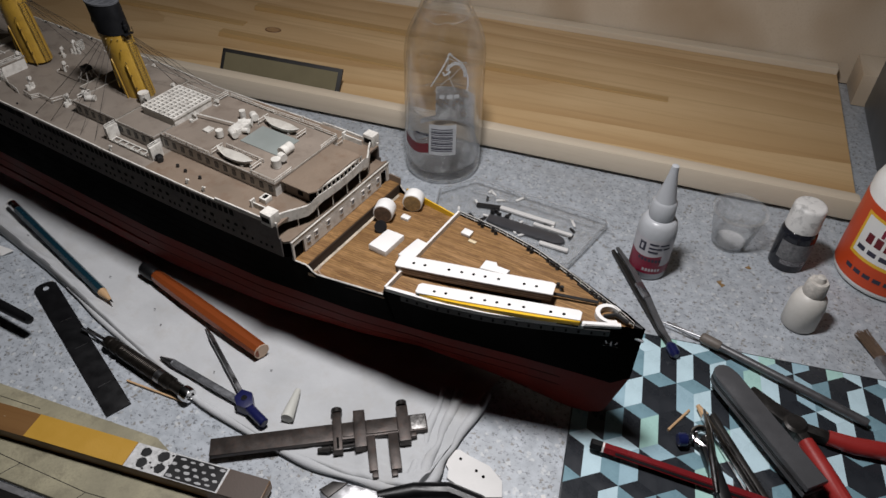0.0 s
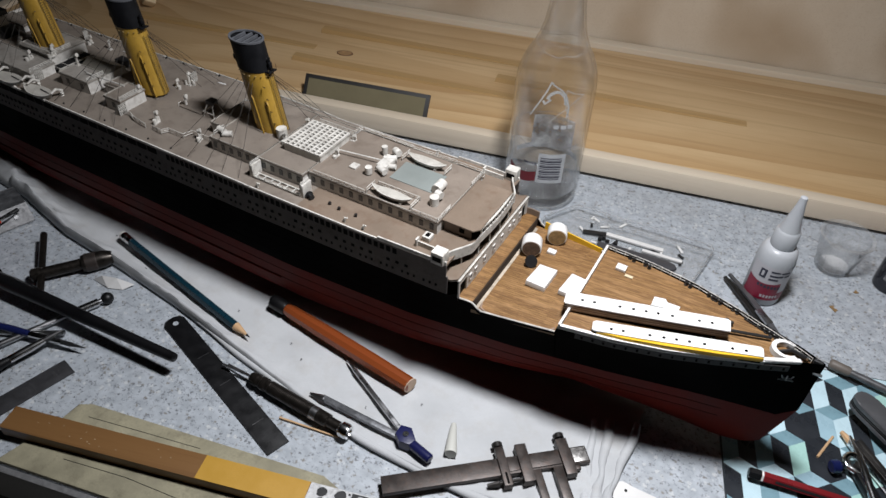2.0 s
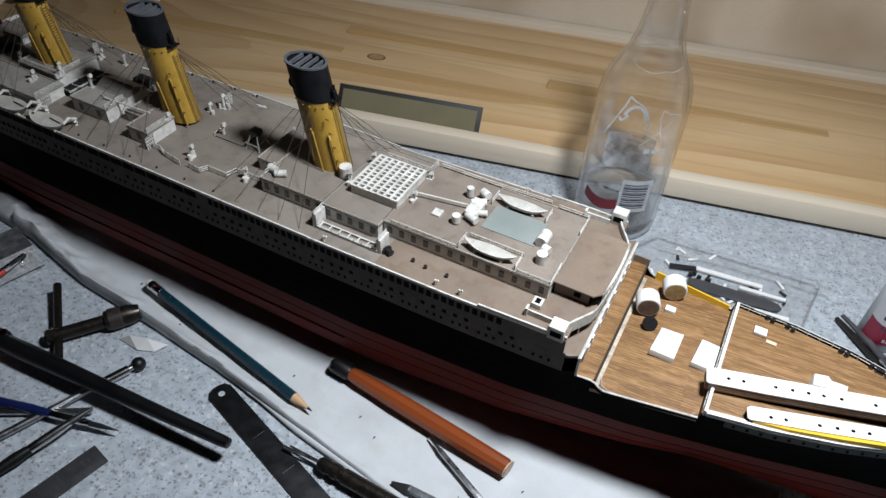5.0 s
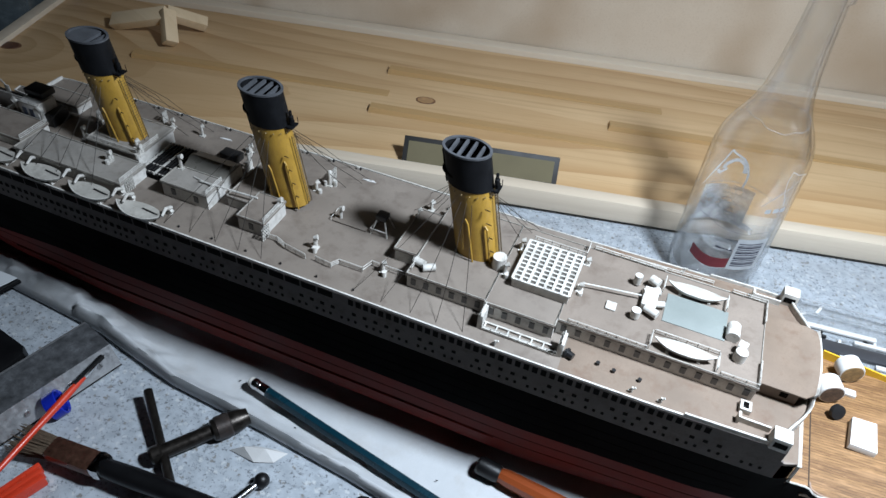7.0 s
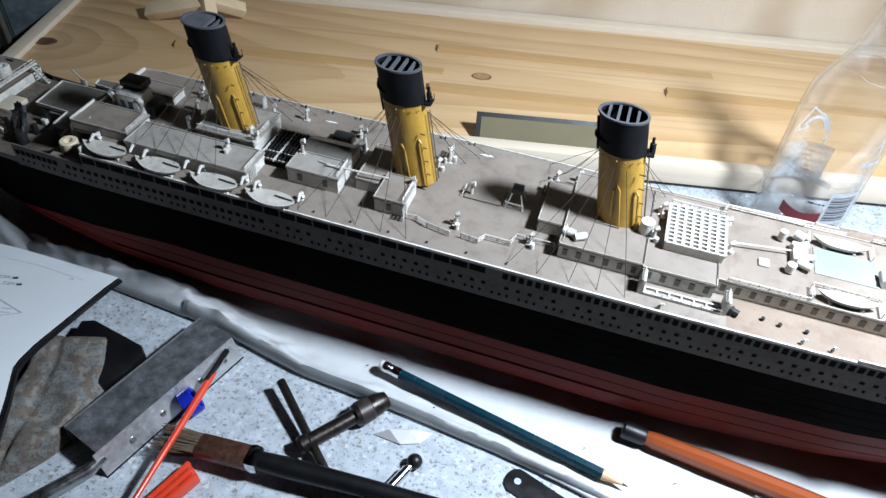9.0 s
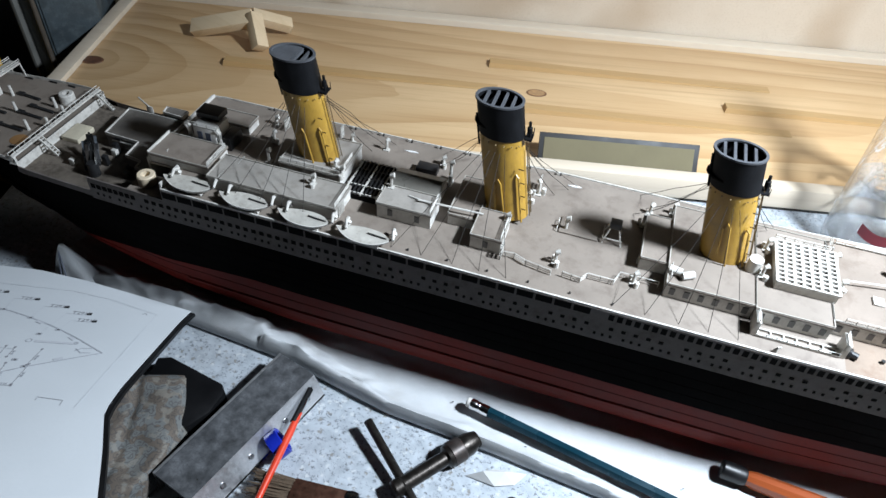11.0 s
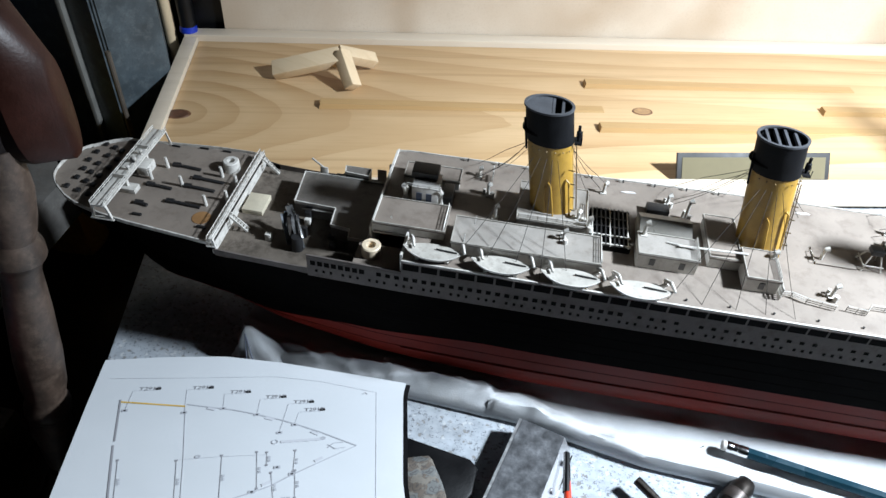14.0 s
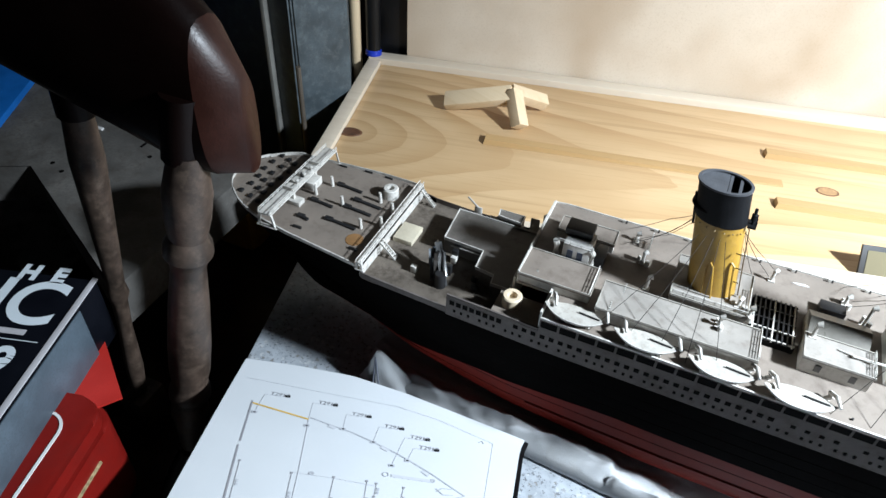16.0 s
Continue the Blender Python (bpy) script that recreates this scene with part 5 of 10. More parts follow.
# the after end
bm = turned(B(), (-0.2068, -0.0388, 0.0815), (-0.2068, -0.0388, 0.09), [(0.0, 0.0047), (0.0052, 0.0047), (0.0057, 0.0042), (0.0057, 0.0024), (0.003, 0.0022)], 20)
fitting("capstan_ring", bm, mat("bone_plastic", (0.6, 0.5, 0.36), 0.5), "bone coloured ring vent")
bm = turned(B(), (-0.2965, 0.0125, 0.0772), (-0.2965, 0.0125, 0.09), [(0.0, 0.0045), (0.0055, 0.0043), (0.0060, 0.0038), (0.0060, 0.0021), (0.003, 0.0019)], 20)
fitting("ring_vent", bm)
fitting("deck_disc", rod(B(), (-0.2965, -0.0285, 0.0771), (-0.2965, -0.0285, 0.0774), 0.0047, n=20), mat("rust_disc", (0.24, 0.13, 0.05), 0.6))


def bridge(x, y0, y1, z, width, name):
    """A narrow white bridge across the deck on end frames, its edges turned up."""
    b = fitting(name, box(B(), x - width / 2, x + width / 2, y0, y1, z - 0.0008, z, 0.0002), None, "white cross bridge")
    for y in (y0 + 0.001, y1 - 0.001):
        for dx in (-width / 2 + 0.0005, width / 2 - 0.0005):
            fitting("bridge_leg", bar(B(), (x + dx, y, z - 0.0006), (x + dx * 1.5, y, 0.0772), 0.0012, 0.0010), None, "", b)
        fitting("leg_foot", box(B(), x - width * 0.8, x + width * 0.8, y - 0.0010, y + 0.0010, 0.0771, 0.0777), None, "", b)
    return b


def bridge_rail(parent, x, y0, y1, z, h, bars, n):
    bm = B()
    for k in range(bars):
        tube(bm, [(x, y0, z + h * (k + 1) / bars), (x, y1, z + h * (k + 1) / bars)], 0.00022, 4)
    for k in range(n + 1):
        y = y0 + (y1 - y0) * k / n
        rod(bm, (x, y, z - 0.0001), (x, y, z + h), 0.0002, n=4)
    return fitting("rail", bm, None, "", parent)


pb = bridge(-0.2835, -0.0475, 0.0308, 0.0822, 0.0030, "poop_bridge")
for y in (-0.0275, 0.0210):
    for dy in (-0.0013, 0.0013):
        fitting("stair_stringer", bar(B(), (-0.2815, y + dy, 0.0818), (-0.2735, y + dy + 0.001, 0.0718), 0.0005, 0.0011), None, "", pb)
    bm = B()
    for k in range(7):
        t = (k + 0.5) / 7
        box(bm, -0.2819 + 0.008 * t, -0.2809 + 0.008 * t, y - 0.0012 + 0.001 * t, y + 0.0012 + 0.001 * t, 0.0815 - 0.0100 * t, 0.0818 - 0.0100 * t)
    fitting("stair_treads", bm, None, "", pb)
for x0 in (-0.2848, -0.2822):
    bridge_rail(pb, x0, -0.0472, 0.0305, 0.0822, 0.0016, 1, 19)
db = bridge(-0.3425, -0.0405, 0.0315, 0.0862, 0.0076, "docking_bridge")
for y in (-0.016, 0.006):
    fitting("bridge_leg", box(B(), -0.3445, -0.3405, y - 0.0009, y + 0.0009, 0.0772, 0.0856), None, "", db)
for x0 in (-0.3461, -0.3389):
    bridge_rail(db, x0, -0.0402, 0.0312, 0.0862, 0.0024, 2, 16)
for y in (-0.018, 0.008):
    fitting("screen", box(B(), -0.3458, -0.3392, y - 0.0003, y + 0.0003, 0.0862, 0.0884), None, "", db)
for y in (-0.011, -0.004, 0.003):
    fitting("telegraph", turned(B(), (-0.3415, y, 0.0861), (-0.3415, y, 0.09), [(0, 0.0008), (0.0004, 0.0005), (0.0019, 0.0005), (0.0020, 0.0010), (0.0028, 0.0010), (0.0030, 0.0005)], 10), None, "", db)
fitting("binnacle", rod(B(), (-0.3425, SY, 0.0861), (-0.3425, SY, 0.0885), 0.0012, n=8), BLACK_PART, "", db)
for x, y in ((-0.2980, -0.0190), (-0.2890, -0.0130), (-0.3160, -0.0070), (-0.3340, -0.0050), (-0.2990, 0.0050), (-0.2890, 0.0000), (-0.3300, 0.0060)):
    fitting("deck_post", rod(B(), (x, y, 0.0772), (x - 0.0003, y, 0.0838), 0.0010, 0.0008, 10))
fitting("deck_locker", box(B(), -0.3445, -0.3360, -0.0190, -0.0135, 0.0772, 0.0800, 0.0002))
fitting("deck_locker", box(B(), -0.3425, -0.3365, -0.0035, 0.0055, 0.0772, 0.0822, 0.0003))
# dark bars for booms, partly standing in for the deck posts' cast shadows
for x0, x1, y in ((-0.3175, -0.3000, -0.0205), (-0.3330, -0.3200, -0.0100), (-0.3140, -0.2980, -0.0070), (-0.3120, -0.2960, 0.0005), (-0.3270, -0.3120, 0.0085), (-0.3320, -0.3260, -0.0250)):
    bm = bar(B(), (x0, y, 0.0779), (x1, y - 0.0012, 0.0779), 0.0018, 0.0011, 0.0003)
    box(bm, x0 - 0.0012, x0 + 0.003, y - 0.0013, y + 0.0013, 0.0772, 0.0787)
    fitting("cargo_boom", bm, BLACK_PART, "dark bar on the deck, partly a post's shadow")
# black blocks for stern fittings and for the docking bridge's shadow among them
for k in range(24):
    x, y = -0.3535 - 0.0062 * (k % 4) - 0.001 * math.sin(k * 5.1), SY - 0.0225 + 0.0019 * k
    fitting("stern_fitting", box(B(), x - 0.0012, x + 0.0012, y - 0.0014, y + 0.0014, 0.0772, 0.0785, 0.0003), BLACK_PART)
for x, y in ((-0.318, 0.0305), (-0.305, 0.031), (-0.334, 0.0275), (-0.328, -0.0335), (-0.2935, -0.0355)):
    fitting("bollard_pair", box(B(), x - 0.0025, x + 0.0025, y - 0.0007, y + 0.0007, 0.0772, 0.0784, 0.0003), BLACK_PART)
fitting("hatch", box(B(), -0.2815, -0.2705, SY - 0.0105, SY + 0.0035, 0.0715, 0.0745, 0.0003), mat("raw_styrene", (0.52, 0.47, 0.36), 0.5), "raw cream plastic hatch")
crane = fitting("deck_crane", rod(B(), (-0.2455, -0.0335, 0.0715), (-0.2455, -0.0335, 0.0795), 0.0032, 0.0026, 12), BLACK_PART, "small crumpled deck crane")
fitting("jib", bar(B(), (-0.2450, -0.0320, 0.0780), (-0.2520, -0.0225, 0.0890), 0.0034, 0.0008), CHROME, "bent bright jib", crane)
fitting("jib_strut", tube(B(), [(-0.2425, -0.0335, 0.079), (-0.2475, -0.0255, 0.0855), (-0.2530, -0.0215, 0.089)], 0.0006, 5), CHROME, "", crane)
cr2 = fitting("deck_crane", rod(B(), (-0.2480, 0.0265, 0.0715), (-0.2480, 0.0265, 0.0800), 0.0026, 0.0022, 12), None, "small white deck crane")
fitting("jib", bar(B(), (-0.2480, 0.0265, 0.0795), (-0.2545, 0.0285, 0.0845), 0.0018, 0.0008), None, "", cr2)
FOIL = mat("crumpled_foil", (0.3, 0.33, 0.37), 0.35, metal=0.8, var=0.4, scale=300)
random.seed(17)
for k in range(9):
    x, y = -0.2455 + random.uniform(-0.004, 0.003), -0.0325 + random.uniform(-0.002, 0.004)
    lean = random.uniform(0.3, 1.0)
    pts = [(x - 0.0075 * lean * t + random.uniform(-0.0009, 0.0009), y + 0.0120 * lean * t, 0.0735 + 0.0125 * t * (1.25 - lean * 0.4) + random.uniform(-0.0008, 0.0008)) for t in np.linspace(0, 1, 5)]
    bm = B()
    for p, q in zip(pts, pts[1:]):
        bar(bm, p, q, random.uniform(0.0010, 0.0030), 0.0004)
    fitting("crumpled_strip", bm, (FOIL, BLACK_PART, WIRE)[k % 3], "bent scrap strip", crane)
for x, y, w, h in ((-0.2390, 0.0305, 0.0040, 0.0050), (-0.2330, 0.0320, 0.0055, 0.0075), (-0.2250, 0.0325, 0.0060, 0.0060), (-0.2160, 0.0325, 0.0050, 0.0110), (-0.2105, 0.0330, 0.0030, 0.0150)):
    fitting("broken_bulwark", box(B(), x - w / 2, x + w / 2, y - 0.0006, y + 0.0006, 0.0715, 0.0715 + h, 0.0002), HOUSE_WHITE, "jagged leftover of the bulwark")
for x0, y0, x1, y1, z in ((-0.2405, 0.0300, -0.2340, 0.0260, 0.0760), (-0.2320, 0.0310, -0.2250, 0.0270, 0.0785)):
    fitting("broken_plate", bar(B(), (x0, y0, z), (x1, y1, z - 0.002), 0.0030, 0.0005), HOUSE_WHITE)
random.seed(31)
for k in range(16):
    x, y = random.uniform(-0.262, -0.214), SY + random.uniform(-0.034, 0.034)
    h = random.uniform(0.002, 0.007)
    fitting("well_fitting", box(B(), x - 0.0015, x + 0.0015, y - 0.0013, y + 0.0013, 0.0715, 0.0715 + h, 0.0003), BLACK_PART if k % 3 else None)

# ---- rigging ----
random.seed(11)


def stay(a, b, sag=0.0, r=0.00014):
    pts = []
    for k in range(7):
        t = k / 6
        p = Vector(a).lerp(Vector(b), t)
        p.z -= sag * 4 * t * (1 - t)
        p.x += 0.0006 * math.sin(3 * t + a[0] * 90)
        pts.append(p)
    return fitting("stay", tube(B(), pts, r, 4), WIRE)


for fx, fz in ((0.0700, 0.1305), (-0.0320, 0.1305), (-0.1310, 0.1305)):
    for dx in (-0.036, -0.022, -0.008, 0.004, 0.016):
        x1 = fx + dx * 1.05
        stay((fx + 0.2 * dx, SY - 0.0078, fz), (x1, SY - lerp_table(DECK_HALF, x1) + 0.003, BOAT_DECK), 0.0006)
        stay((fx + 0.2 * dx, SY + 0.0078, fz), (x1 + 0.004, SY + lerp_table(DECK_HALF, x1) - 0.003, BOAT_DECK), 0.0012)
    for dx, y in ((0.032, 0.030), (0.026, 0.022), (0.036, 0.036)):
        stay((fx + 0.0095, SY + 0.003, fz), (fx + dx, SY + y, BOAT_DECK), 0.002)
    stay((fx - 0.0095, SY + 0.004, fz), (fx - 0.036, SY + 0.022, BOAT_DECK), 0.003)
    stay((fx - 0.0095, SY + 0.006, fz), (fx - 0.030, SY + 0.030, BOAT_DECK), 0.004)

# ---- forecastle ----
xs = np.linspace(0.2845, 0.395, 22)
far_rail = [(x, SY + lerp_table(DECK_HALF, x) - 0.0012) for x in xs]
railing(far_rail, 0.0722, 0.0032, 2)
side_wall("forecastle_coaming", 0.2845, 0.3995, 0.0715, 0.0738, HULL_BLACK, 0.0003, t=0.0008)
near_strip = [(x, SY - lerp_table(DECK_HALF, x) + 0.0022) for x in np.linspace(0.2850, 0.376, 18)]
fitting("white_waterway", wall_ribbon(B(), near_strip, 0.0722, 0.0736, 0.0006), BRIGHT_WHITE)
near_strip = [(x, SY - lerp_table(DECK_HALF, x) + 0.0004) for x in np.linspace(0.2850, 0.372, 18)]
fitting("white_waterway", wall_ribbon(B(), near_strip, 0.0737, 0.0748, 0.0015), BRIGHT_WHITE)
fitting("white_waterway", bar(B(), (0.3735, -0.0165, 0.0742), (0.3905, -0.0085, 0.0752), 0.0026, 0.0016, 0.0002), BRIGHT_WHITE)
fitting("breakwater", bar(B(), (0.2845, SY - 0.0376, 0.0738), (0.2845, SY + 0.0365, 0.0738), 0.0012, 0.0032), BRIGHT_WHITE, "thin white bar across the deck break")
border = [(0.2412, SY - 0.0345), (0.2420, SY - 0.0378), (0.2450, SY - 0.0393)] + [(x, SY - lerp_table(DECK_HALF, x) + 0.0012) for x in (0.25, 0.258, 0.266, 0.274, 0.2800)] + [(0.2817, SY - 0.0345)]
fitting("well_seam", tube(B(), [(x, y, 0.0612) for x, y in border], 0.0006, 6), PLY_EDGE, "thin rounded border of the planks")
for x, y in ((0.2995, 0.0295), (0.3085, 0.0275), (0.3315, 0.0225), (0.3440, 0.0195), (0.3480, 0.0180), (0.3570, 0.0155), (0.3720, 0.0090), (0.3770, 0.0070), (0.3560, 0.0040)):
    bm = B()
    for s in (-0.0012, 0.0012):
        turned(bm, (x + s, y - s * 0.5, 0.0722), (x + s, y - s * 0.5, 0.08), [(0, 0.0011), (0.0006, 0.0011), (0.0007, 0.0007), (0.0018, 0.0007), (0.0019, 0.0011), (0.0023, 0.0010)], 10)
    fitting("mooring_bitt", bm, BLACK_PART, "pair of black mooring bitts")
bm = B()
arc_pts = [(0.3835 + 0.0058 * math.cos(a), -0.0025 + 0.0062 * math.sin(a)) for a in np.linspace(1.0, 5.6, 16)]
wall_ribbon(bm, arc_pts, 0.0722, 0.0752, 0.0022)
fitting("anchor_well_coaming", bm, BRIGHT_WHITE, "white horseshoe coaming round the anchor well")
fitting("anchor_crane", tube(B(), [(0.381, -0.0035, 0.0725), (0.386, -0.001, 0.0745), (0.3925, -0.003, 0.0745)], 0.0011, 6), BLACK_PART, "black anchor")
fitting("anchor_arm", bar(B(), (0.3835, 0.0015, 0.0735), (0.3935, -0.0025, 0.0745), 0.0016, 0.0012, 0.0002), STEEL)
fitting("boom", tube(B(), [(0.3545, -0.0045, 0.0742), (0.376, 0.0035, 0.0738)], 0.0009, 7), BLACK_PART)
bm = B()
for k in range(14):
    t = k / 13
    box(bm, 0.362 + 0.018 * t, 0.3632 + 0.018 * t, 0.0118 - 0.007 * t, 0.0126 - 0.007 * t, 0.0722, 0.0729)
fitting("anchor_chain", bm, BLACK_PART)
fitting("jackstaff_step", box(B(), 0.3955, 0.3995, -0.0052, -0.0028, 0.0735, 0.0768, 0.0003), BLACK_PART)
def on_bow(x, z):
    return (x, SY - half_at(x, z) - 0.0004, z)


bm = tube(B(), [on_bow(0.3852, 0.0618), on_bow(0.3885, 0.0617), on_bow(0.3918, 0.0616)], 0.00035, 6)
tube(bm, [on_bow(0.3885, 0.0619), on_bow(0.3885, 0.0650)], 0.00035, 6)
tube(bm, [on_bow(0.3860, 0.0652), on_bow(0.3866, 0.0634), on_bow(0.3885, 0.0628), on_bow(0.3904, 0.0633), on_bow(0.3910, 0.0651)], 0.00035, 6)
fitting("bow_anchor", bm, STEEL, "small pale anchor on the bow")
fitting("fairlead", box(B(), 0.3935, 0.4015, -0.0062, -0.0046, 0.0690, 0.0702, 0.0003), STEEL)

# ---- loose parts lying on the deck ----
def drilled_strip(name, a, b, near, far, holes, edge, label):
    """A long white strip of thin ply, a and b its ends at the row of holes; it slopes up to the bow."""
    a, b = Vector(a), Vector(b)
    run = b - a
    L = run.to_2d().length
    d = Vector((run.x, run.y, 0)) / L
    s = Vector((-d.y, d.x, 0))
    frame_m = Matrix(((d.x, s.x, 0, a.x), (d.y, s.y, 0, a.y), (run.z / L, 0, 1, a.z), (0, 0, 0, 1)))
    t = thing(name, (a + b) / 2 - Vector((0, 0, 0.0055)), label, "model part", "drilled model parts")

    def sheet(pts, z0, z1, bevel=0.0):
        bm = slab(B(), pts, z0, z1, bevel)
        bm.transform(frame_m)
        return bm
    pts = [(0, near + 0.0008), (0.001, near), (L * 0.3, near - 0.0004), (L * 0.7, near), (L, near + 0.0006), (L, far - 0.001), (L - 0.0015, far), (0.0015, far), (0, far - 0.0012)]
    part("top_sheet", sheet(pts, -0.0007, 0, 0.0002), BRIGHT_WHITE, t, "white drilled sheet")
    part("core", sheet([(0.0003 + u * 0.99, v * 0.97) for u, v in pts], -0.0048, -0.0007), edge if edge is PLY_EDGE else DARK_HOLE, t, "coloured core edge")
    if edge is PLY_EDGE:
        for z in (-0.0020, -0.0034):
            part("ply_layer", sheet([(0.0002 + u * 0.992, v * 0.985) for u, v in pts], z - 0.0005, z), mat("pale_ply_layer", (0.46, 0.37, 0.29), 0.7, var=0.2, scale=300), t, "paler layer of the plywood")
    else:
        part("yellow_edge", sheet([(0.001, near + 0.002), (0.001, near + 0.0002), (L * 0.2, near - 0.0014), (L * 0.45, near - 0.0018), (L * 0.75, near - 0.0012), (L, near), (L, near + 0.002)], -0.0030, -0.0007, 0.0004), edge, t, "bright yellow edge")
    for u in holes:
        bm = rod(B(), (u, 0, -0.0003), (u, 0, 0.0001), 0.00078, n=10)
        bm.transform(frame_m)
        part("drilled_hole", bm, DARK_HOLE, t)
    return t


drilled_strip("drilled_strip", (0.2803, -0.0252, 0.0793), (0.3571, -0.0087, 0.0868), -0.0040, 0.0047, (0.0088, 0.0147, 0.0271, 0.0336, 0.0396, 0.0453, 0.0519, 0.0643, 0.0701), PLY_EDGE, "long white drilled strip with raw plywood edge, on the foredeck")
drilled_strip("drilled_strip", (0.2993, -0.0366, 0.0795), (0.3743, -0.0172, 0.0862), -0.0026, 0.0042, (0.0089, 0.0145, 0.0269, 0.0333, 0.0390, 0.0448, 0.0515, 0.0638, 0.0698), YELLOW, "long white drilled strip with bright yellow edge, on the foredeck")
whole("card_tab", slab(B(), [(0.3198, -0.0125), (0.3325, -0.0098), (0.3328, -0.0062), (0.3262, -0.0070), (0.3250, -0.0048), (0.3196, -0.0062)], 0.0760, 0.0845, 0.0002), BRIGHT_WHITE, "small notched white card tab behind the drilled strip", "card piece")
whole("strip_packing", bar(B(), (0.288, -0.0240, 0.0740), (0.352, -0.0100, 0.0790), 0.0055, 0.0034), DARK_HOLE, "dark packing under the drilled strip", "packing")
for pts, z0, z1, nm in (([(0.2552, -0.0158), (0.2566, -0.0003), (0.2668, 0.0003), (0.2662, -0.0160)], 0.0672, 0.0706, "white block of card on the planked well deck"),
                        ([(0.2733, -0.0145), (0.2748, 0.0012), (0.2829, 0.0006), (0.2829, -0.0148)], 0.0688, 0.0716, "white block of card tucked by the deck break")):
    whole("card_block", slab(B(), pts, z0, z1, 0.0002), BRIGHT_WHITE, nm, "card piece", "white card blocks")


def spool(a, b, r, end, label):
    t = thing("white_drum", ((Vector(a) + Vector(b)) / 2).to_tuple()[:2] + (0.0656,), label, "drum", "white drums on the well deck")
    a, b = Vector(a), Vector(b)
    L = (b - a).length
    part("body", turned(B(), a, b, [(0, r * 0.96), (0.0004, r), (L - 0.0004, r), (L, r * 0.96)], 28), BRIGHT_WHITE, t)
    d = (b - a).normalized()
    part("end_face", turned(B(), a - d * 0.0003, a, [(0, r * 0.86), (0.0006, r * 0.88)], 28), end, t, "end face darkened for shade")
    return t


# end faces get a darker brown because they are turned from the lamp
spool((0.2476, 0.0076, 0.0714), (0.2450, 0.0152, 0.0712), 0.0057, mat("shaded_brown_end", (0.11, 0.068, 0.045), 0.7, var=0.5, scale=500), "white plastic drum on the well deck, brown end darkened for shade")
spool((0.2563, 0.0236, 0.0721), (0.2538, 0.0305, 0.0719), 0.0057, mat("ochre_end", (0.24, 0.15, 0.06), 0.7, var=0.4, scale=500), "white plastic drum with an ochre end on the well deck")
whole("black_disc", rod(B(), (0.2504, 0.0018, 0.0684), (0.2513, 0.0002, 0.0694), 0.0034, n=18), BLACK_PART, "small black plastic disc on the well deck", "disc")
whole("white_cube", box(B(), 0.2545, 0.2595, 0.0145, 0.0180, 0.0660, 0.0682, 0.0004), BRIGHT_WHITE, "tiny white plastic block on the well deck", "block")
whole("paper_chip", box(B(), 0.2935, 0.2990, 0.0155, 0.0200, 0.0723, 0.0742, 0.0003), BRIGHT_WHITE, "crumpled white paper chip on the foredeck", "paper chip")
whole("wood_chip", box(B(), 0.2995, 0.3040, 0.0130, 0.0150, 0.0723, 0.0730, 0.0002), mat("pale_wood_chip", (0.55, 0.45, 0.3), 0.7), "pale sliver of wood on the foredeck", "wood chip")

# ---- the hull's own lines: a leaner far side, and a sheer that rises to the bow ----
FAR_EDGE = [(-0.365, 0.0235), (-0.342, 0.0258), (-0.31, 0.0285), (-0.285, 0.0285), (-0.28, 0.026), (-0.25, 0.0245), (-0.212, 0.0262), (-0.208, 0.0335), (-0.1, 0.0345), (0.0, 0.037), (0.05, 0.037), (0.1, 0.0355), (0.2, 0.039), (0.235, 0.038),
            (0.26, 0.0335), (0.285, 0.0285), (0.31, 0.0258), (0.335, 0.0205), (0.357, 0.0125), (0.375, 0.0055), (0.39, -0.0005), (0.4005, -0.0060)]
RISE = [(0.2290, 0.0), (0.2302, 0.003), (0.2385, 0.0034), (0.2830, 0.0081), (0.2834, 0.0013), (0.30, 0.0025), (0.36, 0.0062), (0.4005, 0.0072)]


def faired(p, loose=False):
    x, y, z = p
    up = lerp_table(RISE, x) * min(1.0, max(0.0, (z - 0.045) / 0.016))
    if loose:
        return Vector((x + up * (0.36 - x) / 0.25, y - up * (0.262 + y) / 0.25, z + up))
    edge, root = SY + lerp_table(DECK_HALF, x), 0.022 if x < 0.24 else -0.010
    if y > root and edge > root + 0.0042:
        y = root + (y - root) * max(0.05, (min(edge, lerp_table(FAR_EDGE, x)) - root) / (edge - root))
    return Vector((x, y, z + up))


def fair(ob, loose=False):
    for o in [ob] + ob.children_recursive:
        if not o.data:
            continue
        if o.name in BASE:
            base = BASE[o.name]
            for v in o.data.vertices:
                v.co = faired(v.co + base, loose) - base
        else:
            base = BASE[o.parent.name]
            o.location = faired(o.location + base, loose) - base


fair(ship)
LOOSE = ("paper_chip", "wood_chip")
for o in [o for o in bpy.data.objects if not o.parent and o.name.split(".")[0] in LOOSE]:
    fair(o, True)

# ---- cloth under the ship ----
EDGE = [(-0.283, -0.044), (-0.268, -0.052), (-0.24, -0.058), (-0.184, -0.062), (-0.12, -0.067), (-0.06, -0.079), (0.0, -0.083), (0.05, -0.088), (0.10, -0.095), (0.16, -0.103), (0.21, -0.108), (0.264, -0.107), (0.302, -0.100), (0.319, -0.095), (0.332, -0.088), (0.3345, -0.080), (0.3345, -0.066)]


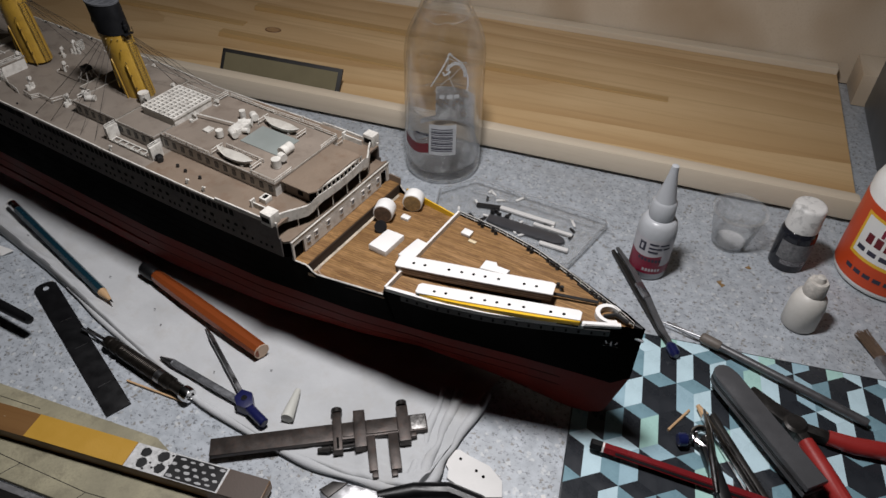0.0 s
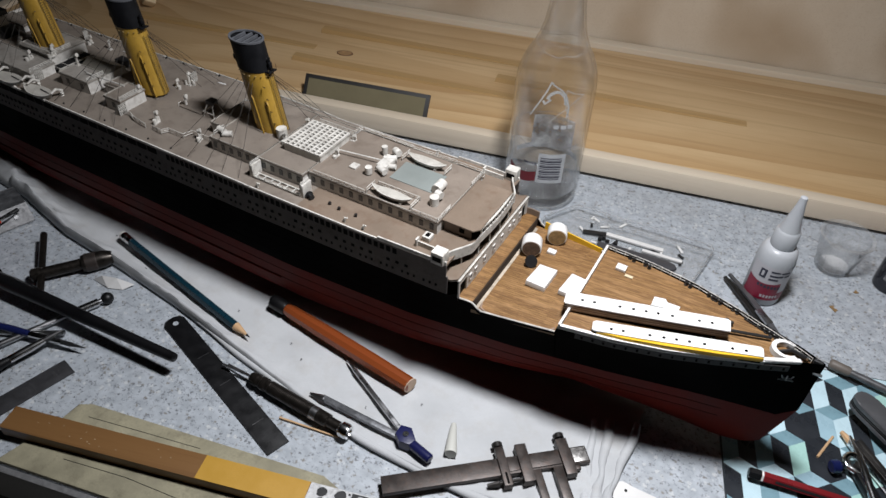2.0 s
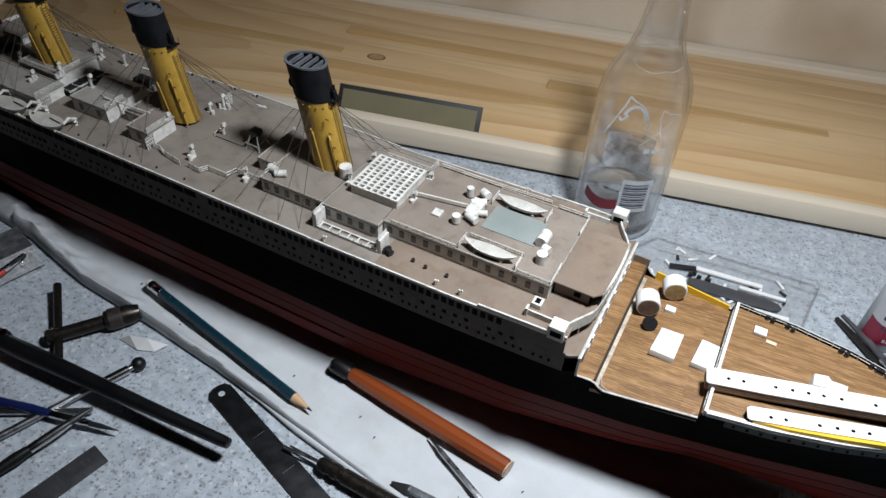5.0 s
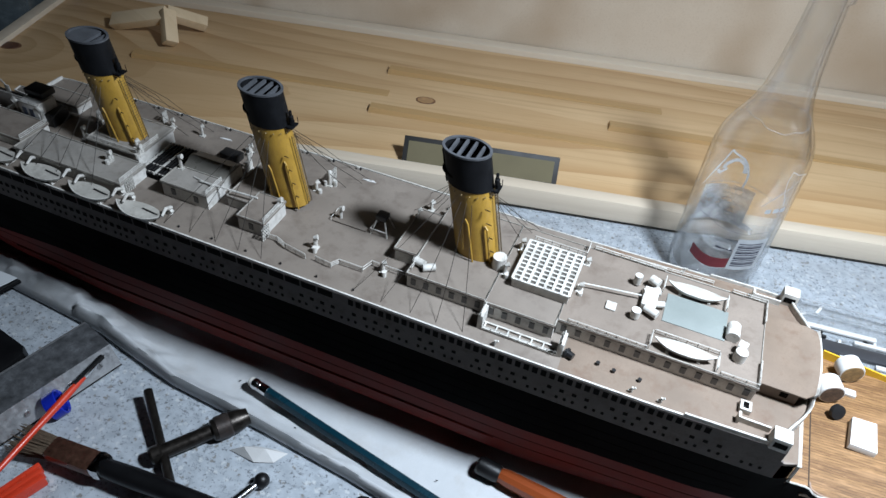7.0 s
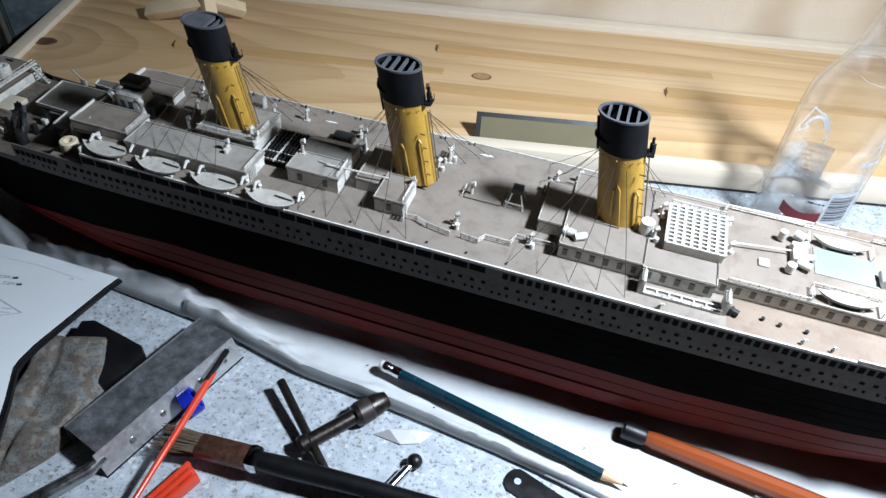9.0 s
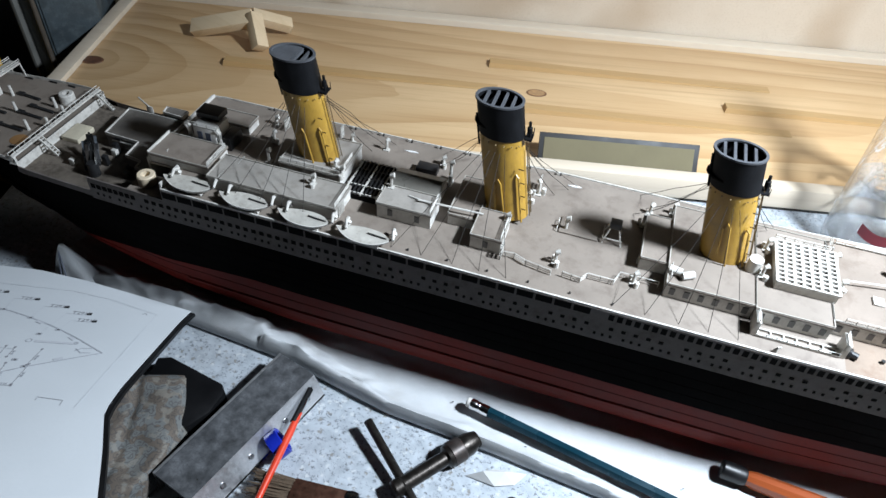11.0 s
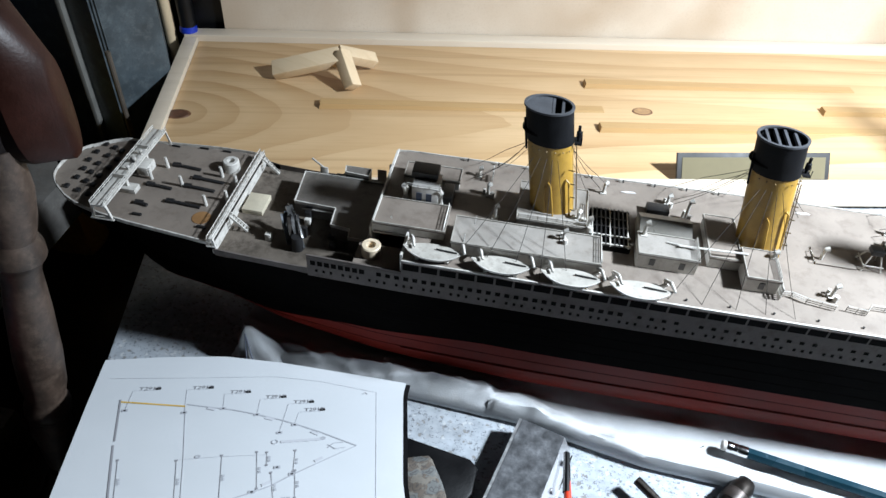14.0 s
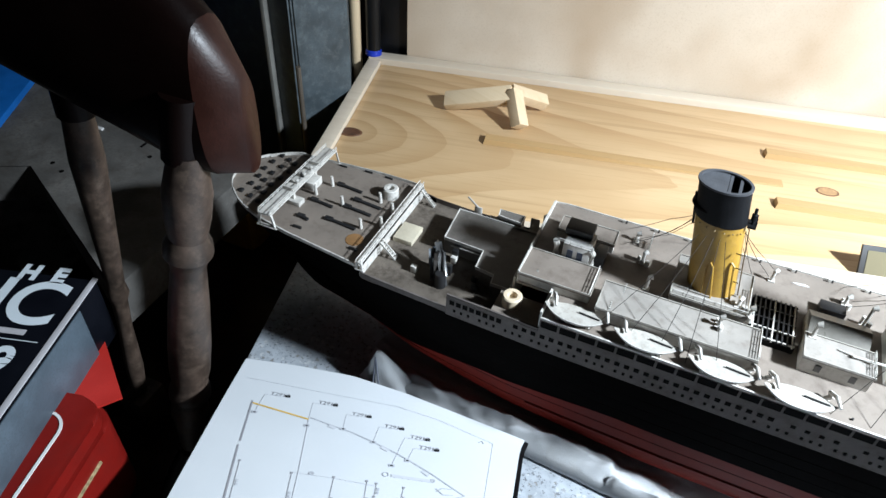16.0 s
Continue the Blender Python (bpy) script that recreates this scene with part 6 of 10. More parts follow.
def cloth():
    bm = B()
    n, m = 260, 44
    rows = []
    cum = [0.0]
    for a, b in zip(EDGE, EDGE[1:]):
        cum.append(cum[-1] + math.dist(a, b))
    for i in range(n + 1):
        s = cum[-1] * i / n
        ex, ey = float(np.interp(s, cum, [p[0] for p in EDGE])), float(np.interp(s, cum, [p[1] for p in EDGE]))
        ex += 0.0012 * math.sin(s * 55) * (1 if ex < -0.05 else 0.4)
        bulk = float(np.interp(ex, [-0.29, -0.262, -0.235, -0.2, -0.16, -0.12, -0.05, 0.08, 0.13, 0.18, 0.28, 0.31, 0.335], [0.002, 0.004, 0.0075, 0.0095, 0.0135, 0.0100, 0.0075, 0.0055, 0.0036, 0.0014, 0.0012, 0.0026, 0.003]))
        roll = float(np.interp(ex, [-0.29, -0.14, -0.05, 0.2, 0.347], [0.024, 0.026, 0.013, 0.010, 0.016]))
        row = []
        for k in range(m + 1):
            t = k / m
            w = 0.12 * t ** 1.7
            tx, ty = ex + (0.10 if ex > 0.3 else 0) * 0, ey + w
            q = w / roll
            pk = 0.38 if ex < -0.14 else 0.16
            hill = bulk * ((q / pk) ** 0.55 if q < pk else max(0.0, 1 - (q - pk) / (1 - pk)) ** 1.5)
            base = 0.0028 * min(1, w / 0.0012)
            lump = float(np.interp(ex, [-0.29, -0.12, -0.04, 0.2, 0.27, 0.3], [1.0, 1.0, 0.65, 0.5, 0.8, 0.9]))
            ridge = 1 - abs(noise.noise(Vector((tx * 22 + ty * 30, ty * 70 - tx * 9, 0.4)))) * 2.2
            crease = 1 - abs(noise.noise(Vector((tx * 60, ty * 120 + tx * 20, 5.1)))) * 2.4
            wr = (0.0030 * max(0, ridge) ** 3 + 0.0016 * max(0, crease) ** 3 - 0.0012) * lump * min(1, w / 0.006)
            fold = 0.0022 * max(0, math.sin((tx * 0.8 + ty * 0.5) * 260)) * (1 if ex > 0.288 else 0) * min(1, w / 0.006) * max(0, 1 - w / 0.06)
            pleat = 1 - abs(noise.noise(Vector((tx * 14 + w * 60, w * 150 - tx * 25, 9.3)))) * 3
            wr += 0.0026 * max(0, pleat) ** 2 * lump * min(1, w / 0.006)
            row.append(bm.verts.new((tx, ty if k else ty + 0.0030, max(0.0004, base + hill + wr * min(1, hill / 0.004 + 0.32) + fold) if k else 0.0003)))
        rows.append(row)
    for a, b in zip(rows, rows[1:]):
        for k in range(m):
            bm.faces.new((a[k], b[k], b[k + 1], a[k + 1]))
    return bm


cloth_thing = thing("cotton_cloth", (0.03, -0.03, 0.0003), "crumpled white cotton cloth with rolled hem under the ship", "cloth")
part("cloth_sheet", cloth(), CLOTH, cloth_thing, smooth=80)
# the corner that stands up at the far end, with its woven stripes
def corner(z0, z1, n=28, m=16):
    bm = B()
    rings = []
    for j in range(m + 1):
        t = j / m
        cx, cy = -0.2645 - 0.0065 * t ** 1.3, -0.0525 + 0.0015 * t
        a, b = 0.0150 * (1 - t) ** 0.85 + 0.0016, 0.0062 * (1 - t) + 0.0010
        ring = []
        for k in range(n):
            g = 2 * math.pi * k / n
            c = 1 + 0.16 * math.sin(5 * g + 2 * t) * (1 - t) + 0.10 * noise.noise(Vector((math.cos(g) * 2, math.sin(g) * 2, t * 4)))
            ring.append(bm.verts.new((cx + a * c * math.cos(g), cy + b * c * math.sin(g) + 0.15 * a * math.cos(g), z0 + (z1 - z0) * t)))
        rings.append(ring)
    for p, q in zip(rings, rings[1:]):
        for k in range(n):
            bm.faces.new((p[k], p[(k + 1) % n], q[(k + 1) % n], q[k]))
    bm.faces.new(rings[-1])
    return bm


part("raised_corner", corner(0.0006, 0.0255), CLOTH, cloth_thing, "cloth corner standing up", smooth=80)
STRIPE = mat("woven_grey_stripe", (0.12, 0.13, 0.16), 0.9, var=0.2, spec=0.1)
for dx in (0.0, 0.0042):
    part("stripe", tube(B(), [(-0.2712 + dx * (1 - t) - 0.0012 * t, -0.0600 + 0.0068 * t, 0.004 + 0.018 * t) for t in np.linspace(0, 1, 8)], 0.00045, 6), STRIPE, cloth_thing)
# loose folds gathered along the short end, and the rolled hem
FOLDS = (("fold", [(0.334, -0.020), (0.3345, -0.049), (0.3345, -0.066), (0.336, -0.080), (0.3345, -0.088)], 0.0030, 0.0024),
         ("fold", [(0.320, -0.026), (0.326, -0.053), (0.3285, -0.067), (0.331, -0.083), (0.332, -0.089)], 0.0032, 0.0024),
         ("fold", [(0.312, -0.030), (0.3195, -0.057), (0.3235, -0.070), (0.3255, -0.084), (0.329, -0.092)], 0.0026, 0.0024),
         ("hem", [(0.262, -0.1065), (0.284, -0.1035), (0.302, -0.0995), (0.319, -0.0945), (0.334, -0.087)], 0.0027, 0.0024),
         ("hem", [(0.075, -0.0905), (0.11, -0.096), (0.16, -0.103), (0.21, -0.1075), (0.263, -0.1065)], 0.0021, 0.0021))
for nm, path, r, z in FOLDS:
    n = 24
    steps = np.linspace(0, 1, len(path))
    cx = [float(np.interp(t, steps, [p[0] for p in path])) for t in np.linspace(0, 1, n)]
    cy = [float(np.interp(t, steps, [p[1] for p in path])) for t in np.linspace(0, 1, n)]
    pts = [(x + 0.0006 * math.sin(21 * k / n), y, z + 0.0005 * math.sin(9 * k / n + r * 900)) for k, (x, y) in enumerate(zip(cx, cy))]
    part(nm, tube(B(), pts, [r * (0.75 + 0.25 * math.sin(13 * k / n + r * 2000)) for k in range(n)], 10), CLOTH, cloth_thing, smooth=80)
for x, y, a in ((0.135, -0.075, 0.4), (0.148, -0.082, 1.2), (0.09, -0.071, 0.2), (0.03, -0.07, 0.9), (-0.03, -0.062, 0.5), (0.2, -0.09, 1.9), (0.06, -0.078, 2.3), (0.012, -0.0745, 0.1), (0.225, -0.072, 0.8)):
    whole("lint_speck", bar(B(), (x, y, 0.0042), (x + 0.0011 * math.cos(a), y + 0.0011 * math.sin(a), 0.0042), 0.0004, 0.0003), BLACK_PART, "dark speck of lint on the white cloth", "lint", "specks on the cloth")

# ---- glass bottle ----
BX, BY = 0.197, 0.153


def lathe(bm, x, y, profile, n=48):
    rings = [[bm.verts.new((x + r * math.cos(2 * math.pi * k / n), y + r * math.sin(2 * math.pi * k / n), z)) for k in range(n)] for z, r in profile]
    for a, b in zip(rings, rings[1:]):
        for k in range(n):
            bm.faces.new((a[k], a[(k + 1) % n], b[(k + 1) % n], b[k]))
    bm.faces.new(list(reversed(rings[0])))
    bm.faces.new(rings[-1])
    return bm


def curved_patch(x, y, r, a0, a1, z0, z1, n=14, wave=0.0):
    """A thin printed patch that hugs a round bottle; angles in degrees."""
    bm = B()
    lo, hi = [], []
    for k in range(n + 1):
        a = radians(a0 + (a1 - a0) * k / n)
        dz = wave * math.sin(math.pi * k / n)
        lo.append(bm.verts.new((x + r * math.cos(a), y + r * math.sin(a), z0 + dz)))
        hi.append(bm.verts.new((x + r * math.cos(a), y + r * math.sin(a), z1 + dz)))
    for k in range(n):
        bm.faces.new((lo[k], lo[k + 1], hi[k + 1], hi[k]))
    return bm


bottle = thing("glass_bottle", (BX, BY, 0), "empty clear glass bottle with white print, standing on the bench", "bottle")
outer = [(0.0002, 0.0215), (0.0012, 0.0258), (0.004, 0.0281), (0.010, 0.0284), (0.092, 0.0284), (0.099, 0.0279), (0.105, 0.0269), (0.110, 0.0253), (0.116, 0.0226), (0.122, 0.0192), (0.129, 0.0162), (0.138, 0.0137), (0.150, 0.0119), (0.165, 0.0106), (0.187, 0.0093), (0.190, 0.0093), (0.1910, 0.0112), (0.1945, 0.0113), (0.1950, 0.0104), (0.2060, 0.0104), (0.2085, 0.0098)]
inner = [(0.2080, 0.0078), (0.19, 0.0074), (0.165, 0.0087), (0.150, 0.0100), (0.138, 0.0118), (0.129, 0.0143), (0.122, 0.0173), (0.116, 0.0206), (0.110, 0.0233), (0.105, 0.0249), (0.099, 0.0259), (0.092, 0.0264), (0.012, 0.0264), (0.007, 0.0222), (0.0085, 0.010), (0.0095, 0.0005)]
part("dried_rinse", lathe(B(), BX, BY, [(0.0098, 0.0262), (0.0102, 0.0235), (0.0092, 0.0120), (0.0096, 0.0006)], 40), CLEAR_PLASTIC, bottle, "cloudy dried film on the bottom", smooth=60)
bg = part("glass_body", lathe(B(), BX, BY, outer + inner, 64), CLEAR, bottle, "clear glass body", smooth=60)
def tide_mark(z, r, swing, thick):
    """A wavering line of dried film on the inside of the bottle."""
    pts = []
    for k in range(61):
        a = 2 * math.pi * k / 60
        dz = swing * (math.sin(2 * a + 0.6) + 0.5 * math.sin(5 * a) + 0.3 * math.sin(11 * a))
        pts.append((BX + (r - 0.45 * dz) * math.cos(a), BY + (r - 0.45 * dz) * math.sin(a), z + dz))
    return tube(B(), pts, [thick * (0.6 + 0.5 * abs(math.sin(k * 0.7))) for k in range(61)], 5)


FILM = glass("dried_film", 0.9, 0.3, 0.16, 1.3)
part("tide_mark", tide_mark(0.1225, 0.0176, 0.0012, 0.00022), FILM, bottle, "whitish dried tide mark")
part("tide_mark", tide_mark(0.0560, 0.0262, 0.0008, 0.00022), FILM, bottle, "whitish dried tide mark")
PRINT_WHITE = mat("screen_print_white", (0.42, 0.43, 0.44), 0.6, var=0.15, scale=300)
PRINT_RED = mat("screen_print_red", (0.13, 0.008, 0.013), 0.5, var=0.1)
PRINT_DARK = mat("print_dark", (0.03, 0.03, 0.05), 0.6, var=0.1)
R1 = 0.0287
part("bar_code_label", curved_patch(BX, BY, R1, -79, -40, 0.0275, 0.0526), PRINT_WHITE, bottle, "white bar code patch")
for k in range(13):
    h = (0.0007, 0.0011, 0.0005)[k % 3]
    z = 0.0305 + 0.0015 * k
    part("code_bar", curved_patch(BX, BY, R1 + 0.0001, -76, -45, z, z + h, 8), PRINT_DARK, bottle)
part("red_band", curved_patch(BX, BY, R1, -128, -80, 0.0285, 0.0365, 16, -0.003), PRINT_RED, bottle, "dark red printed band")
for a0, a1, z0, z1 in ((-101, -94, 0.0420, 0.0434), (-92, -90, 0.0420, 0.0434), (-88, -86, 0.0420, 0.0434), (-84, -81, 0.0420, 0.0434)):
    part("printed_line", curved_patch(BX, BY, R1, a0, a1, z0, z1, 6), PRINT_DARK, bottle)
def print_path(pts, w):
    bm = B()
    for (a0, z0), (a1, z1) in zip(pts, pts[1:]):
        q = []
        d = Vector((radians(a1 - a0) * R1, z1 - z0)).normalized()
        for a, z, s in ((a0, z0, -1), (a1, z1, -1), (a1, z1, 1), (a0, z0, 1)):
            aa, zz = radians(a) - s * d.y * w / 2 / R1, z + s * d.x * w / 2
            q.append(bm.verts.new((BX + R1 * math.cos(aa), BY + R1 * math.sin(aa), zz)))
        bm.faces.new(q)
    return bm
PRINT_BRIGHT = mat("clean_white_print", (0.85, 0.86, 0.87), 0.6, var=0.08, scale=300)
PRINT_GREY = mat("faint_grey_print", (0.3, 0.31, 0.34), 0.6, var=0.2, scale=300)
HAZE_PRINT = glass("thin_white_print", 0.9, 0.6, 0.5, 1.3)
# the far side of the bottle, read through the glass
part("back_label", curved_patch(BX, BY, R1, 66, 134, 0.0262, 0.0515, 20), HAZE_PRINT, bottle, "thin white panel printed on the far side")
part("back_band", curved_patch(BX, BY, R1 + 0.0001, 48, 160, 0.0215, 0.0262, 30), HAZE_PRINT, bottle, "pale band round the far side")
for a0, a1, z in ((104, 130, 0.0480), (72, 100, 0.0485), (84, 126, 0.0445), (70, 82, 0.0440), (90, 128, 0.0405), (72, 118, 0.0368), (96, 128, 0.0330), (74, 92, 0.0325), (82, 124, 0.0292)):
    part("printed_line", curved_patch(BX, BY, R1 + 0.0002, a0, a1, z, z + 0.0007, 10), PRINT_GREY, bottle)
part("printed_motif", print_path([(142, 0.0518), (134, 0.0580), (126, 0.0648), (119, 0.0720), (114.5, 0.0785), (111, 0.0765), (106, 0.0749), (96.4, 0.0727), (90, 0.0695), (87, 0.0662), (84, 0.0620), (83, 0.0576), (84.3, 0.0504)], 0.0013), PRINT_BRIGHT, bottle, "white printed animal outline")
part("printed_motif", print_path([(117, 0.0640), (115.7, 0.0672), (108, 0.0705), (102, 0.0712), (97.6, 0.0705), (92, 0.0685), (89.5, 0.0650), (89, 0.0620)], 0.0026), PRINT_BRIGHT, bottle)
part("printed_motif", print_path([(124, 0.0632), (121, 0.0600), (112, 0.0640)], 0.0016), PRINT_BRIGHT, bottle)
# fine line work on the near side
part("printed_motif", print_path([(-72, 0.0785), (-58, 0.0865), (-50, 0.0895), (-40, 0.0945), (-28, 0.0985), (-44, 0.1005), (-54, 0.1035), (-55, 0.0965), (-52, 0.089), (-47, 0.0835), (-44, 0.079)], 0.0004), PRINT_WHITE, bottle, "thin white line drawing")
for a0, a1 in ((-65, -58), (-55, -47), (-45, -38)):
    part("printed_block", curved_patch(BX, BY, R1, a0, a1, 0.0735, 0.0765, 5), PRINT_WHITE, bottle)

# ---- nameplate, timber offcut ----
plate = thing("metal_nameplate", bench(0.06, 0.152, 0.0135), "blank pewter nameplate with dark border, propped on the pine board", "nameplate")
PEWTER = mat("brushed_pewter", (0.162, 0.140, 0.085), 0.75, metal=0.0, var=0.08, scale=60, fine=2000, spec=0.1)
PEWTER_EDGE = mat("dark_pewter", (0.022, 0.0205, 0.0195), 0.6, metal=0.0, var=0.15)
tilt = Matrix.Translation(bench(0.003, 0.1475, 0.0137)) @ Matrix.Rotation(TURN_BENCH + radians(0.8), 4, "Z") @ Matrix.Rotation(radians(54), 4, "X")
part("plate_border", box(B(), 0, 0.1145, 0, 0.0225, -0.0022, 0.0, 0.0004, tilt), PEWTER_EDGE, plate, "dark border")
part("plate_face", box(B(), 0.0036, 0.1109, 0.0034, 0.0191, 0.0001, 0.0004, 0, tilt), PEWTER, plate, "dull metal face")
part("plate_prop", box(B(), 0.04, 0.075, 0.0045, 0.018, -0.009, -0.0023, 0, tilt), PEWTER_EDGE, plate)

offcut = thing("timber_offcut", (-0.305, 0.222, 0.0135), "mitred three-armed pine offcut lying on the board", "wood offcut")
PALE_PINE = wood("pale_pine_offcut", (0.66, 0.52, 0.34), (0.5, 0.36, 0.2), radians(20), ring=90, stretch=0.1, contrast=0.5)
def arm(name, a, b, w, h, up):
    return part(name, bar(B(), a, b, w, h, 0.0004, up), PALE_PINE, offcut)
arm("long_arm", (-0.2965, 0.2225, 0.0345), (-0.3495, 0.2125, 0.0195), 0.0135, 0.009, (0.1, -0.5, 0.9))
arm("front_arm", (-0.2960, 0.2240, 0.0375), (-0.2815, 0.2045, 0.0190), 0.0115, 0.0095, (0.5, 0.2, 0.8))
arm("back_arm", (-0.2985, 0.2260, 0.0350), (-0.2745, 0.2470, 0.0210), 0.0105, 0.009, (0.2, -0.3, 0.9))

# ---- small bottles and pots ----
def lathe_part(name, x, y, prof, material, parent, label="", n=32):
    return part(name, lathe(B(), x, y, prof, n), material, parent, label, smooth=50)


CLOUDY = mat("cloudy_plastic", (0.42, 0.435, 0.455), 0.4, var=0.04)
x, y = 0.3715, 0.1265
ca = thing("glue_bottle", (x, y, 0), "small translucent glue bottle with crimson label and tall nozzle", "glue bottle")
lathe_part("body", x, y, [(0.0002, 0.0109), (0.0012, 0.0120), (0.036, 0.0120), (0.041, 0.0111), (0.044, 0.0091), (0.0445, 0.0074)], CLOUDY, ca, "cloudy plastic body")
lathe_part("collar", x, y, [(0.0445, 0.0074), (0.046, 0.0078), (0.056, 0.0075), (0.0575, 0.0063)], CLOUDY, ca)
lathe_part("nozzle", x, y, [(0.0575, 0.0063), (0.064, 0.0049), (0.077, 0.0026), (0.082, 0.0021), (0.0825, 0.0010)], CLOUDY, ca, "tapering nozzle")
LABEL_GREY, CRIMSON = mat("label_silver", (0.45, 0.44, 0.46), 0.4, var=0.06), mat("label_crimson", (0.2, 0.008, 0.03), 0.4, var=0.1)
r = 0.0123
part("label", curved_patch(x, y, r, -150, 20, 0.006, 0.0335, 24), LABEL_GREY, ca, "silver-white label")
part("label_band", curved_patch(x, y, r + 0.0001, -150, 20, 0.0062, 0.0130, 24), CRIMSON, ca, "crimson foot of the label")
part("label_band", curved_patch(x, y, r + 0.0001, -150, -45, 0.0133, 0.0215, 18, -0.0016), CRIMSON, ca, "crimson sweep of the label")
part("label_mark", curved_patch(x, y, r + 0.0002, -118, -98, 0.0240, 0.0310, 6), PRINT_DARK, ca, "black maker's block")
part("label_mark", curved_patch(x, y, r + 0.0003, -112, -105, 0.0255, 0.0295, 4), LABEL_GREY, ca)
for a0, a1, z in ((-88, -62, 0.0300), (-58, -30, 0.0296), (-88, -50, 0.0268), (-46, -25, 0.0266), (-88, -60, 0.0238)):
    part("label_bar", curved_patch(x, y, r + 0.0002, a0, a1, z, z + 0.0013, 8), PRINT_DARK, ca)
for k in range(7):
    part("label_letter_bar", curved_patch(x, y, r + 0.0003, -112 + 10 * k, -105 + 10 * k, 0.0168 - 0.0001 * k, 0.0192 - 0.0001 * k, 4), PRINT_DARK, ca)
for k in range(6):
    part("label_letter_bar", curved_patch(x, y, r + 0.0002, -92 + 9 * k, -86 + 9 * k, 0.0085, 0.0108, 4), LABEL_GREY, ca)

x, y = 0.4105, 0.183
cup = thing("plastic_cup", (x, y, 0), "small clear plastic sauce cup with dried residue on the bench", "plastic cup")
lathe_part("cup_wall", x, y, [(0.0002, 0.0108), (0.001, 0.0120), (0.012, 0.0136), (0.0125, 0.0142), (0.027, 0.0162), (0.0278, 0.0182), (0.0288, 0.0182), (0.0284, 0.0155), (0.013, 0.0133), (0.0018, 0.0112), (0.0016, 0.0004)], CLEAR_PLASTIC, cup, "clear ribbed wall", 40)
part("residue", lathe(B(), x, y, [(0.0019, 0.0105), (0.0024, 0.0102)], 24), mat("dried_glue", (0.5, 0.5, 0.5), 0.5, var=0.1), cup, "whitish residue")

x, y = 0.448, 0.1835
jar = thing("paint_jar", (x, y, 0), "small dark paint jar with a chipped white cap, on the bench", "paint jar")
lathe_part("jar_body", x, y, [(0.0002, 0.0098), (0.001, 0.0113), (0.027, 0.0113), (0.0305, 0.0104), (0.031, 0.0095)], mat("dark_paint_glass", (0.012, 0.013, 0.018), 0.12, var=0.2), jar, "dark glass body")
lathe_part("cap", x, y, [(0.031, 0.0098), (0.0315, 0.0104), (0.047, 0.0100), (0.0485, 0.0093), (0.049, 0.0079)], mat("chipped_cap", (0.66, 0.65, 0.63), 0.5, var=0.08, dirt=(0.05, 0.05, 0.05), dirt_amount=0.7), jar, "chipped white cap")
part("label", curved_patch(x, y, 0.01155, -130, 0, 0.010, 0.024, 16), mat("worn_label", (0.14, 0.14, 0.145), 0.6, var=0.5, scale=500), jar, "worn grey label")
for k in range(4):
    part("label_bar", curved_patch(x, y, 0.0116, -110, -30, 0.0065 + 0.0009 * k, 0.0068 + 0.0009 * k, 8), LABEL_GREY, jar)

x, y = 0.4665, 0.1305
wb = thing("white_dropper_bottle", (x, y, 0), "small squat white dropper bottle with a crusted neck, on the bench", "dropper bottle")
OLD_WHITE = mat("old_white_plastic", (0.6, 0.58, 0.54), 0.5, var=0.06, dirt=(0.45, 0.42, 0.37), dirt_amount=0.3)
lathe_part("body", x, y, [(0.0002, 0.0090), (0.0015, 0.0102), (0.018, 0.0102), (0.0235, 0.0090), (0.0262, 0.0065), (0.027, 0.0052)], OLD_WHITE, wb)
lathe_part("neck", x, y, [(0.0262, 0.0060), (0.0275, 0.0066), (0.0345, 0.0060), (0.0360, 0.0052), (0.0362, 0.0034), (0.0392, 0.0024), (0.0394, 0.0014)], mat("crusted_neck", (0.50, 0.47, 0.43), 0.6, var=0.25, scale=400), wb, "grey crusted neck")

x, y = 0.5045, 0.2075
mp = thing("craft_glue_jar", (x, y, 0), "round white craft glue jar with orange-red and yellow wrap", "glue jar")
WHITE_PLASTIC = mat("white_plastic", (0.74, 0.74, 0.72), 0.35, var=0.04)
lathe_part("body", x, y, [(0.0002, 0.028), (0.0018, 0.0302), (0.0045, 0.0305), (0.066, 0.0305), (0.0725, 0.0285), (0.078, 0.0235), (0.079, 0.022)], WHITE_PLASTIC, mp, "white plastic body", 48)
lathe_part("lid", x, y, [(0.079, 0.0225), (0.0795, 0.0242), (0.0945, 0.0242), (0.096, 0.0228), (0.0965, 0.018)], WHITE_PLASTIC, mp, "white screw lid", 48)
part("wrap", curved_patch(x, y, 0.0308, -190, 10, 0.0055, 0.060, 40), mat("orange_red_wrap", (0.56, 0.06, 0.012), 0.4, var=0.06), mp, "orange-red paper wrap")
part("yellow_panel", curved_patch(x, y, 0.0309, -146, -60, 0.0225, 0.0545, 20), mat("panel_yellow", (0.72, 0.42, 0.03), 0.4, var=0.04), mp)
part("white_panel", curved_patch(x, y, 0.0310, -142, -62, 0.025, 0.0525, 20), WHITE_PLASTIC, mp)
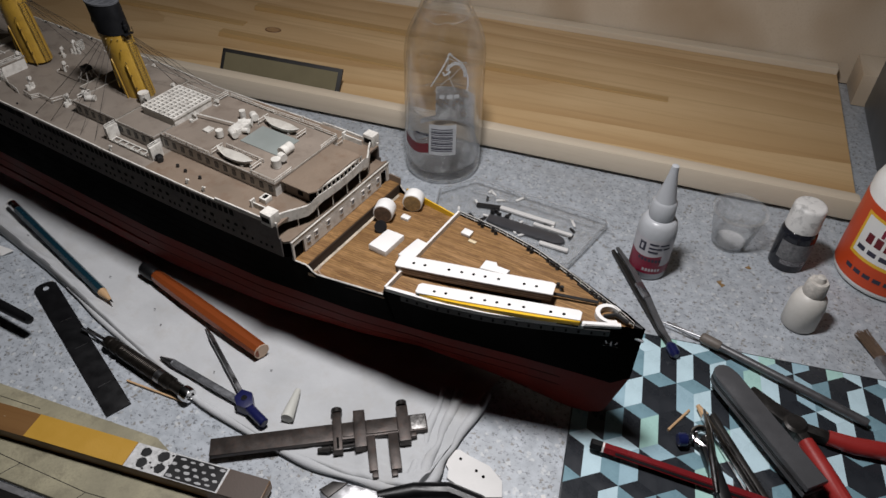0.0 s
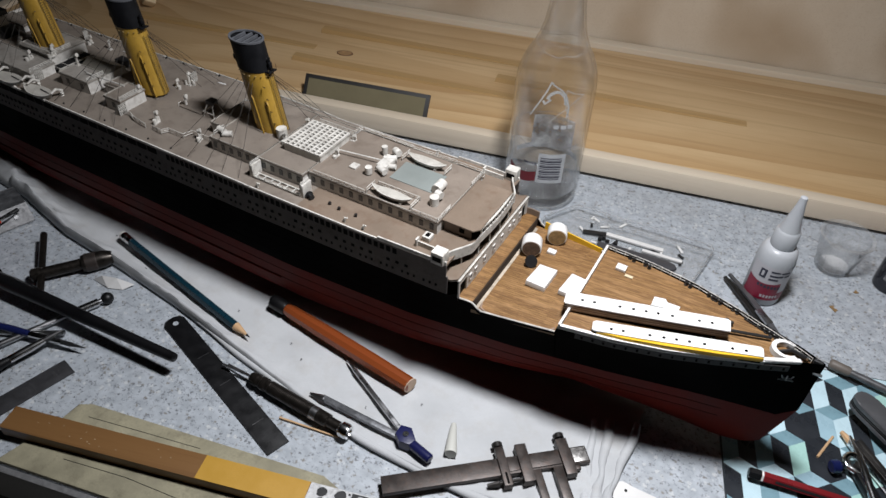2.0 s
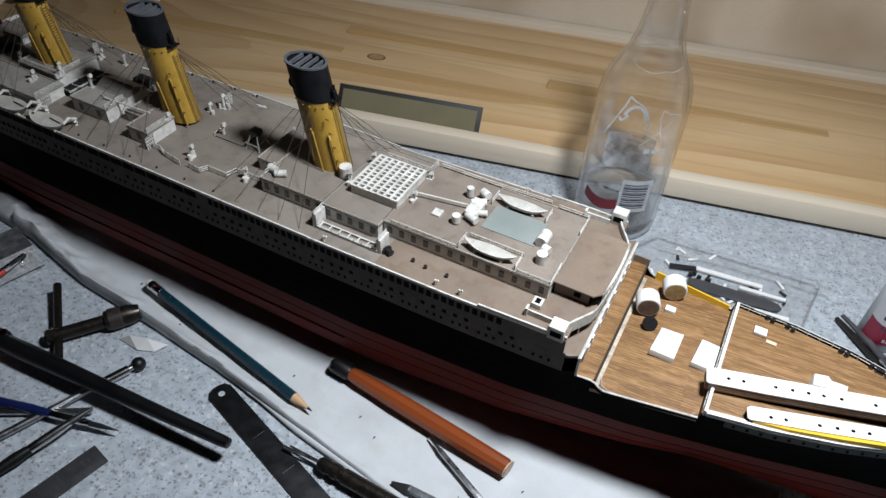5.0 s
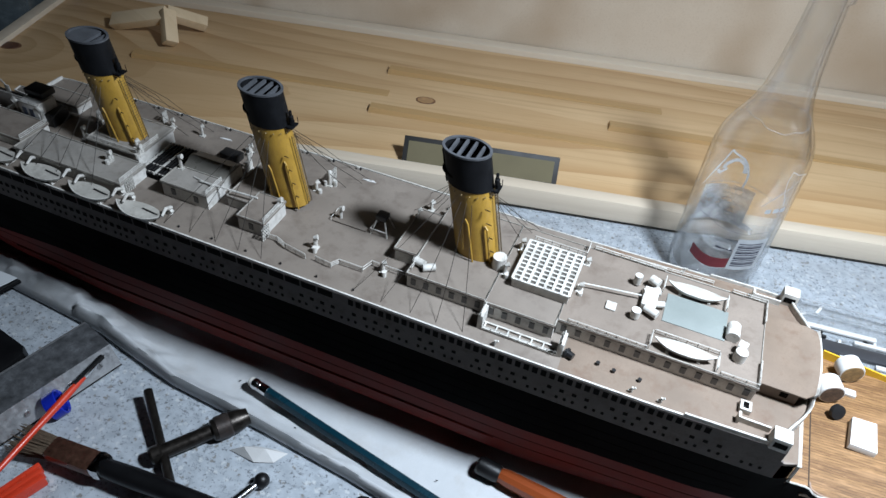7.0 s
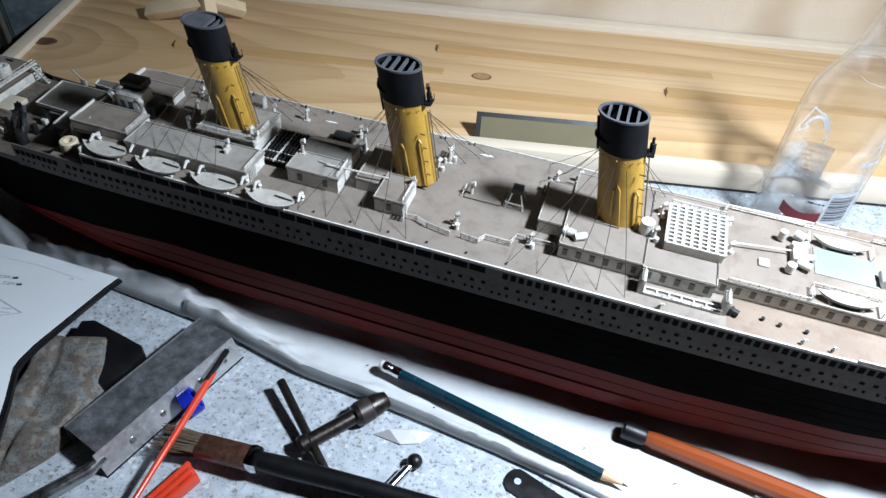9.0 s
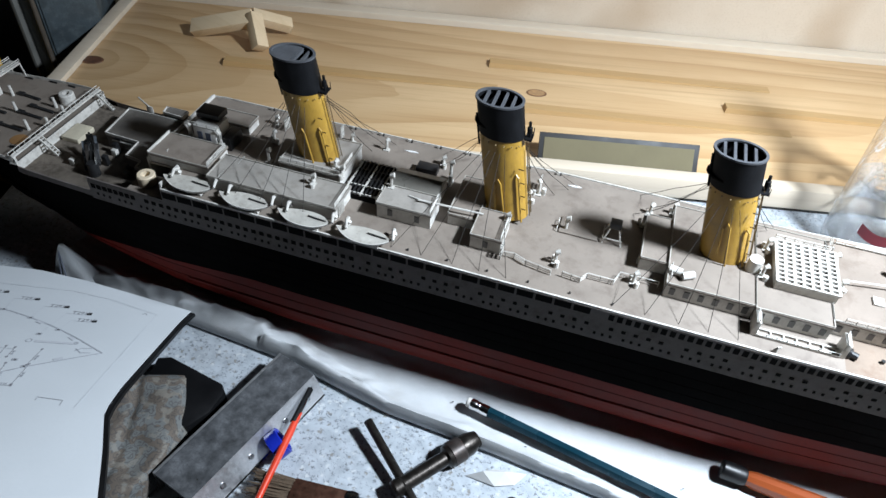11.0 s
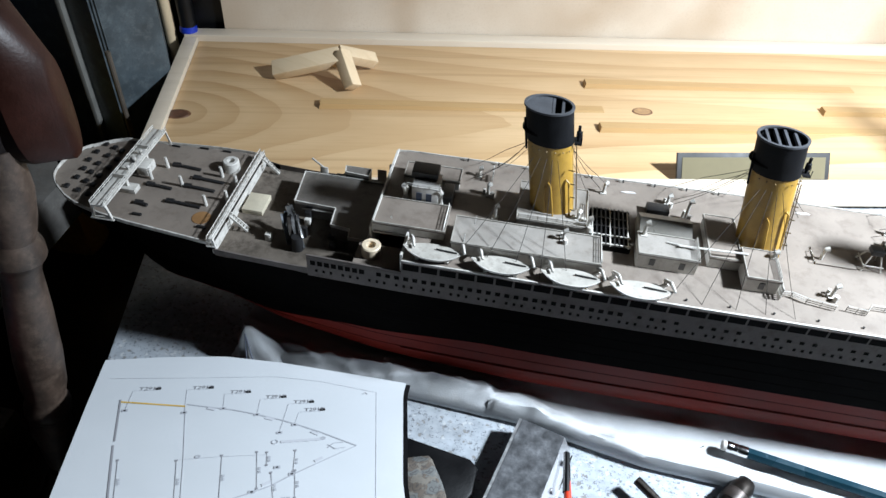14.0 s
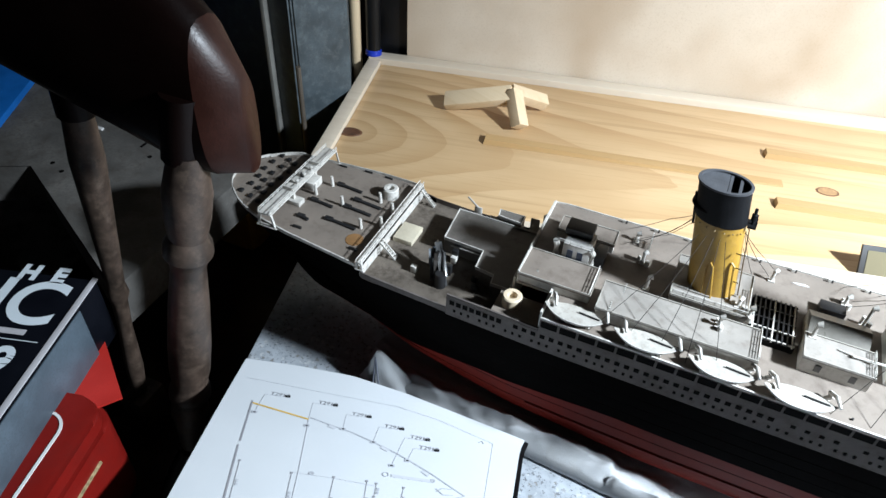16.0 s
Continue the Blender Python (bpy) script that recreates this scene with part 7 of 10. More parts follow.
for a0, a1, z0, z1, m in ((-118, -92, 0.0435, 0.0495, CRIMSON), (-88, -70, 0.0435, 0.0495, CRIMSON), (-132, -75, 0.0355, 0.0425, PRINT_RED), (-138, -66, 0.0285, 0.0318, PRINT_DARK), (-140, -80, 0.0125, 0.0155, PRINT_DARK)):
    w = (a1 - a0) / 5
    for k in range(5):
        part("label_bar", curved_patch(x, y, 0.0311, a0 + w * k, a0 + w * (k + 0.72), z0, z1, 4), m, mp)

# ---- geometric mat ----
MAT_M = Matrix.Translation((0.356, 0.0595, 0)) @ Matrix.Rotation(radians(17.7), 4, "Z")
craft_mat = thing("craft_mat", (0.44, 0.02, 0.0), "thin glossy mat with black, teal and pale blue rhombi", "mat")
part("mat_sheet", box(B(), 0, 0.205, -0.170, 0, 0.0002, 0.0011, 0.0003, MAT_M), mat("mat_black", (0.02, 0.025, 0.03), 0.3, var=0.2), craft_mat, "black ground")
INKS = {"black": mat("mat_ink_black", (0.02, 0.023, 0.028), 0.3, var=0.2), "teal": mat("mat_ink_teal", (0.17, 0.29, 0.34), 0.3, var=0.15), "pale": mat("mat_ink_pale_blue", (0.48, 0.64, 0.7), 0.3, var=0.1), "mint": mat("mat_ink_mint", (0.36, 0.58, 0.53), 0.3, var=0.1), "sky": mat("mat_ink_sky", (0.3, 0.45, 0.52), 0.3, var=0.1)}
random.seed(7)
e = 0.0106
TALL = 1.75
DIRS = [Vector((0, e * TALL)), Vector((e * 0.866, e * 0.5)), Vector((e * 0.866, -e * 0.5))]
# the three faces of each printed cube and the inks they take
FACES = ((DIRS[0], DIRS[2]), (DIRS[2], -DIRS[1]), (-DIRS[1], DIRS[0]))
CUBES = (("black", "teal", "pale"), ("black", "pale", "teal"), ("pale", "black", "mint"), ("black", "teal", "black"), ("black", "black", "sky"), ("teal", "black", "pale"), ("pale", "teal", "black"), ("black", "teal", "pale"), ("black", "sky", "mint"), ("sky", "black", "black"))


def clipped(poly, u0, u1, v0, v1):
    """A plan outline cut to the sheet's rectangle."""
    for axis, lim, sign in ((0, u0, 1), (0, u1, -1), (1, v0, 1), (1, v1, -1)):
        out = []
        for p, q in zip(poly, poly[1:] + poly[:1]):
            dp, dq = sign * (p[axis] - lim), sign * (q[axis] - lim)
            if dp >= 0:
                out.append(p)
            if dp * dq < 0:
                out.append(p + (q - p) * (dp / (dp - dq)))
        poly = out
        if len(poly) < 3:
            return []
    return poly


for j in range(-8, 3):
    for i in range(-2, 13):
        c = Vector((1.732 * e * (i + (j % 2) / 2), (TALL + 0.5) * e * j - 0.004))
        for (a, b), shade in zip(FACES, random.choice(CUBES)):
            poly = clipped([c, c + a, c + a + b, c + b], 0.0008, 0.2042, -0.1692, -0.0008)
            if len(poly) < 3:
                continue
            mid = sum(poly, Vector((0, 0))) / len(poly)
            bm = B()
            lo = [bm.verts.new((*((p - mid) * 0.998), 0)) for p in poly]
            hi = [bm.verts.new((*((p - mid) * 0.998), 0.00018)) for p in poly]
            bm.faces.new(hi)
            for k in range(len(poly)):
                bm.faces.new((lo[k], lo[(k + 1) % len(poly)], hi[(k + 1) % len(poly)], hi[k]))
            piece("rhombus", finish(bm, INKS[shade], 0), craft_mat, MAT_M @ Vector((mid.x, mid.y, 0.0011)), radians(17.7))

# ---- hand tools ----
SCREW = mat("dark_bronze_tool", (0.035, 0.03, 0.026), 0.35, metal=0.8, var=0.3, scale=300)
NAVY = mat("navy_plastic", (0.006, 0.008, 0.055), 0.35, var=0.1)
ORANGE_WOOD = wood("varnished_orange_wood", (0.20, 0.047, 0.013), (0.13, 0.028, 0.007), radians(5), ring=160, stretch=0.05, rough=0.25, contrast=0.6)
TEAL_LACQUER = mat("teal_lacquer", (0.004, 0.022, 0.034), 0.25, var=0.1)
RAW_WOOD = wood("pencil_cedar", (0.55, 0.36, 0.2), (0.42, 0.25, 0.13), 0.0, ring=300, stretch=0.1)

# black rule
bm = B()
a, b, w = Vector((0.0573, -0.0962, 0)), Vector((0.1738, -0.1333, 0)), 0.0132
d = (b - a).normalized(); s = Vector((-d.y, d.x, 0))
L = (b - a).length
pts = [(L, -w / 2), (L, w / 2), (0.004, w / 2), (0.001, w / 2 - 0.002), (0, w / 2 - 0.005), (0, -w / 2 + 0.005), (0.001, -w / 2 + 0.002), (0.004, -w / 2)]
black_rule = thing("black_rule", ((a + b) / 2), "short black steel rule with a hanging hole, flat on the bench", "ruler")
part("blade", slab(bm, [tuple((a + d * u + s * v).to_2d()) for u, v in pts], 0.0003, 0.0012, 0.0001), mat("gunblack_steel", (0.006, 0.006, 0.0068), 0.4, metal=0.15, var=0.3, scale=120), black_rule)
p = a + d * 0.006
part("hanging_hole", rod(B(), (p.x, p.y, 0.0011), (p.x, p.y, 0.00135), 0.0017, n=16), COUNTER, black_rule, "hole that shows the bench")
for u in (0.066, 0.101, 0.04):
    q = a + d * u
    part("scratch", bar(B(), (q - s * 0.003 + Vector((0, 0, 0.00125))), (q + s * 0.004 + Vector((0, 0, 0.00125))), 0.00035, 0.0001), STEEL, black_rule)

# orange handled tool
tool = thing("wooden_handled_tool", (0.16, -0.063, 0.0035), "varnished orange wooden tool handle with black tip, on the cloth", "hand tool")
za = 0.0088
part("handle", turned(B(), (0.1185, -0.0575, za), (0.2165, -0.0672, za), [(0, 0.0036), (0.004, 0.0044), (0.03, 0.0050), (0.07, 0.0051), (0.095, 0.0047), (0.0965, 0.0044), (0.0968, 0.0035)], 10), ORANGE_WOOD, tool, "varnished orange handle")
part("tip", turned(B(), (0.1065, -0.0563, za), (0.1185, -0.0575, za), [(0, 0.0042), (0.001, 0.0048), (0.0105, 0.0046), (0.012, 0.004)], 12), BLACK_PLASTIC, tool, "black tip")
part("end_cap", rod(B(), (0.2147, -0.0670, za), (0.2151, -0.0671, za), 0.0048, n=10), mat("pale_end_grain", (0.5, 0.36, 0.26), 0.6), tool, "pale end grain")

# pencils
def pencil(name, a, b, r, body, label, tail=True, stripe=None):
    a, b = Vector(a), Vector(b)
    d = (b - a).normalized()
    L = (b - a).length
    t = thing(name, ((a + b) / 2).to_tuple()[:2] + (min(a.z, b.z) - r,), label, "pencil")
    part("shaft", turned(B(), a + d * (0.011 if tail else 0.0005), b - d * 0.013, [(0, r), (L - 0.013 - (0.011 if tail else 0.0005), r)], 6), body, t, "lacquered hexagonal shaft", smooth=0)
    part("wood_cone", turned(B(), b - d * 0.013, b - d * 0.003, [(0, r * 0.96), (0.0095, r * 0.3), (0.01, r * 0.28)], 12), RAW_WOOD, t, "sharpened bare wood")
    part("lead", turned(B(), b - d * 0.0031, b, [(0, r * 0.28), (0.003, r * 0.06)], 8), BLACK_PART, t)
    if tail:
        part("ferrule", turned(B(), a + d * 0.001, a + d * 0.0112, [(0, r * 0.9), (0.0005, r), (0.003, r), (0.0035, r * 0.92), (0.005, r), (0.0055, r * 0.92), (0.007, r), (0.0102, r * 0.98)], 16), CHROME, t, "worn metal ferrule")
        part("eraser", turned(B(), a - d * 0.0012, a + d * 0.001, [(0, r * 0.7), (0.0006, r * 0.86), (0.0022, r * 0.88)], 14), mat("worn_eraser", (0.5, 0.48, 0.45), 0.8), t)
    if stripe:
        for k in (0, 2, 4):
            ang = math.pi / 3 * k + math.pi / 6
            q = d.to_track_quat("Z", "Y").to_matrix() @ Vector((math.cos(ang), math.sin(ang), 0)) * r * 0.88
            part("stripe", bar(B(), a + d * 0.012 + q, b - d * 0.014 + q, 0.0012, 0.0003, 0, q), stripe, t)
    return t


pencil("teal_pencil", (-0.0208, -0.0624, 0.0092), (0.1135, -0.0862, 0.0072), 0.0030, TEAL_LACQUER, "sharpened teal pencil with a metal ferrule, lying on the cloth edge")
striped = pencil("striped_pencil", (0.3945, -0.0195, 0.0055), (0.520, 0.0030, 0.0050), 0.0029, mat("dark_red_lacquer", (0.16, 0.012, 0.015), 0.25, var=0.1), "black and dark red striped pencil lying on the patterned mat", False, BLACK_PART)
part("end_band", turned(B(), (0.3995, -0.0186, 0.0054), (0.4015, -0.0182, 0.0054), [(0, 0.0030), (0.001, 0.0030)], 6), BRIGHT_WHITE, striped, "white band", smooth=0)
part("dipped_end", turned(B(), (0.3935, -0.0197, 0.0055), (0.3995, -0.0186, 0.0054), [(0, 0.0024), (0.0008, 0.0030), (0.006, 0.0030)], 6), BLACK_PLASTIC, striped, "black dipped end", smooth=0)

# pin vice
vise = thing("pin_vice", (0.16, -0.1078, 0), "dark knurled pin vice with drill bit at the cloth edge", "pin vice")
a, b = Vector((0.1325, -0.1072, 0.0058)), Vector((0.2025, -0.1088, 0.0058))
part("body", turned(B(), a, b, [(0, 0.0019), (0.0015, 0.0034), (0.0045, 0.0039), (0.006, 0.0039), (0.0065, 0.0034), (0.0085, 0.0034), (0.009, 0.0040), (0.012, 0.0040), (0.0125, 0.0034), (0.0145, 0.0034), (0.015, 0.0040), (0.045, 0.0038), (0.0455, 0.0034), (0.047, 0.0034), (0.0475, 0.0039), (0.056, 0.0039), (0.0565, 0.0031), (0.064, 0.0031)], 20), SCREW, vise, "knurled bronze body")
part("swivel_end", turned(B(), a.lerp(b, 0.90), b + (b - a) * 0.02, [(0, 0.0026), (0.002, 0.0042), (0.0055, 0.0044), (0.007, 0.0038), (0.0072, 0.0024), (0.006, 0.0020)], 20), CHROME, vise, "shiny swivel end")
part("drill_bit", rod(B(), (0.1125, -0.1083, 0.0048), (0.1330, -0.1072, 0.0056), 0.0007, n=8), STEEL, vise)
part("drill_bit", rod(B(), (0.1145, -0.1062, 0.0038), (0.1330, -0.1066, 0.0050), 0.0006, n=8), STEEL, vise)
for k in range(26):
    t = 0.22 + 0.43 * k / 26
    part("knurl", turned(B(), a.lerp(b, t), a.lerp(b, t + 0.008), [(0, 0.0039), (0.0003, 0.0041), (0.0006, 0.0039)], 16), SCREW, vise)

part("bright_band", turned(B(), a.lerp(b, 0.64), a.lerp(b, 0.70), [(0, 0.0040), (0.0042, 0.0040)], 20), STEEL, vise, "bright steel band")
# drawing compass
comp = thing("drawing_compass", (0.21, -0.092, 0.0035), "open steel drawing compass with navy plastic head, on the cloth", "drawing compass")
part("leg", bar(B(), (0.1805, -0.0728, 0.0062), (0.2275, -0.0945, 0.0070), 0.0026, 0.0022, 0.0006), STEEL, comp, "steel leg")
part("leg", bar(B(), (0.1775, -0.0985, 0.0070), (0.2285, -0.0975, 0.0070), 0.0036, 0.0028, 0.0008), GREY_WEB, comp, "steel leg")
part("needle", rod(B(), (0.1725, -0.0690, 0.006), (0.1810, -0.0730, 0.0062), 0.0004, 0.0012, 8), STEEL, comp)
part("lead_holder", rod(B(), (0.1690, -0.0992, 0.0062), (0.1785, -0.0985, 0.0070), 0.0007, 0.0022, 8), STEEL, comp)
part("head", slab(B(), [(0.2250, -0.0925), (0.2310, -0.0912), (0.2368, -0.0965), (0.2352, -0.1008), (0.2295, -0.1018), (0.2250, -0.0985)], 0.0040, 0.0108, 0.0010), NAVY, comp, "navy plastic head")
part("grip", turned(B(), (0.2355, -0.0985, 0.0080), (0.2485, -0.1012, 0.0080), [(0, 0.0024), (0.001, 0.0028), (0.0125, 0.0027), (0.0132, 0.0020)], 14), NAVY, comp)
part("pivot", rod(B(), (0.2305, -0.0965, 0.0106), (0.2305, -0.0965, 0.0115), 0.0016, n=14), CHROME, comp)
whole("toothpick", rod(B(), (0.1620, -0.1182, 0.0012), (0.1975, -0.1115, 0.0012), 0.0006, 0.0005, 7), RAW_WOOD, "thin wooden stick lying beside the pin vice", "wooden stick")
whole("glue_nozzle", turned(B(), (0.2555, -0.0925, 0.0072), (0.2475, -0.0745, 0.0056), [(0, 0.0032), (0.001, 0.0034), (0.018, 0.0018), (0.0197, 0.0014)], 14), mat("frosted_plastic", (0.5, 0.5, 0.46), 0.45, var=0.05), "frosted plastic nozzle tip lying on the cloth", "nozzle")

# caliper
cal = thing("vernier_caliper", (0.28, -0.082, 0.003), "old patinated steel vernier caliper with two clamping heads", "caliper")
O, D = Vector((0.2335, -0.1215, 0.0062)), Vector((0.757, 0.653, 0))
N = Vector((0.653, -0.757, 0))
def cal_box(name, u0, u1, n0, n1, z0, z1, material=RUSTY_STEEL, bev=0.0004):
    m = Matrix(((D.x, N.x, 0, O.x), (D.y, N.y, 0, O.y), (0, 0, 1, 0.0012), (0, 0, 0, 1)))
    return part(name, box(B(), u0, u1, n0, n1, z0, z1, bev, m), material, cal)
cal_box("beam", -0.0020, 0.1070, -0.0010, 0.0088, 0.0032, 0.0062)
cal_box("scale_face", 0.0986, 0.1064, -0.0004, 0.0080, 0.0062, 0.0064, mat("worn_bright_steel", (0.30, 0.29, 0.28), 0.4, metal=0.7, var=0.6, scale=500, dirt=(0.05, 0.045, 0.04), dirt_amount=0.6))
cal_box("clamp_head", 0.0588, 0.0634, -0.0066, 0.0157, 0.0028, 0.0080)
cal_box("sliding_head", 0.0695, 0.0755, -0.0065, 0.0153, 0.0028, 0.0080)
cal_box("fixed_head", 0.0918, 0.0978, -0.0060, 0.0150, 0.0028, 0.0082)
cal_box("vernier_plate", 0.0756, 0.0917, -0.0002, 0.0078, 0.0062, 0.0070)
cal_box("slider_tongue", 0.0636, 0.0694, 0.0004, 0.0076, 0.0062, 0.0067)
cal_box("jaw", 0.0756, 0.0798, 0.0089, 0.0288, 0.0032, 0.0070)
cal_box("jaw", 0.0862, 0.0915, 0.0089, 0.0294, 0.0032, 0.0070)
cal_box("jaw_tip", 0.0768, 0.0798, 0.0288, 0.0322, 0.0034, 0.0064)
cal_box("jaw_tip", 0.0862, 0.0892, 0.0294, 0.0326, 0.0034, 0.0064)
cal_box("heel", 0.0979, 0.1010, 0.0089, 0.0118, 0.0034, 0.0060)
cal_box("screw_window", 0.0606, 0.0617, 0.0085, 0.0150, 0.0079, 0.0082, DARK_HOLE, 0)
for u in (0.0611, 0.0950):
    q0, q1 = O + D * u - N * 0.0064, O + D * u - N * 0.0105
    part("thumb_screw", turned(B(), (q0.x, q0.y, 0.0063), (q1.x, q1.y, 0.0063), [(0, 0.0014), (0.0008, 0.0014), (0.0009, 0.0029), (0.0036, 0.0029), (0.0041, 0.0022)], 18), DARK_STEEL, cal, "knurled thumb screw")
q0, q1 = O + D * 0.0508 + N * 0.0126, O + D * 0.0694 + N * 0.0120
part("fine_screw", turned(B(), (q0.x, q0.y, 0.0060), (q1.x, q1.y, 0.0060), [(0, 0.0010), (0.006, 0.0016), (0.0065, 0.0010), (0.0186, 0.0010)], 10), DARK_STEEL, cal)

# tap wrench
tap = thing("tap_wrench", (-0.035, -0.103, 0), "dark steel T-handled tap wrench lying on the bench", "tap wrench")
a, b = Vector((-0.0415, -0.1195, 0.0062)), Vector((-0.0115, -0.0800, 0.0072))
part("body", turned(B(), a, b, [(0, 0.0036), (0.0012, 0.0046), (0.005, 0.0046), (0.006, 0.0038), (0.03, 0.0038), (0.031, 0.0056), (0.034, 0.0060), (0.044, 0.0058), (0.0495, 0.0042), (0.0497, 0.002)], 22), SCREW, tap, "dark bronze chuck body")
part("cross_bar", rod(B(), (-0.0655, -0.0905, 0.0098), (-0.0240, -0.1265, 0.0052), 0.0023, n=12), SCREW, tap, "sliding cross bar")
part("chuck_ring", turned(B(), a.lerp(b, 0.66), a.lerp(b, 0.82), [(0, 0.0057), (0.0004, 0.0063), (0.007, 0.0062), (0.0078, 0.0057)], 28), RUSTY_STEEL, tap, "knurled ring")

bm = B()
pts = [(-0.012, -0.0975, 0.0005), (-0.004, -0.0955, 0.0062), (0.003, -0.0985, 0.001), (0.0065, -0.0925, 0.0068), (0.0165, -0.0880, 0.0025), (0.012, -0.0945, 0.0006), (0.0005, -0.0900, 0.0012), (0.009, -0.0880, 0.0010)]
vs = [bm.verts.new(p) for p in pts]
for f in ((0, 2, 1), (1, 2, 3), (1, 3, 6), (3, 5, 4), (2, 5, 3), (3, 4, 7), (3, 7, 6), (0, 1, 6), (0, 6, 7, 4, 5, 2)):
    bm.faces.new([vs[k] for k in f])
whole("paper_wrapper", bm, BRIGHT_WHITE, "crumpled white paper wrapper on the bench", "wrapper", smooth=0)

# brushes and probes
def slim_brush(name, tail, tip, r, body, label, bristle=0.014, ferrule=0.02, hair=None):
    a, b = Vector(tail), Vector(tip)
    d = (b - a).normalized()
    L = (b - a).length
    t = thing(name, ((a + b) / 2).to_tuple()[:2] + (0.0,), label, "paintbrush", "paintbrushes on the bench")
    h = L - bristle - ferrule
    part("handle", turned(B(), a, b, [(0, r * 0.35), (0.002, r * 0.55), (h * 0.5, r * 0.8), (h * 0.85, r), (h, r * 0.75)], 12), body, t, "lacquered handle")
    part("ferrule", turned(B(), a + d * h, b, [(0, r * 0.78), (ferrule * 0.6, r * 0.8), (ferrule, r * 0.6)], 12), CHROME, t, "metal ferrule")
    part("bristles", turned(B(), a + d * (h + ferrule), b, [(0, r * 0.55), (bristle * 0.4, r * 0.5), (bristle, r * 0.08)], 10), hair or BLACK_PART, t, "paint-stained bristles")
    return t


BLUE_LACQUER = mat("blue_lacquer", (0.008, 0.012, 0.06), 0.25, var=0.1)
RED_LACQUER = mat("red_lacquer", (0.5, 0.04, 0.015), 0.3, var=0.08)
slim_brush("blue_paintbrush", (-0.075, -0.1705, 0.004), (0.037, -0.1420, 0.006), 0.0026, BLUE_LACQUER, "thin blue paintbrush lying among steel probes on the bench", 0.016, 0.022)
slim_brush("black_paintbrush", (-0.004, -0.2110, 0.003), (0.0185, -0.1400, 0.010), 0.0030, BLACK_PLASTIC, "thin black paintbrush crossing a blue one on the bench", 0.012, 0.02)
red_brush = slim_brush("red_paintbrush", (-0.0945, -0.185, 0.012), (-0.0995, -0.0830, 0.0125), 0.0020, RED_LACQUER, "thin red paintbrush with a black tip, leaning on the aluminium bar", 0.004, 0.012)
part("dipped_end", rod(B(), (-0.09895, -0.1050, 0.01252), (-0.0996, -0.0845, 0.01255), 0.0019, 0.0016, 10), BLACK_PLASTIC, red_brush, "black dipped end")
for a, b, r in (((0.0125, -0.1085, 0.0040), (-0.0185, -0.1870, 0.0032), 0.0021), ((-0.050, -0.1780, 0.003), (0.0145, -0.1395, 0.0035), 0.0016)):
    t = thing("steel_probe", (0.5 * (a[0] + b[0]), 0.5 * (a[1] + b[1]), 0), "slim bright steel probe lying on the bench", "probe", "steel probes")
    part("shaft", rod(B(), a, b, r * 0.8, r, 12), STEEL, t)
    if r > 0.002:
        bm = B()
        bmesh.ops.create_uvsphere(bm, u_segments=16, v_segments=10, radius=0.0039, matrix=Matrix.Translation((a[0] + 0.0008, a[1] + 0.002, 0.0041)))
        part("ball_end", bm, BLACK_PLASTIC, t, "black ball end")
        part("collar", rod(B(), Vector(a).lerp(Vector(b), 0.04), Vector(a).lerp(Vector(b), 0.2), 0.0025, n=12), CHROME, t)

fb = thing("flat_paintbrush", (0.0, -0.132, 0.0), "flat paintbrush with stiff tan bristles and long black handle", "paintbrush", "paintbrushes on the bench")
a, b = Vector((-0.0585, -0.1345, 0.0105)), Vector((0.0935, -0.1245, 0.0150))
part("handle", turned(B(), a, b, [(0, 0.0044), (0.02, 0.0050), (0.06, 0.0043), (0.11, 0.0034), (0.149, 0.0029), (0.1523, 0.0026), (0.1526, 0.001)], 16), BLACK_PLASTIC, fb, "long black handle")
part("ferrule", bar(B(), (-0.0850, -0.1362, 0.0095), (-0.0570, -0.1344, 0.0105), 0.0115, 0.0065, 0.0020), mat("copper_ferrule", (0.12, 0.06, 0.04), 0.35, metal=0.7, var=0.4, scale=300, dirt=(0.16, 0.05, 0.04), dirt_amount=0.6), fb, "stained copper ferrule")
part("ferrule_band", bar(B(), (-0.0600, -0.1346, 0.0105), (-0.0530, -0.1341, 0.0107), 0.0120, 0.0090, 0.0030), CHROME, fb)
TAN_HAIR = mat("tan_bristle", (0.12, 0.085, 0.055), 0.8, var=0.4, scale=900)
random.seed(3)
bm = B()
for k in range(160):
    w, h = random.uniform(-0.0052, 0.0052), random.uniform(-0.0028, 0.0028)
    L = random.uniform(0.014, 0.022)
    rod(bm, (-0.0845, -0.1362 + w, 0.0095 + h), (-0.0845 - L, -0.1380 + w * 1.35 + random.uniform(-0.001, 0.001), 0.0085 + h * 1.3), 0.0004, 0.00015, 4)
part("bristles", bm, TAN_HAIR, fb, "splayed tan bristles", kind="stuff")
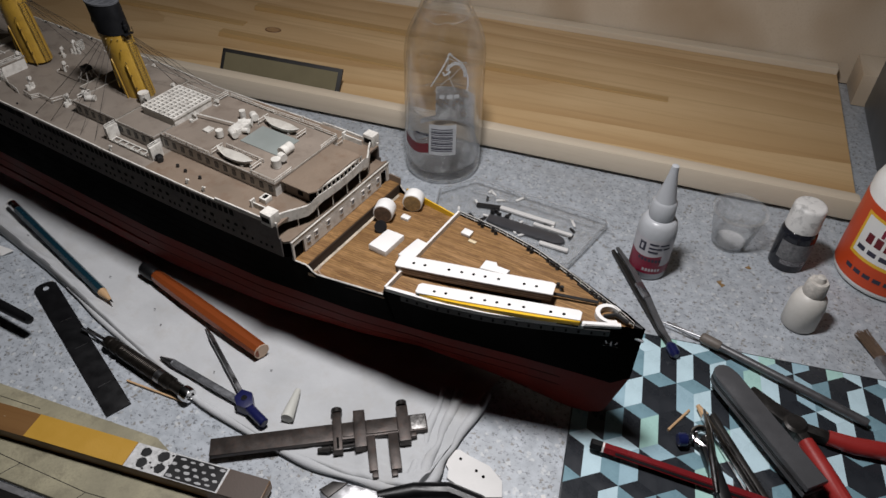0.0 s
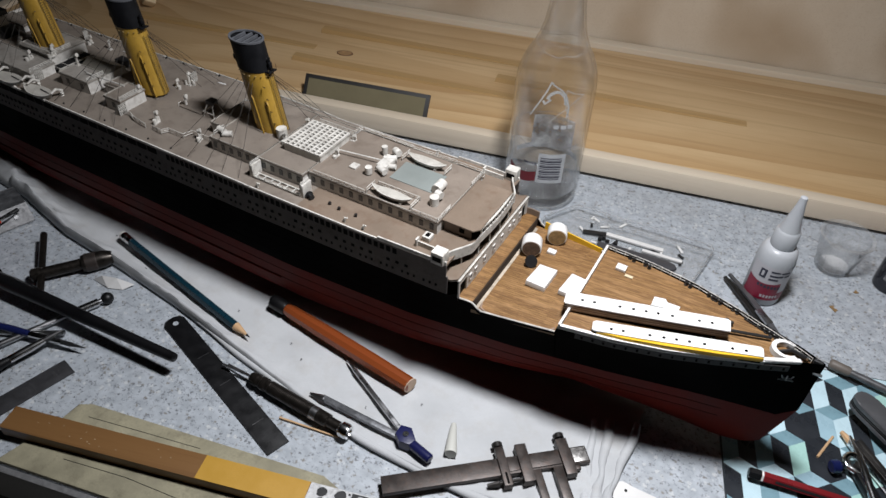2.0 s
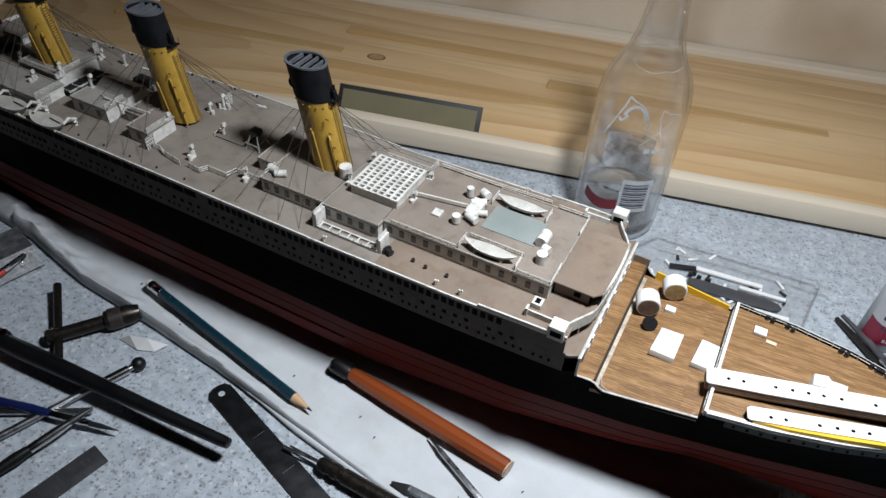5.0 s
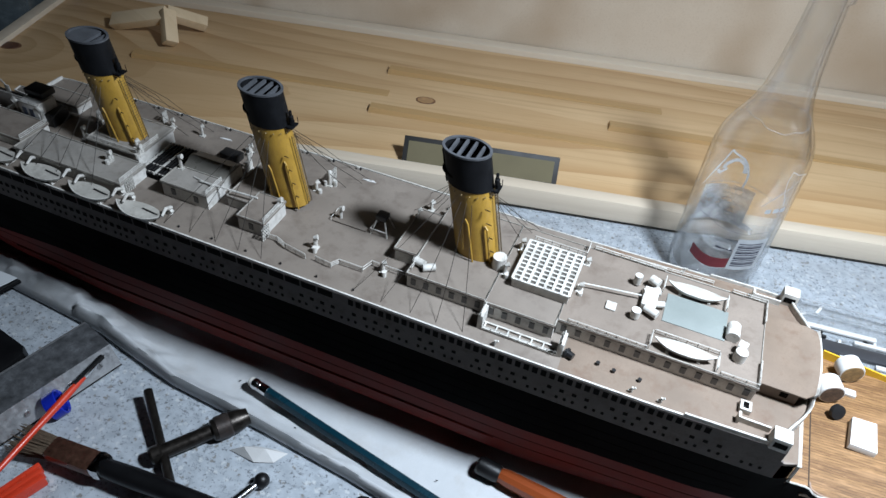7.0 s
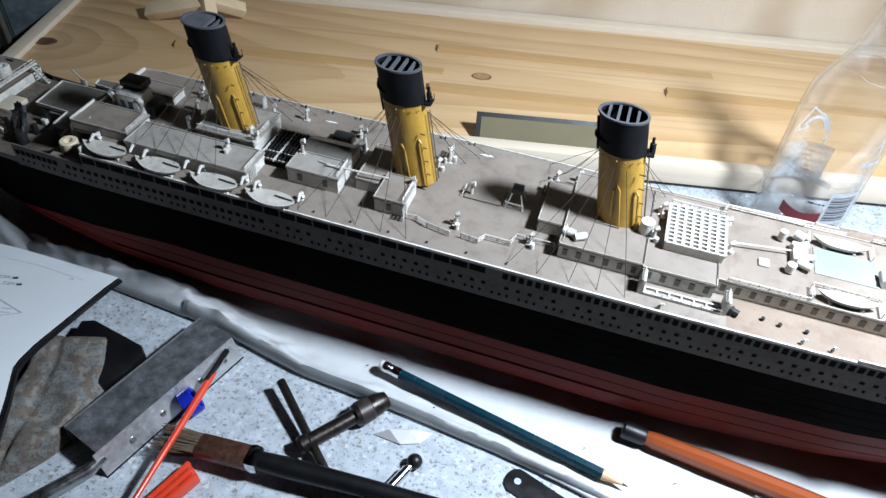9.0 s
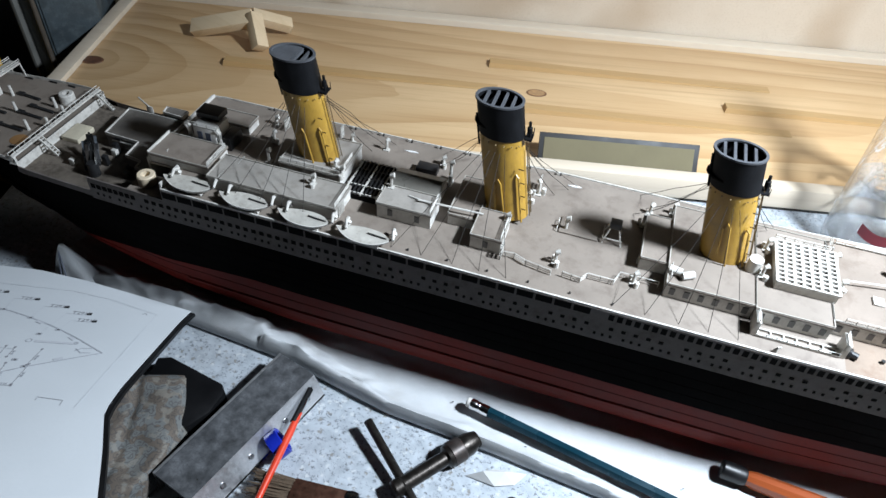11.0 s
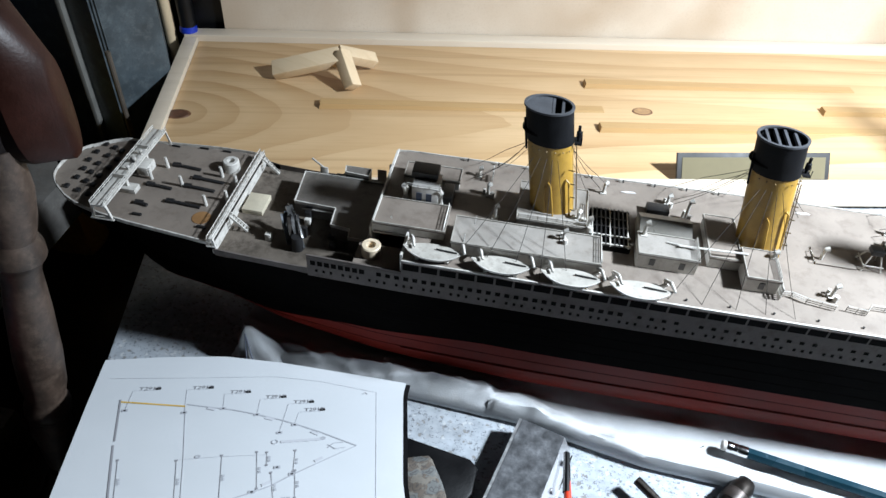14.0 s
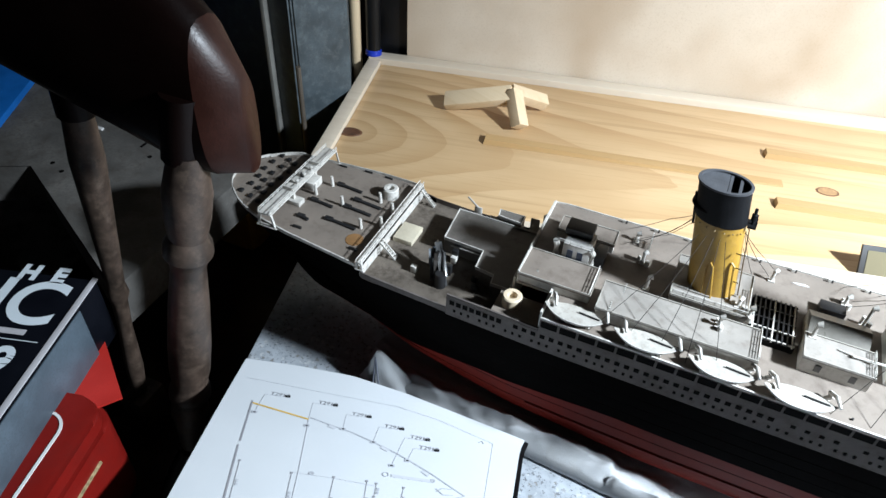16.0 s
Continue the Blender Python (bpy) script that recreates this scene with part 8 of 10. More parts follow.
# steel rule by the brushes
a, b = Vector((0.0355, -0.1535, 0)), Vector((0.0215, -0.2150, 0))
d = (b - a).normalized(); s = Vector((-d.y, d.x, 0))
sr = thing("steel_rule", ((a + b) / 2), "grey steel rule with worn engraved marks, flat on the bench", "ruler")
part("blade", bar(B(), a + Vector((0, 0, 0.0007)), b + Vector((0, 0, 0.0007)), 0.0125, 0.0008, 0.0001), mat("dull_steel_blade", (0.07, 0.07, 0.075), 0.4, metal=0.6, var=0.2, scale=150), sr)
for u, w in ((0.007, 0.004), (0.010, 0.005), (0.022, 0.008), (0.026, 0.007), (0.031, 0.006)):
    q = a + d * u
    part("engraved_bar", bar(B(), q - d * 0.001 - s * w / 2 + Vector((0, 0, 0.00115)), q - d * 0.001 + s * w / 2 + Vector((0, 0, 0.00115)), 0.0016, 0.0001), mat("engraving", (0.03, 0.03, 0.032), 0.5), sr)

# painted test bar on a stained card
CARD_BEIGE = mat("grubby_beige_card", (0.25, 0.228, 0.155), 0.7, var=0.3, scale=45, dirt=(0.10, 0.085, 0.055), dirt_amount=0.6)
card = thing("stained_card", (0.15, -0.17, 0.0003), "grubby beige cutting card at the bench front", "card")
part("card_sheet", slab(B(), [(0.0635, -0.1690), (0.0705, -0.1650), (0.2050, -0.1345), (0.2480, -0.1420), (0.2600, -0.1675), (0.0560, -0.2140), (0.0640, -0.1810)], 0.0003, 0.0026, 0.0005), CARD_BEIGE, card)
for pts in ([(0.085, -0.196), (0.12, -0.187), (0.16, -0.1805), (0.2, -0.1735), (0.235, -0.163)], [(0.16, -0.1805), (0.157, -0.19)], [(0.2, -0.1735), (0.198, -0.182)], [(0.075, -0.172), (0.11, -0.163), (0.14, -0.1555)]):
    part("knife_cut", tube(B(), [(x, y, 0.0026) for x, y in pts], 0.0002, 4), BLACK_PART, card, "dark knife cut")
tb = thing("painted_test_bar", (0.165, -0.16, 0.0026), "brown wooden bar with yellow, white and black test paint", "wooden bar")
a, b = Vector((0.0445, -0.1960, 0)), Vector((0.2755, -0.1305, 0))
d = (b - a).normalized(); s = Vector((-d.y, d.x, 0))
L = (b - a).length
TB = Matrix(((d.x, s.x, 0, a.x), (d.y, s.y, 0, a.y), (0, 0, 1, 0), (0, 0, 0, 1)))
BAR_BROWN = wood("brown_stained_bar", (0.17, 0.085, 0.03), (0.11, 0.05, 0.016), radians(-16), ring=110, stretch=0.06, contrast=0.5)
part("bar_body", box(B(), 0, L, -0.0068, 0.0068, 0.0027, 0.0100, 0.0006, TB), BAR_BROWN, tb)
part("yellow_patch", box(B(), 0.112, 0.1685, -0.0066, 0.0066, 0.01, 0.0102, 0, TB), mat("mustard_paint", (0.42, 0.235, 0.035), 0.45, var=0.05, scale=80), tb, "flat mustard yellow paint")
part("white_patch", box(B(), 0.1688, 0.2190, -0.0066, 0.0066, 0.01, 0.01018, 0, TB), mat("patchy_white_paint", (0.5, 0.5, 0.5), 0.5, var=0.2, scale=250, dirt=(0.06, 0.06, 0.06), dirt_amount=0.6), tb, "patchy white paint")
part("dark_end", box(B(), 0.2192, L - 0.0004, -0.0066, 0.0066, 0.01, 0.01022, 0, TB), mat("umber_paint", (0.07, 0.05, 0.04), 0.5, var=0.1), tb, "dark umber end")
random.seed(5)
for u, v, r in ((0.1755, 0.0028, 0.0026), (0.1765, -0.0028, 0.0026), (0.1850, 0.0032, 0.0028), (0.1865, -0.0030, 0.0026)):
    p = TB @ Vector((u, v, 0.0102))
    part("paint_blot", slab(B(), [(p.x + r * (0.85 + 0.3 * random.random()) * math.cos(t), p.y + r * (0.85 + 0.3 * random.random()) * math.sin(t)) for t in np.linspace(0, 2 * math.pi, 15)[:-1]], 0.0102, 0.0104), BLACK_PART, tb, "black paint blot")
part("black_smear", box(B(), 0.1905, 0.2180, -0.0062, 0.0060, 0.0102, 0.01032, 0, TB), BLACK_PART, tb, "smeared black paint")
PATCH_WHITE = mat("blotted_white", (0.34, 0.34, 0.345), 0.6, var=0.3, scale=600)
for i in range(5):
    for j in range(4):
        u, v = 0.1925 + 0.0052 * i + 0.0024 * (j % 2) + random.uniform(-0.0005, 0.0005), -0.0046 + 0.003 * j + random.uniform(-0.0004, 0.0004)
        w, h = random.uniform(0.0013, 0.002), random.uniform(0.0006, 0.001)
        p = [TB @ Vector((u + w * math.cos(t) * random.uniform(0.75, 1.1), v + h * math.sin(t) * random.uniform(0.7, 1.1), 0)) for t in np.linspace(0, 2 * math.pi, 11)[:-1]]
        part("white_blot", slab(B(), [(q.x, q.y) for q in p], 0.0103, 0.01042), PATCH_WHITE, tb)
for k in range(12):
    u, v = random.uniform(0.172, 0.192), random.uniform(-0.0055, 0.0055)
    p = TB @ Vector((u, v, 0))
    part("paint_dot", slab(B(), [(p.x + 0.0007 * math.cos(t), p.y + 0.0006 * math.sin(t)) for t in np.linspace(0, 2 * math.pi, 7)[:-1]], 0.0102, 0.01036), BLACK_PART, tb)
for k in range(14):
    u, v = random.uniform(0.015, 0.1), random.uniform(-0.004, 0.004)
    part("paint_fleck", box(B(), u, u + random.uniform(0.0003, 0.0009), v, v + 0.0004, 0.01, 0.01012, 0, TB), mat("cream_fleck", (0.3, 0.21, 0.12), 0.6) if k == 0 else bpy.data.materials["cream_fleck"], tb)

# ---- right hand end: cutters, pliers, knife ----
GREY_HANDLE = mat("grey_handle", (0.11, 0.11, 0.115), 0.4, metal=0.5, var=0.2, scale=150)
tw = thing("tweezers", (0.378, 0.096, 0.001), "steel tweezers with a blue dipped tip, lying across the mat edge", "tweezers")
for k, (z, off) in enumerate(((0.0030, 0.0), (0.0058, 0.0022))):
    bm = B()
    pts = [Vector((0.3475 + off, 0.1275 + off * 0.4)), Vector((0.362 + off, 0.1130 + off)), Vector((0.380 + off * 0.8, 0.0945 + off * 0.6)), Vector((0.398, 0.0755)), Vector((0.4085, 0.0650))]
    wid = [0.0020, 0.0034, 0.0042, 0.0034, 0.0020]
    lo, hi = [], []
    for p, w in zip(pts, wid):
        s = Vector((0.71, 0.70)) * w / 2
        lo.append([bm.verts.new((p.x - s.x, p.y - s.y, z - 0.0008)), bm.verts.new((p.x + s.x, p.y + s.y, z - 0.0008)), bm.verts.new((p.x + s.x, p.y + s.y, z + 0.0008)), bm.verts.new((p.x - s.x, p.y - s.y, z + 0.0008))])
    for a, b in zip(lo, lo[1:]):
        for j in range(4):
            bm.faces.new((a[j], a[(j + 1) % 4], b[(j + 1) % 4], b[j]))
    bm.faces.new(lo[0]); bm.faces.new(list(reversed(lo[-1])))
    part("arm", bm, GREY_HANDLE if k else DARK_STEEL, tw)
part("grip_band", bar(B(), (0.3735, 0.1035, 0.0062), (0.3825, 0.0945, 0.0062), 0.0050, 0.0018, 0.0003), STEEL, tw, "scored grip")
part("blue_tip", turned(B(), (0.4060, 0.0675, 0.0045), (0.4125, 0.0605, 0.0042), [(0, 0.0020), (0.002, 0.0032), (0.0075, 0.0032), (0.0095, 0.002)], 12), NAVY, tw, "blue dipped tip")

kn = thing("scribing_knife", (0.465, 0.076, 0.0012), "slim grey handled scriber with a long needle, lying on the mat", "scriber")
part("handle", turned(B(), (0.4215, 0.0812, 0.0058), (0.5125, 0.0702, 0.0055), [(0, 0.0016), (0.001, 0.0022), (0.03, 0.0024), (0.09, 0.0025), (0.0915, 0.0021)], 18), GREY_HANDLE, kn)
part("collar", turned(B(), (0.4200, 0.0814, 0.0058), (0.4320, 0.0800, 0.0058), [(0, 0.0022), (0.001, 0.0030), (0.0015, 0.0032), (0.0105, 0.0032), (0.012, 0.0029)], 18), mat("tan_grip", (0.11, 0.092, 0.078), 0.5, var=0.2), kn, "worn tan collar")
part("needle", rod(B(), (0.3965, 0.0822, 0.0040), (0.4210, 0.0813, 0.0057), 0.0003, 0.0006, 8), STEEL, kn)
part("needle_wire", rod(B(), (0.3990, 0.0855, 0.0025), (0.4200, 0.0822, 0.0050), 0.0004, n=6), DARK_STEEL, kn)

mt_ = thing("folding_multitool", (0.466, 0.034, 0.0095), "closed folding tool with dark grey scales, lying on red handled pliers", "multitool")
a, b = Vector((0.4345, 0.0560, 0)), Vector((0.4945, 0.0100, 0))
d = (b - a).normalized(); s = Vector((-d.y, d.x, 0))
L, w = (b - a).length, 0.0125
cap = [(0.0022, -w * 0.36), (0.0005, -w * 0.2), (0.0, 0.0), (0.0005, w * 0.2), (0.0022, w * 0.36), (0.005, w * 0.46), (0.009, w * 0.5), (L, w * 0.5), (L, -w * 0.5), (0.009, -w * 0.5), (0.005, -w * 0.46)]
SCALE_GREY = mat("anodised_grey", (0.085, 0.085, 0.09), 0.38, metal=0.3, var=0.08, scale=80)
for nm, z0, z1, g, m in (("lower_scale", 0.0085, 0.0108, 1.0, SCALE_GREY), ("liner", 0.0108, 0.0116, 0.94, DARK_HOLE), ("spring", 0.0116, 0.0126, 0.97, DARK_STEEL), ("liner", 0.0126, 0.0134, 0.93, DARK_HOLE), ("upper_scale", 0.0134, 0.0165, 1.0, SCALE_GREY)):
    part(nm, slab(B(), [tuple((a + d * (u * g + 0.001 * (1 - g)) + s * v * g).to_2d()) for u, v in cap], z0, z1, 0.0007 if g == 1.0 else 0), m, mt_)
pl = thing("pliers", (0.485, 0.04, 0.0012), "dark pliers with red dipped handles, half under the folding tool", "pliers")
RED_GRIP = mat("red_dipped_grip", (0.28, 0.02, 0.018), 0.4, var=0.12)
part("jaw", bar(B(), (0.4535, 0.0570, 0.0045), (0.4780, 0.0480, 0.0050), 0.0085, 0.0066, 0.0015), DARK_STEEL, pl)
part("pivot_block", turned(B(), (0.4795, 0.0470, 0.0015), (0.4795, 0.0470, 0.0100), [(0, 0.0062), (0.007, 0.0062), (0.008, 0.0048)], 18), DARK_STEEL, pl)
part("handle_shank", bar(B(), (0.4810, 0.0475, 0.0055), (0.4985, 0.0490, 0.0055), 0.0058, 0.0060, 0.0012), DARK_STEEL, pl)
part("grip", tube(B(), [(0.4955, 0.0490, 0.0060), (0.508, 0.0510, 0.0062), (0.530, 0.0590, 0.0062), (0.556, 0.0690, 0.0062)], [0.0040, 0.0046, 0.0048, 0.0042], 12), RED_GRIP, pl, "red dipped grip")
part("grip", tube(B(), [(0.4865, 0.0400, 0.0060), (0.4970, 0.0280, 0.0062), (0.5110, 0.0120, 0.0062), (0.5210, -0.0080, 0.0062)], [0.0040, 0.0046, 0.0048, 0.0042], 12), RED_GRIP, pl, "red dipped grip")
part("handle_shank", bar(B(), (0.4805, 0.0460, 0.0055), (0.4880, 0.0385, 0.0055), 0.0058, 0.0060, 0.0012), DARK_STEEL, pl)

bc = thing("bow_compass", (0.448, 0.012, 0.0012), "small black bow compass with chrome spring on the mat", "bow compass")
part("spring", tube(B(), [(0.4445, 0.0080, 0.0070), (0.4385, 0.0095, 0.0075), (0.4365, 0.0140, 0.0075), (0.4385, 0.0180, 0.0075), (0.4435, 0.0185, 0.0070)], 0.0016, 8), CHROME, bc, "chrome bow spring")
part("leg", bar(B(), (0.4375, 0.0290, 0.0050), (0.4745, -0.0070, 0.0050), 0.0036, 0.0040, 0.0010), CHROME, bc, "bright leg")
part("leg", bar(B(), (0.4410, 0.0300, 0.0065), (0.4820, -0.0085, 0.0055), 0.0032, 0.0040, 0.0010), DARK_STEEL, bc, "black leg")
part("leg", bar(B(), (0.4420, 0.0120, 0.0060), (0.4615, -0.0160, 0.0060), 0.0062, 0.0050, 0.0015), BLACK_PLASTIC, bc, "black arm")
part("screw", rod(B(), (0.4345, 0.0085, 0.0060), (0.4400, 0.0120, 0.0060), 0.0009, n=8), CHROME, bc)
part("knob", turned(B(), (0.4305, 0.0060, 0.0060), (0.4350, 0.0088, 0.0060), [(0, 0.0028), (0.0006, 0.0036), (0.004, 0.0036), (0.005, 0.003)], 16), BLUE_LACQUER, bc, "dark knurled knob")
part("point", rod(B(), (0.4330, 0.0335, 0.0045), (0.4385, 0.0285, 0.0050), 0.0012, 0.0024, 8), RAW_WOOD, bc, "bare wooden point")
whole("cocktail_stick", rod(B(), (0.4245, 0.0120, 0.0021), (0.4300, 0.0300, 0.0021), 0.0008, 0.0007, 7), RAW_WOOD, "short wooden cocktail stick on the mat", "wooden stick")
eb = thing("old_brush", (0.52, 0.125, 0.0), "old brush with brown stiff bristles lying on the bench", "paintbrush")
random.seed(9)
bm = B()
for k in range(90):
    w = random.uniform(-0.003, 0.003)
    rod(bm, (0.5130 + w * 0.6, 0.1250 + w * 0.8, 0.003 + random.uniform(-0.0015, 0.002)), (0.4995 + w * 0.9, 0.1395 + w * 0.9, 0.003 + random.uniform(-0.002, 0.003)), 0.0004, 0.0002, 4)
part("bristles", bm, mat("brown_bristle", (0.1, 0.06, 0.035), 0.8, var=0.4, scale=900), eb, "stiff brown bristles", kind="stuff")
part("ferrule", bar(B(), (0.5125, 0.1256, 0.003), (0.5270, 0.1100, 0.003), 0.0085, 0.0050, 0.0015), STEEL, eb)
part("handle", turned(B(), (0.5262, 0.1108, 0.0035), (0.60, 0.03, 0.0045), [(0, 0.0035), (0.03, 0.0045), (0.109, 0.003)], 12), RAW_WOOD, eb)

# drilled card and nippers at the cloth corner
dc = thing("drilled_card", (0.352, -0.064, 0.001), "white curved card piece with three drilled holes on the bench", "card piece")
part("sheet", slab(B(), [(0.3350, -0.0590), (0.3385, -0.0565), (0.3440, -0.0570), (0.3560, -0.0565), (0.3650, -0.0605), (0.3690, -0.0680), (0.3610, -0.0730), (0.3500, -0.0745), (0.3410, -0.0735), (0.3395, -0.0690), (0.3370, -0.0680)], 0.0005, 0.0016, 0.0002), BRIGHT_WHITE, dc)
for x, y in ((0.3415, -0.0610), (0.3515, -0.0625), (0.3560, -0.0635)):
    part("drilled_hole", rod(B(), (x, y, 0.0015), (x, y, 0.0018), 0.0008, n=12), DARK_HOLE, dc)
ni = thing("side_cutters", (0.325, -0.095, 0.0), "small steel side cutters with black grips on the bench", "side cutters")
part("head", slab(B(), [(0.2960, -0.1155), (0.2985, -0.1085), (0.3080, -0.1040), (0.3190, -0.0995), (0.3260, -0.1020), (0.3230, -0.1120), (0.3100, -0.1190)], 0.001, 0.0085, 0.0012), STEEL, ni, "steel cutter head")
part("jaw_edge", slab(B(), [(0.2955, -0.1150), (0.2985, -0.1080), (0.3050, -0.1050), (0.3020, -0.1160)], 0.0085, 0.0095, 0.0004), DARK_STEEL, ni)
part("grip", tube(B(), [(0.3200, -0.1020, 0.0060), (0.3330, -0.0905, 0.0065), (0.3470, -0.0815, 0.0065), (0.3620, -0.0790, 0.0062), (0.3800, -0.0820, 0.0060)], [0.0030, 0.0042, 0.0044, 0.0042, 0.0038], 12), BLACK_PLASTIC, ni, "black grip")
part("grip", tube(B(), [(0.3230, -0.1060, 0.0060), (0.3400, -0.1080, 0.0065), (0.3620, -0.1120, 0.0065), (0.3900, -0.1130, 0.0062)], [0.0030, 0.0042, 0.0044, 0.0040], 12), BLACK_PLASTIC, ni, "black grip")
whole("plastic_sliver", bar(B(), (0.3905, -0.0640, 0.001), (0.3850, -0.0560, 0.001), 0.0022, 0.0008), BRIGHT_WHITE, "thin white plastic sliver on the bench", "sliver")

# blister tray with a spare black part
tr = thing("blister_tray", (0.28, 0.12, 0.0), "shallow clear plastic blister tray beside the ship", "plastic tray")
pts = [(0.2165, 0.1180), (0.2320, 0.1440), (0.3320, 0.1515), (0.3345, 0.1480), (0.3285, 0.0960), (0.3240, 0.0925), (0.2260, 0.0960)]
bm = slab(B(), pts, 0.0004, 0.0011)
part("tray_floor", bm, CLEAR_PLASTIC, tr, "clear floor")
rim = pts + [pts[0]]
part("tray_rim", wall_ribbon(B(), rim, 0.0009, 0.0062, 0.0006), CLEAR_PLASTIC, tr, "clear upturned rim")
part("tray_lip", tube(B(), [(x, y, 0.0062) for x, y in rim], 0.0007, 6), CLEAR_PLASTIC, tr)
sp = thing("spare_keel_part", (0.288, 0.115, 0.001), "flat dark grey model part lying in the clear tray", "model part")
a, b = Vector((0.2600, 0.1125, 0)), Vector((0.3170, 0.1180, 0))
d = (b - a).normalized(); s = Vector((-d.y, d.x, 0))
part("strip", slab(B(), [tuple((a + d * u + s * v).to_2d()) for u, v in ((0, -0.003), (0.006, -0.0048), (0.05, -0.005), (0.055, -0.003), (0.057, 0), (0.055, 0.003), (0.05, 0.0045), (0.006, 0.0045), (0, 0.003))], 0.0014, 0.0034, 0.0006), mat("grey_black_plastic", (0.05, 0.05, 0.055), 0.4, var=0.15), sp)
for x, y in ((0.262, 0.1215), (0.2655, 0.1190), (0.2600, 0.1190), (0.2715, 0.1195)):
    part("nub", box(B(), x - 0.0014, x + 0.0014, y - 0.001, y + 0.001, 0.0014, 0.0045, 0.0004), BLACK_PART, sp)
whole("clear_sprue_bar", tube(B(), [(0.2355, 0.1330, 0.0035), (0.28, 0.1390, 0.0040), (0.341, 0.1450, 0.0040)], 0.0008, 6), CLEAR_PLASTIC, "thin clear plastic sprue bar across the tray", "sprue")
for a, b, w, m, col in (((0.262, 0.1275), (0.303, 0.1315), 0.0034, BRIGHT_WHITE, "white"), ((0.290, 0.1240), (0.318, 0.1268), 0.0026, BRIGHT_WHITE, "white"), ((0.246, 0.1210), (0.262, 0.1265), 0.0036, BLACK_PART, "black"), ((0.302, 0.1085), (0.322, 0.1110), 0.0030, BRIGHT_WHITE, "white")):
    whole("sprue_part", bar(B(), (*a, 0.0024), (*b, 0.0026), w, 0.0016, 0.0003), m, f"narrow {col} plastic part lying in the clear tray", "model part", "parts in the tray")
random.seed(21)
for k in range(22):
    x, y = random.uniform(0.236, 0.318), random.uniform(0.106, 0.141)
    q = random.uniform(0, 3)
    whole("plastic_scrap", bar(B(), (x, y, 0.0018), (x + (0.004 + 0.001 * (k % 5)) * math.cos(q), y + (0.004 + 0.001 * (k % 5)) * math.sin(q), 0.0018), 0.0016, 0.0008), BRIGHT_WHITE if k % 3 else BLACK_PART, "tiny plastic scrap in the clear tray", "plastic scrap", "scraps in the tray")
# dropped crumbs by the pots
for x, y in ((0.4165, 0.1395), (0.4185, 0.1375), (0.4285, 0.1640)):
    whole("glue_crumb", slab(B(), [(x + 0.0022 * math.cos(t) * (0.6 + 0.4 * math.sin(3 * t + x * 900)), y + 0.0016 * math.sin(t)) for t in np.linspace(0, 6.28, 11)[:-1]], 0.0001, 0.0006), mat("amber_glue", (0.25, 0.15, 0.06), 0.4) if x < 0.417 else bpy.data.materials["amber_glue"], "dried amber glue crumb on the bench", "glue crumb", "glue crumbs")

# ---- left hand end: bar stock, pouch, phone, plan book ----
al = thing("aluminium_angle", (-0.12, -0.113, 0.0), "scuffed aluminium angle bar lying on the bench", "metal bar")
a, b = Vector((-0.1125, -0.0735, 0)), Vector((-0.1355, -0.1540, 0))
d = (b - a).normalized(); s = Vector((-d.y, d.x, 0))     # s points towards the bow
AM = Matrix(((d.x, s.x, 0, a.x), (d.y, s.y, 0, a.y), (0, 0, 1, 0), (0, 0, 0, 1)))
L = (b - a).length
def prism_along(sec, u0, u1):
    bm = B()
    r0 = [bm.verts.new(AM @ Vector((u0, v, z))) for v, z in sec]
    r1 = [bm.verts.new(AM @ Vector((u1, v, z))) for v, z in sec]
    n = len(sec)
    for k in range(n):
        bm.faces.new((r0[k], r0[(k + 1) % n], r1[(k + 1) % n], r1[k]))
    bm.faces.new(list(reversed(r0))); bm.faces.new(r1)
    return bm
part("top_web", prism_along([(-0.0105, 0.0125), (0.0118, 0.0125), (0.0118, 0.0140), (-0.0105, 0.0140)], 0, L), GREY_WEB, al, "scuffed grey web")
part("flange", prism_along([(0.0119, 0.0138), (0.0119, 0.0124), (0.0164, 0.0005), (0.0178, 0.0009)], 0.0, L + 0.002), ALUMINIUM, al, "bright sloping flange")
part("flange_edge", prism_along([(0.0165, 0.0003), (0.0181, 0.0003), (0.0184, 0.0012), (0.0176, 0.0014)], 0.0, L + 0.002), CHROME, al, "shiny lower edge")
part("back_flange", prism_along([(-0.0120, 0.0002), (-0.0106, 0.0002), (-0.0106, 0.0138), (-0.0120, 0.0138)], 0, L), ALUMINIUM, al)
for u in (0.01, 0.026, 0.05, 0.068):
    q = AM @ Vector((u, 0.0150, 0.0068))
    part("rivet", rod(B(), q, q + Vector((0.0009, -0.0002, 0.0006)), 0.0014, n=12), STEEL, al)
tail = [AM @ Vector(p) for p in ((L - 0.002, 0.012, 0.008), (L + 0.006, 0.012, 0.007), (L + 0.03, 0.004, 0.0055), (L + 0.05, -0.004, 0.0055))]
part("handle_rod", tube(B(), tail, [0.0030, 0.0034, 0.0040, 0.0038], 12), STEEL, al, "round metal tail")
bcap = thing("blue_bottle_cap", (-0.1035, -0.1165, 0.0), "translucent dark blue bottle cap on the bench", "bottle cap")
part("cap_wall", turned(B(), (-0.1045, -0.1185, 0.0062), (-0.1005, -0.1130, 0.0088), [(0, 0.0060), (0.0006, 0.0072), (0.0068, 0.0072), (0.0072, 0.0066), (0.0064, 0.0058), (0.002, 0.0056)], 24), mat("cobalt_plastic", (0.01, 0.02, 0.3), 0.3, var=0.1), bcap)
